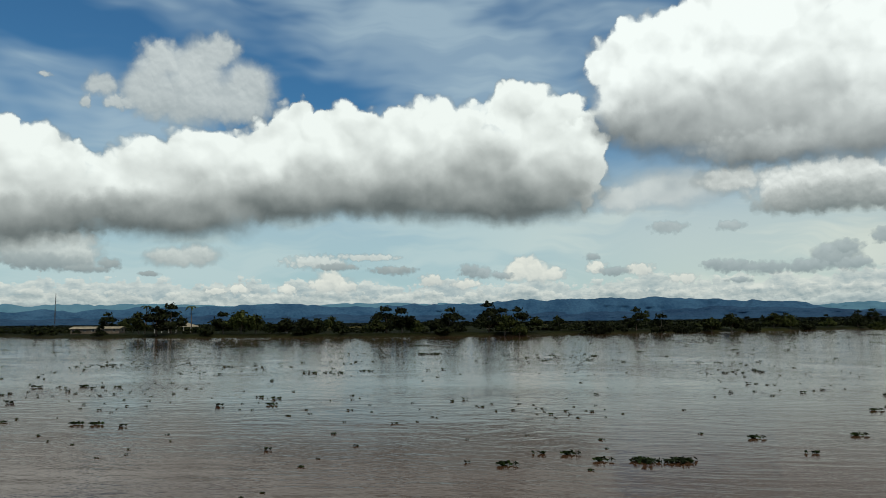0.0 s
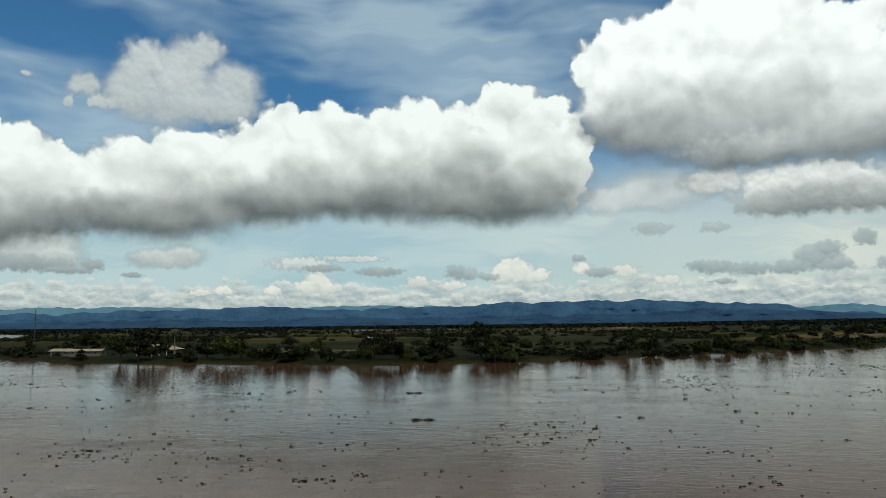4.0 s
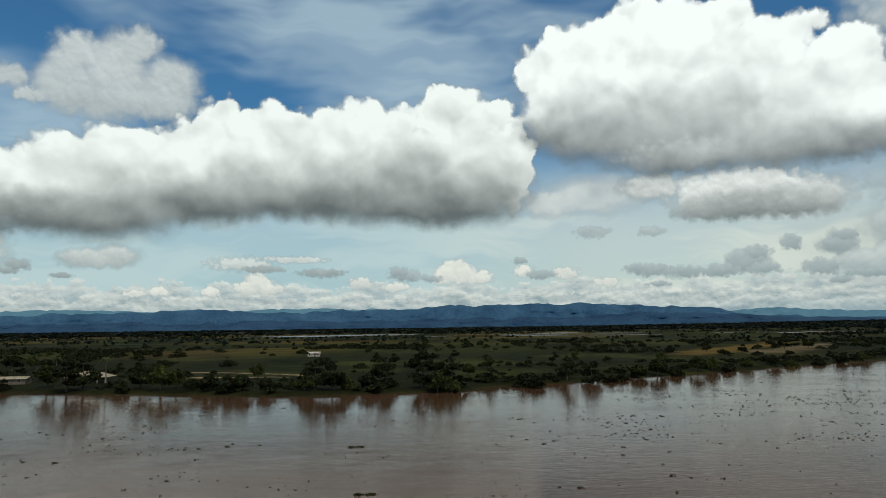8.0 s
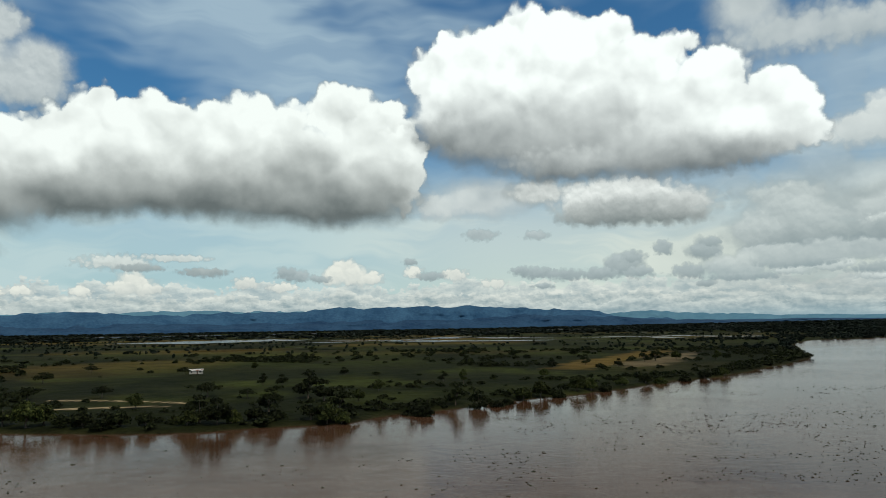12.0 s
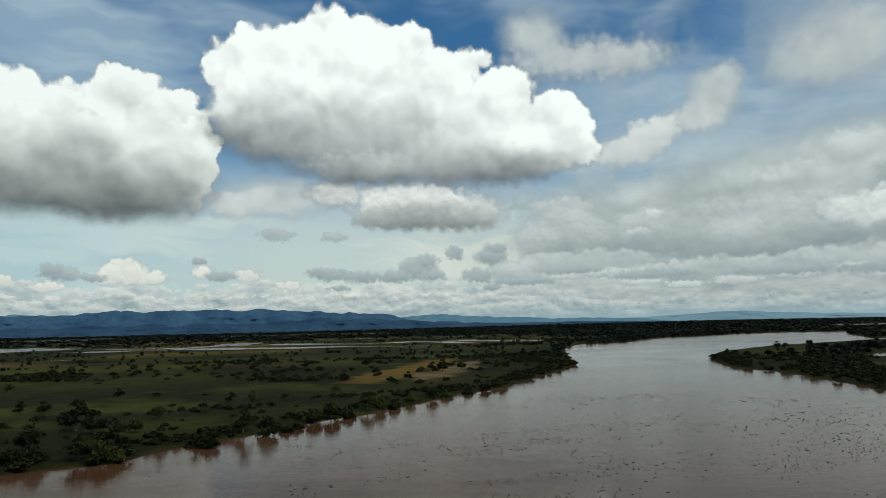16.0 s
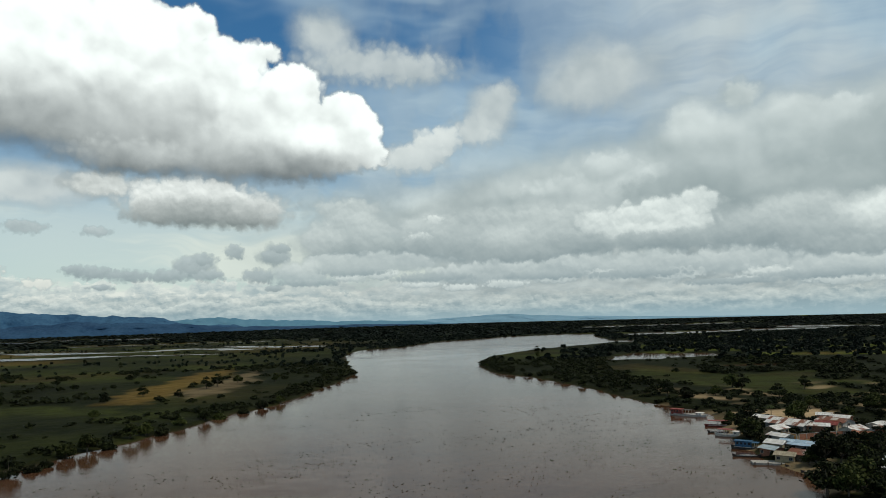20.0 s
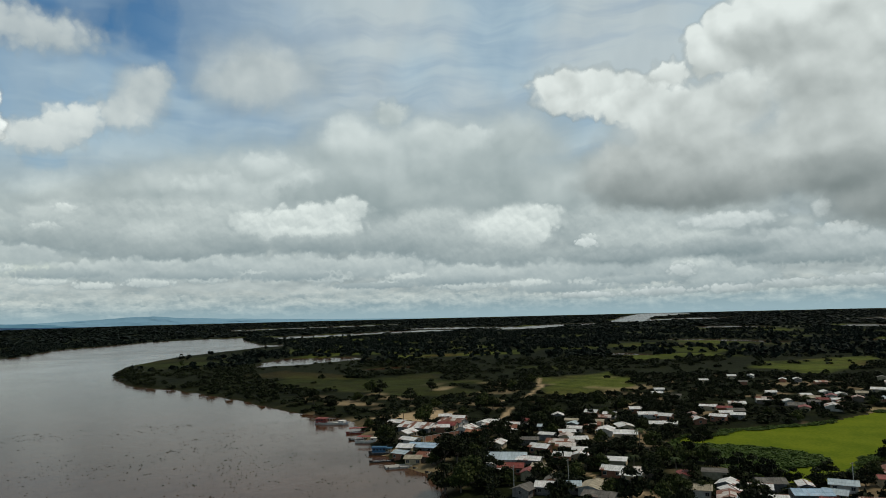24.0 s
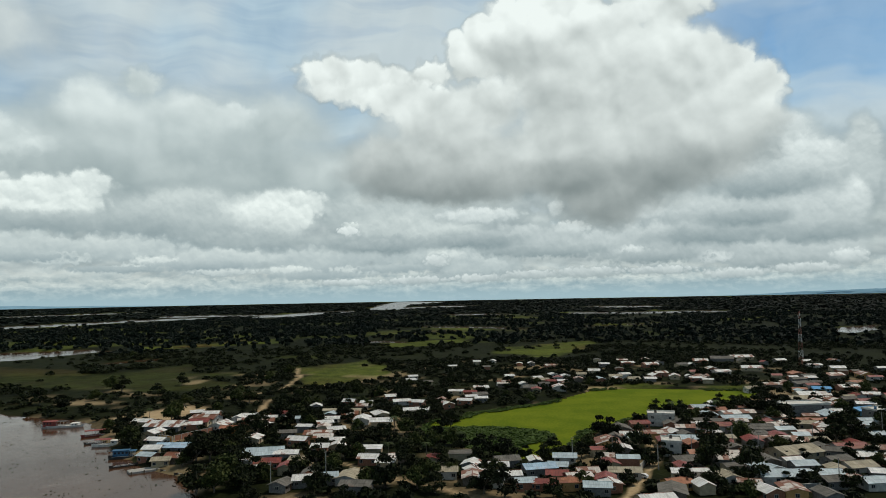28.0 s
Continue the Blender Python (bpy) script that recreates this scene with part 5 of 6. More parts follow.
# houses of the town: place, length, depth, turn, roof
TOWN_WATERFRONT = [(309, 122, 17.0, 11, 82, 'w'), (309, 111, 8.4, 5.9, 110, 'w'), (292, 121, 8.7, 6.1, -8, 'w'), (278, 113, 7.7, 5.5, 76, 'w'), (265.0, 100.9, 11.7, 8.2, 90, 'b'), (252, 105, 6, 5.5, 76, 'z'), (244.6, 96.8, 6, 5.5, 102, 't'), (247.4, 91.2, 9.1, 6.4, 82, 'm'), (261.0, 107.1, 6.3, 5.5, 90, 'w'), (328, 111, 12.4, 8.7, 76, 'm'), (317, 110, 8.6, 6.0, 90, 'r'), (308, 97, 9.6, 6.8, -8, 'w'), (341, 113, 7.6, 5.5, 90, 'w'), (345, 122, 6, 5.5, 110, 'w'), (328, 95, 6.4, 5.5, 0, 'w'), (333, 91, 6, 5.5, 102, 'w'), (329, 80, 6, 5.5, 96, 'w'), (320, 138, 8.9, 6.2, 82, 'w'), (278, 73, 8.1, 5.7, 0, 'w')]
TOWN_MID = [(290, 62, 7.1, 5.5, 102, 'g'), (272, 53, 7.6, 5.5, 76, 'w'), (249.0, 60.4, 13.7, 9.6, 102, 'z'), (248.0, 51.6, 8.3, 5.8, 90, 'w'), (238, 63, 6.4, 5.5, 12, 'w'), (235, 55, 8.3, 5.8, 96, 'r'), (226, 56, 6, 5.5, 96, 'w'), (238, 44, 7.1, 5.5, 82, 't'), (207, 43, 6, 5.5, -14, 'g'), (211, 37, 6, 5.5, 96, 'w'), (324, 49, 7.0, 5.5, 90, 'w'), (311, 50, 6.7, 5.5, 110, 'w'), (320, 34, 9.8, 6.9, 0, 'w'), (334, 27, 10.2, 7.1, 20, 'w'), (278, 44, 7.2, 5.5, 96, 'm'), (295, 42, 7.1, 5.5, 110, 'w'), (261, 35, 6.8, 5.5, 0, 'w'), (253, 29, 6.5, 5.5, 96, 'r')]
TOWN_MID2 = [(257, 41, 6, 5.5, 90, 'w'), (238, 20, 6.6, 5.5, 82, 'w'), (232, 13, 6, 5.5, 76, 'w'), (239, 10, 6, 5.5, 110, 'm'), (213, 30, 6, 5.5, 102, 'z'), (214, 23, 9.7, 6.8, -8, 't'), (202, 19, 8.8, 6.1, 82, 'g'), (228, -16, 6, 5.5, -14, 'w'), (220, -17, 6, 5.5, 20, 'w'), (227, -25, 6, 5.5, 90, 'w'), (212, -16, 8.4, 5.9, 0, 'm'), (218, -8, 6, 5.5, 90, 't'), (208, -22, 7.1, 5.5, 82, 'z'), (215, -28, 6.3, 5.5, 96, 'w')]
TOWN_LAGOONSIDE = [(223, -38, 10.0, 7.0, 102, 'b'), (227, -45, 6, 5.5, 76, 'z'), (239, -49, 7.4, 5.5, 82, 'z'), (288, -80, 10.0, 7.0, 0, 'g'), (298, -90, 7.8, 5.5, 96, 'r'), (274, -80, 6.7, 5.5, 82, 'w'), (306, -102, 11.3, 7.9, 76, 'f'), (300, -108, 6.6, 5.5, 6, 'g'), (277, -91, 8.5, 6.0, 90, 'm'), (279, -99, 8.1, 5.7, 12, 'w'), (263, -98, 9.8, 6.9, 82, 'z'), (262, -91, 7.0, 5.5, -8, 'r'), (248, -89, 9.2, 6.5, -14, 'f'), (293.0, -114.9, 6.8, 5.5, 82, 'w'), (290.0, -121.1, 9.9, 6.9, 82, 'r'), (231, -89, 9.5, 6.7, 102, 'g'), (218, -65, 9.6, 6.7, 82, 't'), (209, -57, 6.6, 5.5, -14, 'r')]
TOWN_SOUTH = [(212, -49, 7.4, 5.5, 102, 'm'), (205.0, -44.1, 8.0, 5.6, 96, 'o'), (204.0, -37.9, 6.7, 5.5, 82, 'r'), (199.8, -52.7, 7.4, 5.5, 82, 'z'), (203.2, -57.3, 6, 5.5, 6, 'w'), (205, -32, 6, 5.5, 96, 'z'), (203, -77, 7.6, 5.5, 110, 'o'), (208, -87, 6, 5.5, 82, 'g'), (194, -73, 10.1, 7.1, -14, 'g'), (214, -88, 6, 5.5, 90, 'w'), (214, -82, 6, 5.5, 82, 'w'), (218, -53, 6.4, 5.5, 96, 'm'), (215, -43, 6.3, 5.5, 82, 'r'), (307, -135, 11.7, 8.2, 90, 'z'), (318, -137, 8.0, 5.6, 102, 'w'), (308, -152, 9.7, 6.8, 110, 'm'), (297, -142, 7.6, 5.5, 110, 'r')]
TOWN_EAST = [(326, -174, 21.4, 11, 96, 'f'), (297.2, -158.0, 10.6, 7.4, 96, 'o'), (296, -168, 10.1, 7.1, 102, 'o'), (289.8, -158.0, 7.6, 5.5, 82, 't'), (324, -201, 10.7, 7.5, 110, 'B'), (307, -199, 11.4, 8.0, 110, 'f'), (256, -131, 7.1, 5.5, 96, 'g'), (240, -129, 15.8, 11, 110, 't'), (258, -146, 7.3, 5.5, 90, 't'), (279, -125, 7.6, 5.5, 96, 'g'), (255, -110, 6.5, 5.5, 76, 'r'), (208, -94, 7.0, 6.5, 4, 't'), (217, -109, 9.7, 6.8, 20, 'z'), (219, -122, 7.1, 5.5, 96, 'z'), (207.5, -115.5, 24.0, 8.0, 88, 'z'), (240, -143, 6.9, 5.5, 76, 'g')]
TOWN_EAST2 = [(227, -137, 8.3, 5.8, 110, 'g'), (218, -139, 9.0, 6.3, 102, 't'), (247, -152, 11.0, 7.7, 96, 'r'), (243, -161, 7.2, 5.5, 82, 'm'), (233, -150, 6, 5.5, 82, 'w'), (209, -141, 6.2, 5.5, 76, 'w'), (206, -129, 7.6, 5.5, 0, 'm'), (199, -133, 7.5, 5.5, 96, 'z'), (191, -99, 6.1, 5.5, 12, 'w'), (192, -106, 8.4, 5.9, -8, 'm'), (200, -121, 6, 5.5, 102, 'g'), (271, -129, 7.0, 5.5, 102, 'g'), (274, -158, 6.8, 5.5, 96, 'm'), (247, -111, 6, 5.5, 6, 'g')]
TOWN_BACK = [(578, -213, 11.2, 7.8, 76, 'w'), (595, -237, 18.0, 11, 76, 'g'), (607, -258, 18.5, 11, 90, 'w'), (513, -199, 10.0, 7.0, -8, 'w'), (512, -228, 13.9, 9.7, 76, 'w'), (494, -199, 10.6, 7.4, 102, 'w'), (457, -168, 7.3, 5.5, 90, 'w'), (472, -159, 9.1, 6.4, -14, 'w'), (568, -274, 8.3, 5.8, 102, 'w'), (554, -128, 7.5, 5.5, 82, 'w'), (564, -149, 9.7, 6.8, 90, 'w'), (548, -163, 11.4, 7.9, 96, 'w'), (473, -146, 9.0, 6.3, 6, 'w'), (507, -111, 7.8, 5.5, 76, 'w'), (459, -128, 7.1, 5.5, 90, 't'), (412, -186, 7.5, 5.5, 96, 't'), (421, -219, 11.0, 7.7, 110, 'g'), (398, -220, 9.0, 6.3, 76, 'B')]
TOWN_BACK2 = [(500, -284, 9.5, 6.6, 82, 'w'), (521, -278, 9.7, 6.8, 96, 'w'), (560, -314, 8.4, 5.9, 12, 'm'), (461, -281, 11.5, 8.1, -8, 'm'), (448, -280, 7.8, 5.5, 82, 'r'), (495, -313, 7.7, 5.5, 90, 'w'), (370, -232, 7.9, 5.5, 76, 'w'), (372, -208, 6.3, 5.5, 76, 'm'), (339, -211, 7.9, 5.5, 76, 'w'), (356, -212, 6.8, 5.5, 96, 'g'), (375, 20, 8.9, 6.2, 102, 'w'), (370, 11, 7.5, 5.5, 76, 'w'), (344, 13, 6.4, 5.5, 96, 'w'), (346, 7, 6, 5.5, 90, 'w'), (410, -10, 8.3, 5.8, 82, 'w'), (363, -5, 8.6, 6.0, 20, 'w'), (373, -15, 7.5, 5.5, 76, 'w'), (381, -24, 6.4, 5.5, 90, 'w')]
TOWN_BACK3 = [(423, -25, 8.5, 6.0, 96, 'w'), (565, -6, 6, 5.5, 102, 'w'), (496, 22, 6, 5.5, 102, 'w'), (476, 22, 6, 5.5, 102, 'w'), (439, -53, 6.6, 5.5, 6, 'w'), (487, -47, 6, 5.5, 102, 'w'), (471, -65, 6, 5.5, 110, 'w'), (482, -86, 6, 5.5, 6, 'w'), (486, -98, 6, 5.5, 82, 't'), (493, -79, 6, 5.5, 12, 'w'), (578, -72, 6, 5.5, 0, 'w'), (600, -27, 6, 5.5, 90, 'w'), (609, -41, 6, 5.5, -14, 'w'), (393, 28, 6, 5.5, 110, 'w'), (376, 49, 6, 5.5, 82, 'w'), (361, 40, 6, 5.5, 90, 'm'), (373, 39, 6, 5.5, 90, 'w'), (364, 65, 6, 5.5, 12, 'w')]

# places of trees and poles with their size
BANK_BROAD = [(-169, 265, 1.1), (-155, 255, 1.2), (-151, 259, 1.15), (-128, 257, 1.0), (-118, 252, 1.1), (-114, 256, 1.05), (-254, 367, 1.0), (-258, 391, 1.0), (-61, 252, 1.0), (-54, 247, 1.05), (-23, 253, 0.95), (-17, 248, 1.05), (33, 288, 0.8), (42, 282, 0.9), (66, 307, 0.9), (76, 316, 0.95), (98, 332, 0.9), (107, 338, 0.9)]
BANK_SHRUB = [(-106, 251, 1.1), (-98, 248, 1.25), (-91, 245, 1.3), (-86, 247, 1.25), (-78, 249, 1.0), (-64, 247, 1.3), (-50, 251, 1.2), (-42, 254, 1.2), (-36, 254, 1.2), (-12, 248, 1.1), (2, 280, 1.0), (14, 268, 1.3), (18, 263, 1.3), (50, 286, 1.1), (55, 292, 1.0), (84, 315, 1.2), (114, 337, 1.2), (130, 357, 1.2), (148, 369, 1.3), (158, 372, 1.3), (178, 385, 1.3), (197, 399, 1.3), (217, 414, 1.3), (-134, 253, 0.9), (-184, 262, 0.9)]
PASTURE_FLAT = [(-127, 344, 1.0), (-212, 557, 1.0), (-78, 339, 1.15), (-77, 933, 1.1), (-58, 329, 0.7), (-131, 505, 0.9), (-199, 448, 1.1), (-162, 349, 1.1)]
PASTURE_BROAD = [(2, 347, 0.75), (-97, 298, 0.8), (40, 401, 0.6), (105, 422, 0.7), (133, 507, 0.8), (166, 531, 0.8), (221, 548, 1.0), (235, 560, 1.0), (261, 577, 1.0), (290, 563, 1.0), (177, 489, 0.7), (-51, 401, 0.7), (-41, 277, 0.9), (-62, 405, 0.6), (-92, 562, 0.7), (-19, 476, 0.7), (-7, 305, 0.7), (-30, 323, 1.2), (-22, 309, 1.1), (-14, 278, 1.0)]
PASTURE_TALL = [(48, 373, 0.75), (260, 1087, 0.8), (254, 902, 0.8), (684, 600, 1.0)]
SPIT = [(803, 707, 1.1), (672, 602, 0.8), (543, 552, 0.8), (581, 568, 0.8), (624, 587, 0.8), (569, 476, 0.7), (520, 406, 0.8), (481, 350, 0.8), (467, 317, 0.9), (438, 275, 0.9), (396, 235, 0.9), (375, 209, 0.9), (459, 224, 1.2), (444, 210, 1.1), (408, 209, 0.9), (422, 176, 0.9), (476, 183, 0.9), (712, 297, 1.1), (715, 285, 1.1), (745, 347, 0.9), (544, 124, 1.1), (498, 128, 1.0)]
TOWN_BROAD = [(262, 81, 1.0), (247, 80, 1.0), (273, 76, 0.9), (310, 83, 0.8), (296, 73, 0.9), (329, 69, 0.8), (219, 64, 1.3), (208, 70, 1.2), (207, 64, 1.2), (210, 56, 1.0), (220, 55, 0.9), (234, 38, 0.8), (232, 31, 0.8), (246, 30, 0.8), (267, 27, 0.9), (274, 23, 0.9), (261, 5, 0.9), (262, -1, 1.0), (328, 5, 0.9), (367, 1, 0.9), (327, -8, 0.8), (208, 11, 1.1), (228, 6, 0.9), (216, -3, 0.9), (208, 16, 1.0), (247, -30, 0.7)]
TOWN_BROAD2 = [(251, -24, 0.8), (256, -28, 0.8), (254, -47, 0.8), (291, -72, 0.9), (279, -74, 1.0), (261, -62, 0.9), (258, -80, 1.0), (233, -77, 0.8), (242, -84, 0.7), (247, -104, 1.2), (276, -112, 0.9), (267, -122, 1.0), (288, -138, 0.9), (306, -151, 1.0), (231, -111, 1.0), (209, -102, 1.2), (330, -144, 0.9), (330, -134, 0.9), (323, -116, 0.8), (324, -105, 0.8), (273, -162, 1.2), (273, -168, 1.1), (298, -180, 0.9), (200, -117, 0.8), (233, -145, 0.7), (312, -198, 0.8)]
TOWN_BROAD3 = [(351, 83, 0.8), (350, 68, 0.8), (317, 55, 0.8), (339, 46, 0.8), (296, 33, 0.8), (329, 19, 0.9), (271, 16, 0.9), (294, 11, 0.9), (293, -4, 1.0), (270, -9, 0.9), (260, -13, 0.9), (250, -20, 0.9), (225, -24, 0.8), (247, -36, 0.6), (238, -5, 0.8), (219, -9, 0.8), (213, 41, 0.8), (218, 51, 0.8), (204, 32, 0.9), (205, 1, 0.9), (222, -94, 1.0), (203, -88, 0.9), (250, -92, 0.6), (264, -105, 0.8), (354, -177, 1.0), (364, -171, 1.0)]
TOWN_BROAD4 = [(283, -149, 0.8), (252, -144, 0.7), (261, -155, 0.9), (260, -165, 0.8), (270, -175, 0.8), (292, -191, 0.9), (335, -197, 0.9), (235, -130, 0.6), (235, -124, 0.5), (202, -114, 0.6), (204, -110, 0.6), (234, -154, 0.8), (226, -151, 0.8), (208, -96, 0.7), (210, -64, 0.6), (231, -59, 0.6), (244, -42, 0.7), (245, -68, 0.6), (246, -56, 0.7), (220, -133, 0.6)]
PALM_SPOTS = [(285, 16, 1.0), (260, -13, 0.8), (247, 0, 0.6), (247, 14, 0.6), (327, -134, 0.8), (326, -113, 0.8), (339, 144, 0.6)]
POLES = [(209, 47, 1), (241, -52, 1), (226, -78, 1), (244, -95, 1), (242, -118, 1), (256, -144, 1), (201, -124, 1), (245, -67, 1), (294, 94, 1), (253, -113, 1), (221, 32, 1), (280, -184, 1)]
for block in (TOWN_WATERFRONT, TOWN_MID, TOWN_MID2, TOWN_LAGOONSIDE, TOWN_SOUTH, TOWN_EAST, TOWN_EAST2, TOWN_BACK, TOWN_BACK2, TOWN_BACK3):
    for x, y, w, d, rot, sort in block:
        house(x, y, w, d, rot, sort, 2 if sort == "f" and w > 9 else 1)

# smaller houses and sheds that fill the blocks between them
fill = random.Random(23)
made = 0
for _ in range(6000):
    x, y = fill.uniform(185, 480), fill.uniform(-260, 130)
    if made >= 150 or (x < 235 and y > 60):
        continue
    px_, py_ = np.array([x]), np.array([y])
    if from_water(px_, py_)[0] < 7 or from_edge(px_, py_, WEED_POND)[0] < 10 or min(from_line(px_, py_, t)[0] for t in TRACKS) < 6.5 or inside_of(px_, py_, MEADOWS, 8, 0)[0] > 0:
        continue
    if y > 0 and x > 340 or math.hypot(x - 690, y + 40) < 190:
        continue
    w = fill.choice((6, 7, 8, 9.5, 11))
    room = min(math.hypot(x - a, y - b) - r for a, b, r in standing)
    if room < w * 0.36 or (x > 330 and room > 14) or fill.random() > (1.0 if y < -22 else 0.06):
        continue
    house(x, y, w, w * fill.uniform(0.6, 0.8), fill.choice((78, 84, 90, 96, 102, -6, 4)), fill.choice("wwwmmmorrtgzz"), full=False)
    made += 1

# farm on the far bank: long low house, open hut with a thatched roof, a shed in the pasture
house(-196, 283, 14, 5.5, 8, "t", wall="board", rise=0.7)
house(-210, 286, 8, 5, 4, "t", wall="board", rise=0.8)
house(-127, 523, 9, 6, 10, "w")
hut = thing("open_hut", "open-sided hut with a low hipped thatch roof on posts", "hut", pose(-163, 284, height_at(-163, 284), 0, 0, 6))
bm = bmesh.new()
stamped(bm, [(-9, -5, 2.4), (9, -5, 2.4), (9, 5, 2.4), (-9, 5, 2.4), (-3, 0, 4.6), (3, 0, 4.6)], [(0, 1, 5, 4), (2, 3, 4, 5), (1, 2, 5), (3, 0, 4), (3, 2, 1, 0)])
part("roof", bm, ROOFS["t"], hut)
for px_ in (-8, -4.8, -1.6, 1.6, 4.8, 8):
    for py_ in (-4.2, 4.2):
        bm = bmesh.new()
        tube(bm, (px_, py_, -0.5), (px_, py_, 2.6), 0.14, 0.12)
        part("post", bm, bark_mat if py_ > 0 else boat_white, hut)


def yard_wall(x0, y0, x1, y1, high, mat, label):
    """A plastered yard wall with piers and a coping."""
    length = math.hypot(x1 - x0, y1 - y0)
    top = thing("yard_wall", label, "wall", pose(x0, y0, max(min(height_at(x0, y0), height_at(x1, y1)), 0.4), 0, 0, math.degrees(math.atan2(y1 - y0, x1 - x0))))
    bm = bmesh.new()
    box(bm, 0, length, -0.09, 0.09, -0.5, high)
    part("panel", bm, mat, top)
    bm = bmesh.new()
    box(bm, -0.1, length + 0.1, -0.14, 0.14, high + 0.003, high + 0.1)
    part("coping", bm, concrete_mat, top)
    for i in range(int(length / 3.5) + 1):
        bm = bmesh.new()
        box(bm, i * 3.5 - 0.16, i * 3.5 + 0.16, -0.17, 0.17, -0.5, high + 0.002)
        part("pier", bm, concrete_mat, top)


yard_wall(284, 108.5, 303, 98.5, 2.3, WALLS["brick"], "bare brick yard wall with concrete piers")
yard_wall(283, 109, 287, 116.5, 2.3, WALLS["ochre"], "ochre plastered yard wall near the river")
yard_wall(196, -105, 199, -127, 2.2, WALLS["block"], "grey block yard wall beside the long building")
yard_wall(226, -72, 240, -79, 2.0, WALLS["white"], "whitewashed yard wall along the dirt street")

# ---- riverside ----
def hull_mesh(length, beam, deck, sheer=0.5):
    """A flat-bottomed river hull, drawn in at both ends."""
    bm = bmesh.new()
    rows = []
    n_ = 12
    for i in range(n_ + 1):
        f = i / n_
        x = (f - 0.5) * length
        b = beam / 2 * (1 - abs(2 * f - 1) ** 3.2 * 0.82)
        z = deck + sheer * abs(2 * f - 1) ** 2.5
        rows.append([bm.verts.new(v) for v in ((x * 0.94, -b * 0.7, -0.5), (x, -b, z), (x, -b * 0.9, z), (x * 0.985, -b * 0.86, z - 0.28), (x * 0.985, b * 0.86, z - 0.28), (x, b * 0.9, z), (x, b, z), (x * 0.94, b * 0.7, -0.5))])
    for r0, r1 in zip(rows, rows[1:]):
        for i in range(7):
            bm.faces.new((r0[i], r0[i + 1], r1[i + 1], r1[i]))
    bm.faces.new(rows[0])
    bm.faces.new(rows[-1][::-1])
    return bm


def boat(x, y, rot, length, beam, deck, hull_mat, label, cabins=(), category="boat"):
    """cabins: x0, x1, height, wall material, roof material; open sided where the wall is None."""
    top = thing("river_boat" if cabins else "canoe", label, category, pose(x, y, 0.0, 0, 0, rot))
    hull = part("hull", hull_mesh(length, beam, deck), hull_mat, top)
    bm = bmesh.new()
    for s in (-1, 1):
        box(bm, -length * 0.36, length * 0.36, s * beam * 0.475 - 0.06, s * beam * 0.475 + 0.06, deck + 0.02, deck + 0.14)
    part("gunwale", bm, boat_white, hull)
    for x0, x1, high, wall, roof in cabins:
        b = beam * 0.36
        if wall:
            bm = bmesh.new()
            box(bm, x0, x1, -b, b, deck - 0.3, deck + high)
            cabin = part("cabin", bm, wall, top)
            for i in range(int((x1 - x0) / 1.4)):
                for s in (-1, 1):
                    bm = bmesh.new()
                    cx = x0 + 0.8 + i * 1.4
                    box(bm, cx - 0.4, cx + 0.4, s * (b + 0.01) - 0.02, s * (b + 0.01) + 0.02, deck + high * 0.45, deck + high * 0.8)
                    part("cabin_window", bm, glass_mat, cabin)
        else:
            for px in (x0 + 0.2, (x0 + x1) / 2, x1 - 0.2):
                for s in (-1, 1):
                    bm = bmesh.new()
                    tube(bm, (px, s * b, deck - 0.3), (px, s * b, deck + high), 0.07, 0.07)
                    part("post", bm, boat_white, top)
        bm = bmesh.new()
        v = box(bm, x0 - 0.4, x1 + 0.4, -b - 0.4, b + 0.4, deck + high + 0.01, deck + high + 0.16)
        bmesh.ops.bevel(bm, geom=bm.edges[:], offset=0.05, segments=1, affect="EDGES")
        part("canopy", bm, roof, top)
    return top


boat(330, 183, -82, 20, 5.0, 0.9, boat_white, "long pale barge with a dark red deckhouse", [(-8.5, -3, 2.2, boat_red, boat_red), (-2.2, 1.5, 2.0, None, boat_dark), (4.5, 7.5, 1.0, boat_white, boat_white)])
boat(284, 137, -80, 13, 3.6, 0.8, boat_white, "pale ferry boat with a dark red canopy", [(-4.5, 1.0, 2.1, None, boat_red), (1.6, 4.2, 1.5, boat_white, boat_white)])
boat(306, 154, -60, 12, 3.4, 0.7, boat_red, "dark red river boat moored by the bank", [(-4, 4, 2.0, None, boat_red)])
boat(261, 119, -75, 11, 3.4, 0.9, boat_dark, "dark river boat with a blue cabin", [(-3.6, 2.0, 2.2, boat_blue, boat_blue), (2.6, 4.4, 1.8, None, boat_blue)])
boat(247, 112, -58, 10, 1.7, 0.55, boat_dark, "long dark wooden canoe on the water")
boat(235, 84, -62, 8, 1.5, 0.5, boat_dark, "long dark wooden canoe on the water")
boat(240, 91.5, -62, 7, 1.4, 0.5, boat_dark, "long dark wooden canoe on the water")
boat(289, 145, -70, 9, 1.6, 0.55, boat_dark, "long dark wooden canoe on the water")
quay = thing("landing_stage", "low concrete landing stage along the river bank", "quay", pose(242, 98, 0, 0, 0, -56))
bm = bmesh.new()
box(bm, -9, 9, -2.5, 2.5, -0.8, 0.75)
bmesh.ops.bevel(bm, geom=bm.edges[:], offset=0.08, segments=1, affect="EDGES")
part("slab", bm, concrete_mat, quay)
for i in range(5):
    bm = bmesh.new()
    box(bm, -8.5 + i * 4.2, -8.1 + i * 4.2, -2.75, -2.52, -0.9, 1.0)
    part("pile", bm, bark_mat, quay)


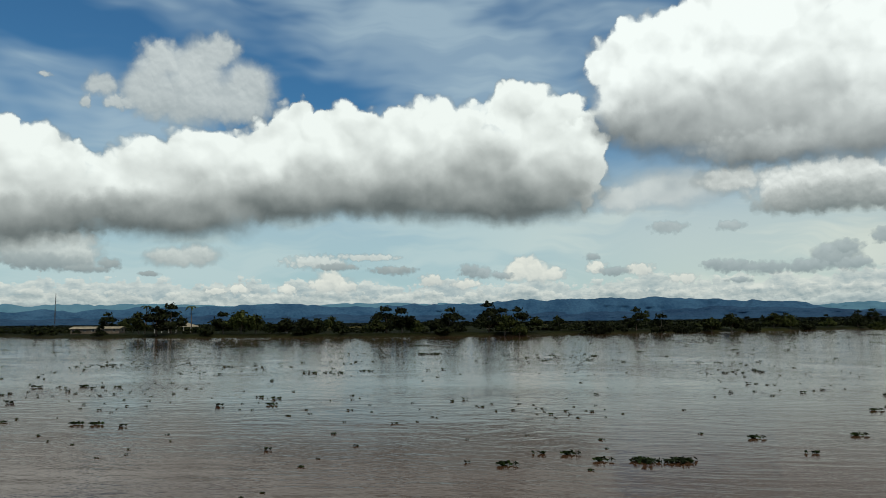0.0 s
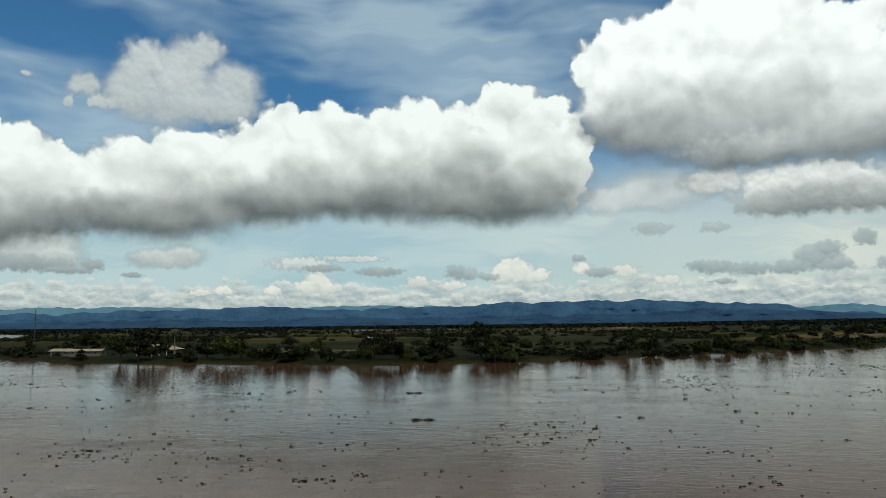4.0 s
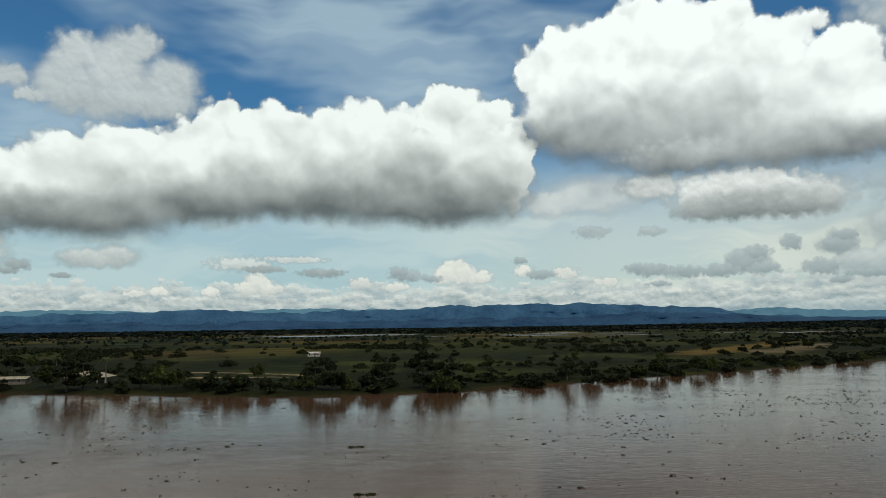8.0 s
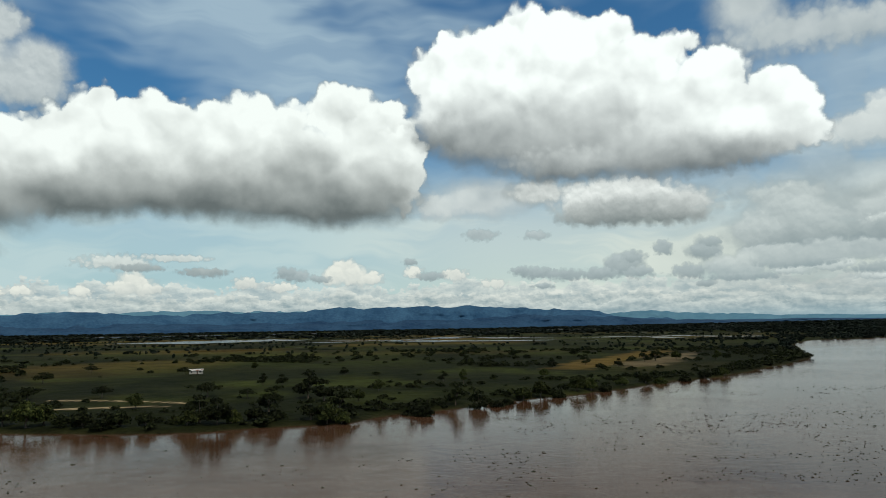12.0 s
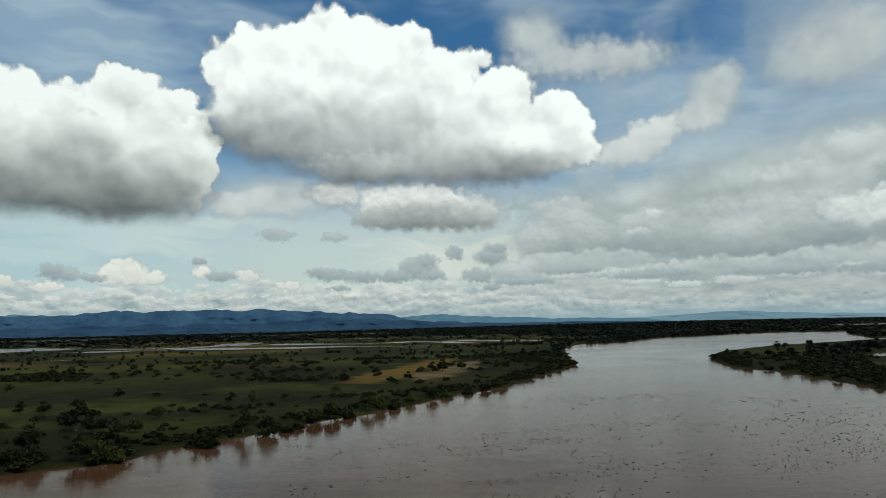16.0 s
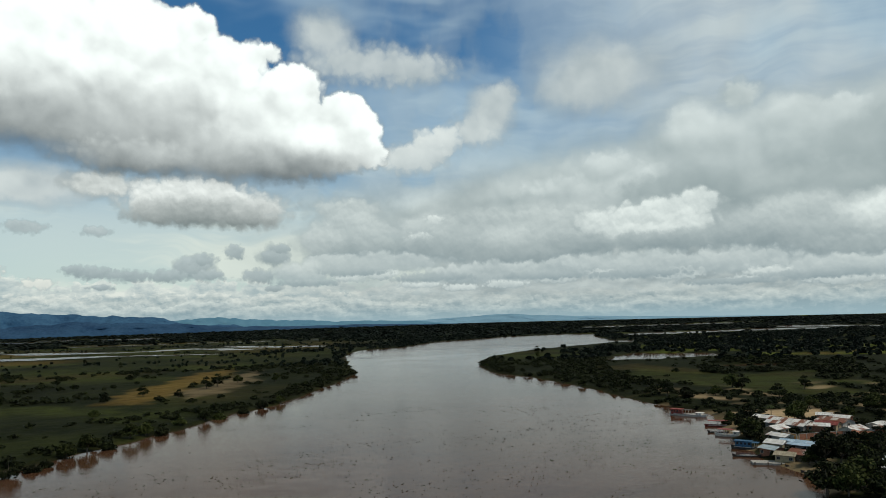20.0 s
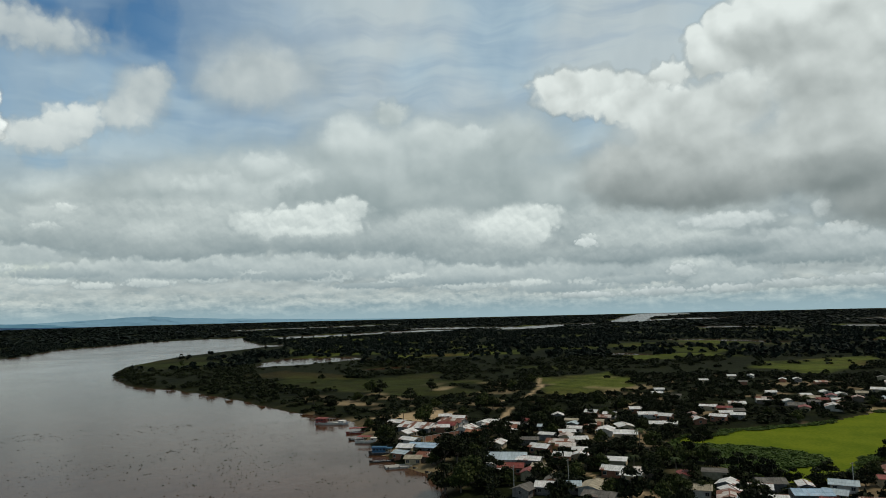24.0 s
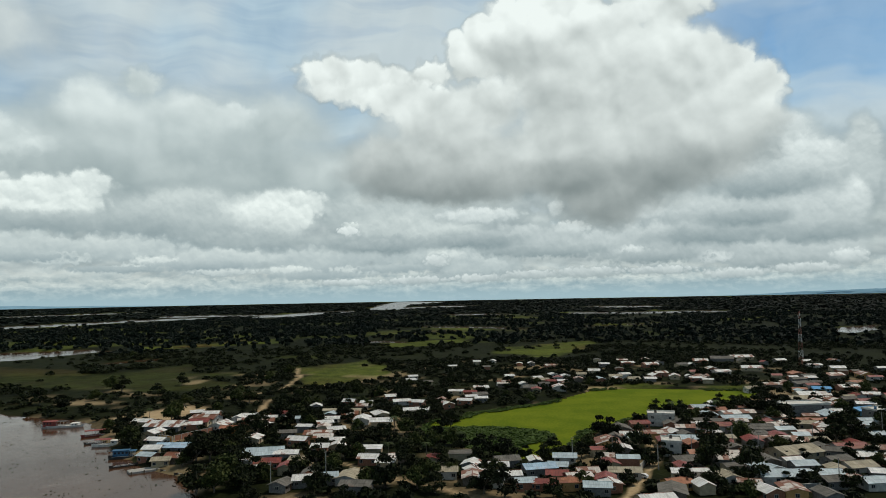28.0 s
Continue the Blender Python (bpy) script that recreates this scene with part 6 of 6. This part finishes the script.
def power_pole(x, y):
    top = thing("power_pole", "grey concrete power pole with a crossarm", "pole", pose(x, y, height_at(x, y), 0, 0, random.uniform(0, 180)), "power poles")
    bm = bmesh.new()
    tube(bm, (0, 0, -0.5), (0, 0, 8.5), 0.17, 0.11, 8)
    part("shaft", bm, concrete_mat, top)
    bm = bmesh.new()
    box(bm, -0.9, 0.9, -0.06, 0.06, 8.0, 8.12)
    arm = part("crossarm", bm, bark_mat, top)
    for px in (-0.8, 0.0, 0.8):
        bm = bmesh.new()
        tube(bm, (px, 0, 8.12), (px, 0, 8.32), 0.05, 0.04)
        part("insulator", bm, boat_white, arm)


for x, y, _ in POLES:
    power_pole(x, y)


def mast(x, y, high, side, name, label, tints=(mast_white, mast_red)):
    """A lattice mast in red and white bands: legs, rungs and braces."""
    top = thing(name, label, "mast", pose(x, y, height_at(x, y), 0, 0, 20))
    n_ = max(6, int(high / 6))
    corners = [(math.cos(a), math.sin(a)) for a in (0.5, 2.6, 4.7)]
    for i in range(n_):
        z0, z1 = high * i / n_, high * (i + 1) / n_
        r0, r1 = side * (1 - 0.7 * i / n_), side * (1 - 0.7 * (i + 1) / n_)
        bm = bmesh.new()
        for j in range(3):
            a, b = corners[j], corners[(j + 1) % 3]
            tube(bm, (a[0] * r0, a[1] * r0, z0), (a[0] * r1, a[1] * r1, z1), 0.07, 0.07, 5)
            tube(bm, (a[0] * r0, a[1] * r0, z0), (b[0] * r1, b[1] * r1, z1), 0.035, 0.035, 4)
            tube(bm, (b[0] * r0, b[1] * r0, z0), (a[0] * r1, a[1] * r1, z1), 0.035, 0.035, 4)
            tube(bm, (a[0] * r1, a[1] * r1, z1), (b[0] * r1, b[1] * r1, z1), 0.035, 0.035, 4)
        part("mast_section", bm, tints[0] if i % 2 else tints[1], top)
    return top


tower_top = mast(541, -279, 42, 2.2, "lattice_tower", "tall red and white lattice telephone tower")
for i, (a, z) in enumerate(((0.4, 38), (2.5, 39.5), (4.6, 36), (1.0, 30))):
    bm = bmesh.new()
    tube(bm, (math.cos(a) * 0.9, math.sin(a) * 0.9, z - 0.9), (math.cos(a) * 0.9, math.sin(a) * 0.9, z + 0.9), 0.2, 0.2, 8)
    part("antenna", bm, mast_white, tower_top)
mast(-312, 398, 24, 0.45, "river_mast", "thin tall dark lattice mast on the far bank", (dark_steel, dark_steel))


def car(x, y, rot):
    top = thing("car", "white parked car on the dirt street", "car", pose(x, y, height_at(x, y) + 0.02, 0, 0, rot))
    bm = bmesh.new()
    side = [(-2.1, 0.35), (2.1, 0.35), (2.1, 0.75), (1.9, 0.92), (0.9, 1.0), (0.35, 1.42), (-1.3, 1.45), (-1.95, 1.0), (-2.1, 0.9)]
    l_, r_ = [bm.verts.new((a, -0.82, b)) for a, b in side], [bm.verts.new((a, 0.82, b)) for a, b in side]
    bm.faces.new(l_)
    bm.faces.new(r_[::-1])
    for i in range(len(side)):
        j = (i + 1) % len(side)
        bm.faces.new((l_[i], r_[i], r_[j], l_[j]))
    body = part("body", bm, car_white, top)
    for s in (-1, 1):
        bm = bmesh.new()
        stamped(bm, [(0.75, s * 0.83, 1.02), (-1.75, s * 0.83, 1.02), (-1.2, s * 0.83, 1.36), (0.3, s * 0.83, 1.36)], [(0, 1, 2, 3)])
        part("side_window", bm, glass_mat, body)
        for px in (-1.3, 1.3):
            bm = bmesh.new()
            tube(bm, (px, s * 0.68, 0.32), (px, s * 0.86, 0.32), 0.32, 0.32, 12)
            part("wheel", bm, tyre_mat, top)


car(217, -70, 60)

# ---- trees one can tell apart ----
palm(-147, 268, 0, 1.0)
palm(-167, 266, 0, 1.05)
for x, y, s in PALM_SPOTS:
    palm(x, y, 1 if s > 0.7 else 2, max(s, 0.8))
for x, y, s in BANK_BROAD:
    tree(x, y, "broad", s, "river bank trees")
for x, y, s in BANK_SHRUB:
    tree(x, y, "shrub", s, "river bank shrubs")
for x, y, s in PASTURE_FLAT:
    tree(x, y, "flat", s, "pasture trees")
for x, y, s in PASTURE_BROAD:
    tree(x, y, "broad", s, "pasture trees")
for x, y, s in PASTURE_TALL:
    tree(x, y, "tall", s, "pasture trees")
for x, y, s in SPIT:
    tree(x, y, "broad" if s > 0.85 else "shrub", s, "trees on the spit")
for spots in (TOWN_BROAD, TOWN_BROAD2, TOWN_BROAD3, TOWN_BROAD4):
    for x, y, s in spots:
        near = min(math.hypot(x - a, y - b) - r for a, b, r in standing)
        tree(x, y, "broad", s * (0.85 if near < 2 else 1.0), "town trees")

# small houses packed into the blocks between the others
def packed_houses():
    fill, bm = random.Random(11), bmesh.new()
    kinds = [ROOFS[i] for i in "wmrgzto"] + [WALLS["block"], WALLS["cream"], WALLS["brick"]]
    for (x0, x1, y0, y1), most, roofs in (((196, 300, -165, -62), 46, (0, 1, 1, 2, 3, 3, 4, 5, 6, 6)), ((205, 345, -28, 66), 6, (0, 1, 2, 3, 4, 3)), ((385, 600, -300, -125), 18, (0, 1, 3, 3, 2)), ((430, 620, -110, 10), 4, (0, 1, 3)), ((300, 350, 40, 112), 8, (0, 1, 5))):
        count = 0
        for _ in range(700):
            x, y, w = fill.uniform(x0, x1), fill.uniform(y0, y1), fill.uniform(5.2, 8.4)
            px_, py_ = np.array([x]), np.array([y])
            if count >= most or min(math.hypot(x - a, y - b) - r for a, b, r in standing) < 0.42 * w or from_water(px_, py_)[0] < 6 or min(from_line(px_, py_, t)[0] for t in TRACKS) < 6 or inside_of(px_, py_, MEADOWS, 8, 0)[0] > 0:
                continue
            count += 1
            standing.append((x, y, 0.5 * w + 0.5))
            d, h, rise, over = w * fill.uniform(0.68, 0.85), fill.uniform(2.3, 2.9), fill.uniform(0.6, 1.1), 0.5
            m = pose(x, y, max(height_at(x, y), 0.4), 0, 0, fill.choice((82, 90, 96, 102, 4, -8)))
            a, b, first = w / 2, d / 2, len(bm.faces)
            walls = [(-a, -b, -0.6), (a, -b, -0.6), (a, b, -0.6), (-a, b, -0.6), (-a, -b, h), (a, -b, h), (a, b, h), (-a, b, h), (-a, 0, h + rise), (a, 0, h + rise)]
            stamped(bm, [m @ Vector(p) for p in walls], [(0, 1, 5, 4), (2, 3, 7, 6), (1, 2, 6, 9, 5), (3, 0, 4, 8, 7)])
            bm.faces.ensure_lookup_table()
            side, top = fill.choice((7, 8, 9)), fill.choice(roofs)
            for f in bm.faces[first:]:
                f.material_index = side
            first, drop = len(bm.faces), rise * over / b
            for s in (-1, 1):
                cols = max(3, int(w / 1.6))
                for i in range(cols):
                    u0, u1 = -a - over + (w + 2 * over) * i / cols, -a - over + (w + 2 * over) * (i + 1) / cols + 0.04
                    dz = 0.06 + 0.02 * (i % 2)
                    roof = [(u0, 0, h + rise + dz), (u1, 0, h + rise + dz), (u1, s * (b + over), h - drop + dz), (u0, s * (b + over), h - drop + dz)]
                    roof += [(u, v, z - 0.05) for u, v, z in roof]
                    stamped(bm, [m @ Vector(p) for p in roof], [f if s < 0 else f[::-1] for f in ((3, 2, 1, 0), (4, 5, 6, 7), (7, 6, 2, 3))])
            bm.faces.ensure_lookup_table()
            for f in bm.faces[first:]:
                f.material_index = top
    return tagged(new("packed_houses", mesh_of("packed_houses", bm, *kinds)), "small tin-roofed houses packed between the larger ones", "houses", kind="stuff")


packed_houses()

gap = random.Random(5)
count = 0
for _ in range(3000):
    x, y = gap.uniform(190, 470), gap.uniform(-250, 150)
    px_, py_ = np.array([x]), np.array([y])
    if count >= 180 or from_water(px_, py_)[0] < 4 or min(from_line(px_, py_, t)[0] for t in TRACKS) < 5 or inside_of(px_, py_, MEADOWS, 8, 0)[0] > 0:
        continue
    room = min(math.hypot(x - a, y - b) - r for a, b, r in standing)
    if room < 0.6:
        continue
    tree(x, y, gap.choice(("broad", "broad", "shrub")), gap.uniform(0.6, 1.0 if y > -20 else 0.85), "town trees")
    count += 1

for x, y, size in ((277, 124, 1.0), (271, 121, 0.8), (283, 128, 0.8), (300, 140, 0.7), (313, 152, 0.7), (330, -154, 1.05), (339, -151, 1.0), (324, -158, 1.1), (318, -161, 1.1), (336, -143, 0.9)):
    tree(x, y, "broad", size, "waterside trees")

# ---- thickets and woods ----
taken = np.array(standing + [(-196, 268, 13), (-163, 270, 13), (-180, 272, 12)])


def clear_of_things(x, y):
    ok = np.ones(len(x), bool)
    for a, b, r in taken:
        ok &= np.hypot(x - a, y - b) > r + 1.2
    return ok


def wild(n, r0, r1, az0=-49.0, az1=128.0):
    a = np.radians(rng.uniform(az0, az1, n))
    r = np.sqrt(rng.uniform(r0 * r0, r1 * r1, n))
    return r * np.sin(a), r * np.cos(a)


def open_west(x, y):
    """1 over the wide pastures west of the river bend, 0 in the wooded east."""
    return np.clip((36 - np.degrees(np.arctan2(x, y))) / 14, 0, 1) * np.clip((np.hypot(x, y) - 330) / 80, 0, 1)


def grown(x, y, bias):
    """Which of these places carry thicket: river margins, hedges and patches, hardly the pastures."""
    d = from_water(x, y)
    open_land = np.maximum(inside_of(x, y, MEADOWS, 10, 9), np.maximum(inside_of(x, y, DRY_FIELDS, 14, 10), inside_of(x, y, BARE_EARTH, 8, 6)))
    for line in TRACKS:
        open_land = np.maximum(open_land, (from_line(x, y, line) < 4.5) * 1.0)
    patches = value_noise(x, y, 95, 41) + 0.7 * value_noise(x, y, 34, 42) + bias - 0.55 * open_west(x, y)
    chance = np.clip(patches * 1.6 + 0.35, 0.05, 1) * (1 - 0.96 * open_land)
    margin = np.clip(1.4 - np.abs(d - 9) / 14, 0, 1) * (from_edge(x, y, WEED_POND) > 30)
    chance = np.maximum(chance, margin * 0.9)
    return (d > 1.5) & (rng.random(len(x)) < chance)


def screens_water(x, y):
    """Open shores: few trees stand right in front of the far lagoons."""
    hide = np.zeros(len(x), bool)
    r = np.hypot(x, y)
    for more in (22, 60, 130, 220):
        hide |= from_water(x * (1 + more / r), y * (1 + more / r)) < 0
    return hide & (rng.random(len(x)) < 0.92)


x, y = wild(24000, 150, 900)
m = grown(x, y, 0.0) & ~(screens_water(x, y) & (np.hypot(x, y) > 560) & (x > 560) & (from_edge(x, y, RIVER) > 40)) & clear_of_things(x, y) & ~((np.hypot(x - 215, y + 30) < 130) & (rng.random(len(x)) < 0.55))
x, y = x[m], y[m]
wide = rng.uniform(1.6, 4.2, len(x)) * np.clip(np.hypot(x, y) / 420, 0.8, 1.5) * np.where((from_line(x, y, LEFT_BANK) < 24) & (x < 180), 1.35, 1.0)
thicket("bank_thicket", x, y, wide, wide * rng.uniform(0.55, 0.95, len(x)), leaf_mat, "dark green scrub and small trees of the floodplain", "scrub")
x, y = wild(27000, 850, 2200)
m = grown(x, y, 0.3) & ~screens_water(x, y) & (rng.random(len(x)) > 0.55 * open_west(x, y))
x, y = x[m], y[m]
wide = rng.uniform(4.5, 9.5, len(x))
thicket("plain_wood", x, y, wide * (1 - 0.4 * open_west(x, y)), rng.uniform(4.5, 8, len(x)) * (1 - 0.35 * open_west(x, y)), wood_mat, "scattered dark woods across the plain", "woods", shapes=FAR_CLUMPS)
x, y = wild(20000, 2200, 4560)
m = (from_water(x, y) > 15) & ~screens_water(x, y) & (rng.random(len(x)) > 0.4 * open_west(x, y))
x, y = x[m], y[m]
wide = rng.uniform(12, 30, len(x))
thicket("far_wood", x, y, wide, rng.uniform(5, 9, len(x)), wood_mat, "dark woods stretching to the horizon", "woods", shapes=FAR_CLUMPS)
# gardens and canopy between the houses
x, y = rng.uniform(185, 640, 9000), rng.uniform(-360, 160, 9000)
d = from_water(x, y)
keep = (d > 3) & (inside_of(x, y, MEADOWS, 8, 0) < 0.3) & (inside_of(x, y, BARE_EARTH, 8, 6) < 0.3) & (rng.random(9000) < np.clip(0.55 + 0.5 * value_noise(x, y, 26, 71), 0.15, 1))
for line in TRACKS:
    keep &= from_line(x, y, line) > 4.0
x, y = x[keep], y[keep]
m = np.ones(len(x), bool)
for a, b, r in standing:
    m &= np.hypot(x - a, y - b) > r * 0.9 + 0.6
x, y = x[m], y[m]
wide = rng.uniform(1.8, 4.6, len(x))
thicket("town_greenery", x, y, wide, wide * rng.uniform(0.6, 1.05, len(x)), leaf_mat, "dark garden trees and bushes between the houses", "greenery")
x, y = rng.uniform(235, 470, 16000), rng.uniform(-215, 20, 16000)
edge = from_edge(x, y, WEED_POND) + 5 * value_noise(x, y, 20, 81)
m = (edge > -3.5) & (edge < 3) & (value_noise(x, y, 45, 82) > -0.25) & (from_edge(x, y, MARSH) > 0)
m &= clear_of_things(x, y)
x, y = x[m], y[m]
thicket("shore_reeds", x, y, rng.uniform(1.6, 3.2, len(x)), rng.uniform(0.6, 1.2, len(x)), reed_mat, "green marsh grass along the lagoon shore", "reeds", True)
x, y = wild(9000, 240, 345, 80, 108)
m = (from_edge(x, y, MARSH) < -1) & clear_of_things(x, y)
x, y = x[m], y[m]
thicket("marsh_reeds", x, y, rng.uniform(2.0, 4.0, len(x)), rng.uniform(0.6, 1.3, len(x)), reed_mat, "green marsh plants growing into the lagoon", "reeds", True)


# ---- water plants adrift on the river ----
def raft_cards(n, wide, leaf, seed):
    """Broad leaves lying and standing on the water in a few loose tufts."""
    g = np.random.default_rng(seed)
    tuft = g.integers(0, 4, n)
    cx, cy = wide * 0.75 * np.sin(tuft * 2.1 + seed), wide * 0.22 * np.cos(tuft * 1.7 + seed)
    p = np.stack([cx + g.normal(size=n) * wide * 0.22, cy + g.normal(size=n) * wide * 0.13, 0.02 + leaf * 0.9 * g.random(n)], 1)
    u = g.normal(size=(n, 3)) * (1, 1, 0.45)
    u /= np.linalg.norm(u, axis=1)[:, None]
    w = np.cross(u, g.normal(size=(n, 3)) * (0.5, 0.5, 1) + (0, 0, 0.4))
    w /= np.linalg.norm(w, axis=1)[:, None]
    s = leaf * (0.6 + 0.7 * g.random(n))[:, None]
    q = np.stack([p - u * s, p - w * s * 0.6, p + u * s, p + w * s * 0.6], 1)
    q[..., 2] = np.maximum(q[..., 2], 0.01)
    return q


RAFT_SPOTS = [(3, 24, 0, 1.0), (1, 24, 1, 1.0), (11, 30, 1, 1.0), (15, 38, 1, 1.0), (-22, 30, 1, 1.0), (-21, 30, 1, 1.0), (-16, 38, 1, 1.0), (7, 29, 1, 1.0), (8, 26, 2, 1.0), (-2, 23, 1, 1.0), (0, 25, 1, 1.0), (-1, 25, 2, 1.0), (-26, 139, 0, 1.6), (12, 105, 1, 1.6), (27, 113, 1, 1.6), (-77, 188, 1, 1.6), (-18, 101, 0, 1.6), (-77, 124, 1, 1.6), (-54, 104, 2, 1.6), (-52, 140, 1, 1.6), (34, 111, 2, 1.6)]
n_ = 30000
a = np.radians(rng.uniform(-46, 78, n_))
r = 20 + 400 * rng.random(n_) ** 1.35
x, y = r * np.sin(a), r * np.cos(a)
band = np.clip(value_noise(x * 0.5, y, 8, 51) + 0.8 * value_noise(x * 0.3, y, 30, 52) - 0.05, 0.06, 1)
m = (from_water(x, y) < -4) & (rng.random(n_) < band * np.clip((r - 26) / 70, 0.05, 1))
x, y = x[m], y[m]
bx, by = rng.normal(245, 40, 320), rng.normal(170, 42, 320)
m = from_water(bx, by) < -6
x, y = np.append(x, bx[m]), np.append(y, by[m])
tufts = [raft_cards(12, 0.22, 0.15, 60 + i) for i in range(8)]
rafts = [raft_cards(240, 0.95, 0.09, 5), raft_cards(46, 0.34, 0.085, 6), raft_cards(20, 0.20, 0.08, 9)]
q = [rafts[sort] * (s, s, s) + (px, py, 0.0) for px, py, sort, s in RAFT_SPOTS]
for i in range(len(x)):
    away = math.hypot(x[i], y[i])
    s = rng.choice([0.85, 1.3, 2.0, 3.0], p=[0.56, 0.30, 0.11, 0.03]) * (0.30 + away / 450)
    q.append(tufts[i % 8] * (s * rng.uniform(0.7, 1.25), s, 0.70 * min(s, 1.1)) + (x[i], y[i], 0.0))
drift = tagged(new("drifting_water_plants", quads_mesh("drifting_water_plants", np.concatenate(q), hyacinth_mat)), "scattered dark green water hyacinth drifting on the river", "water plants", kind="stuff")
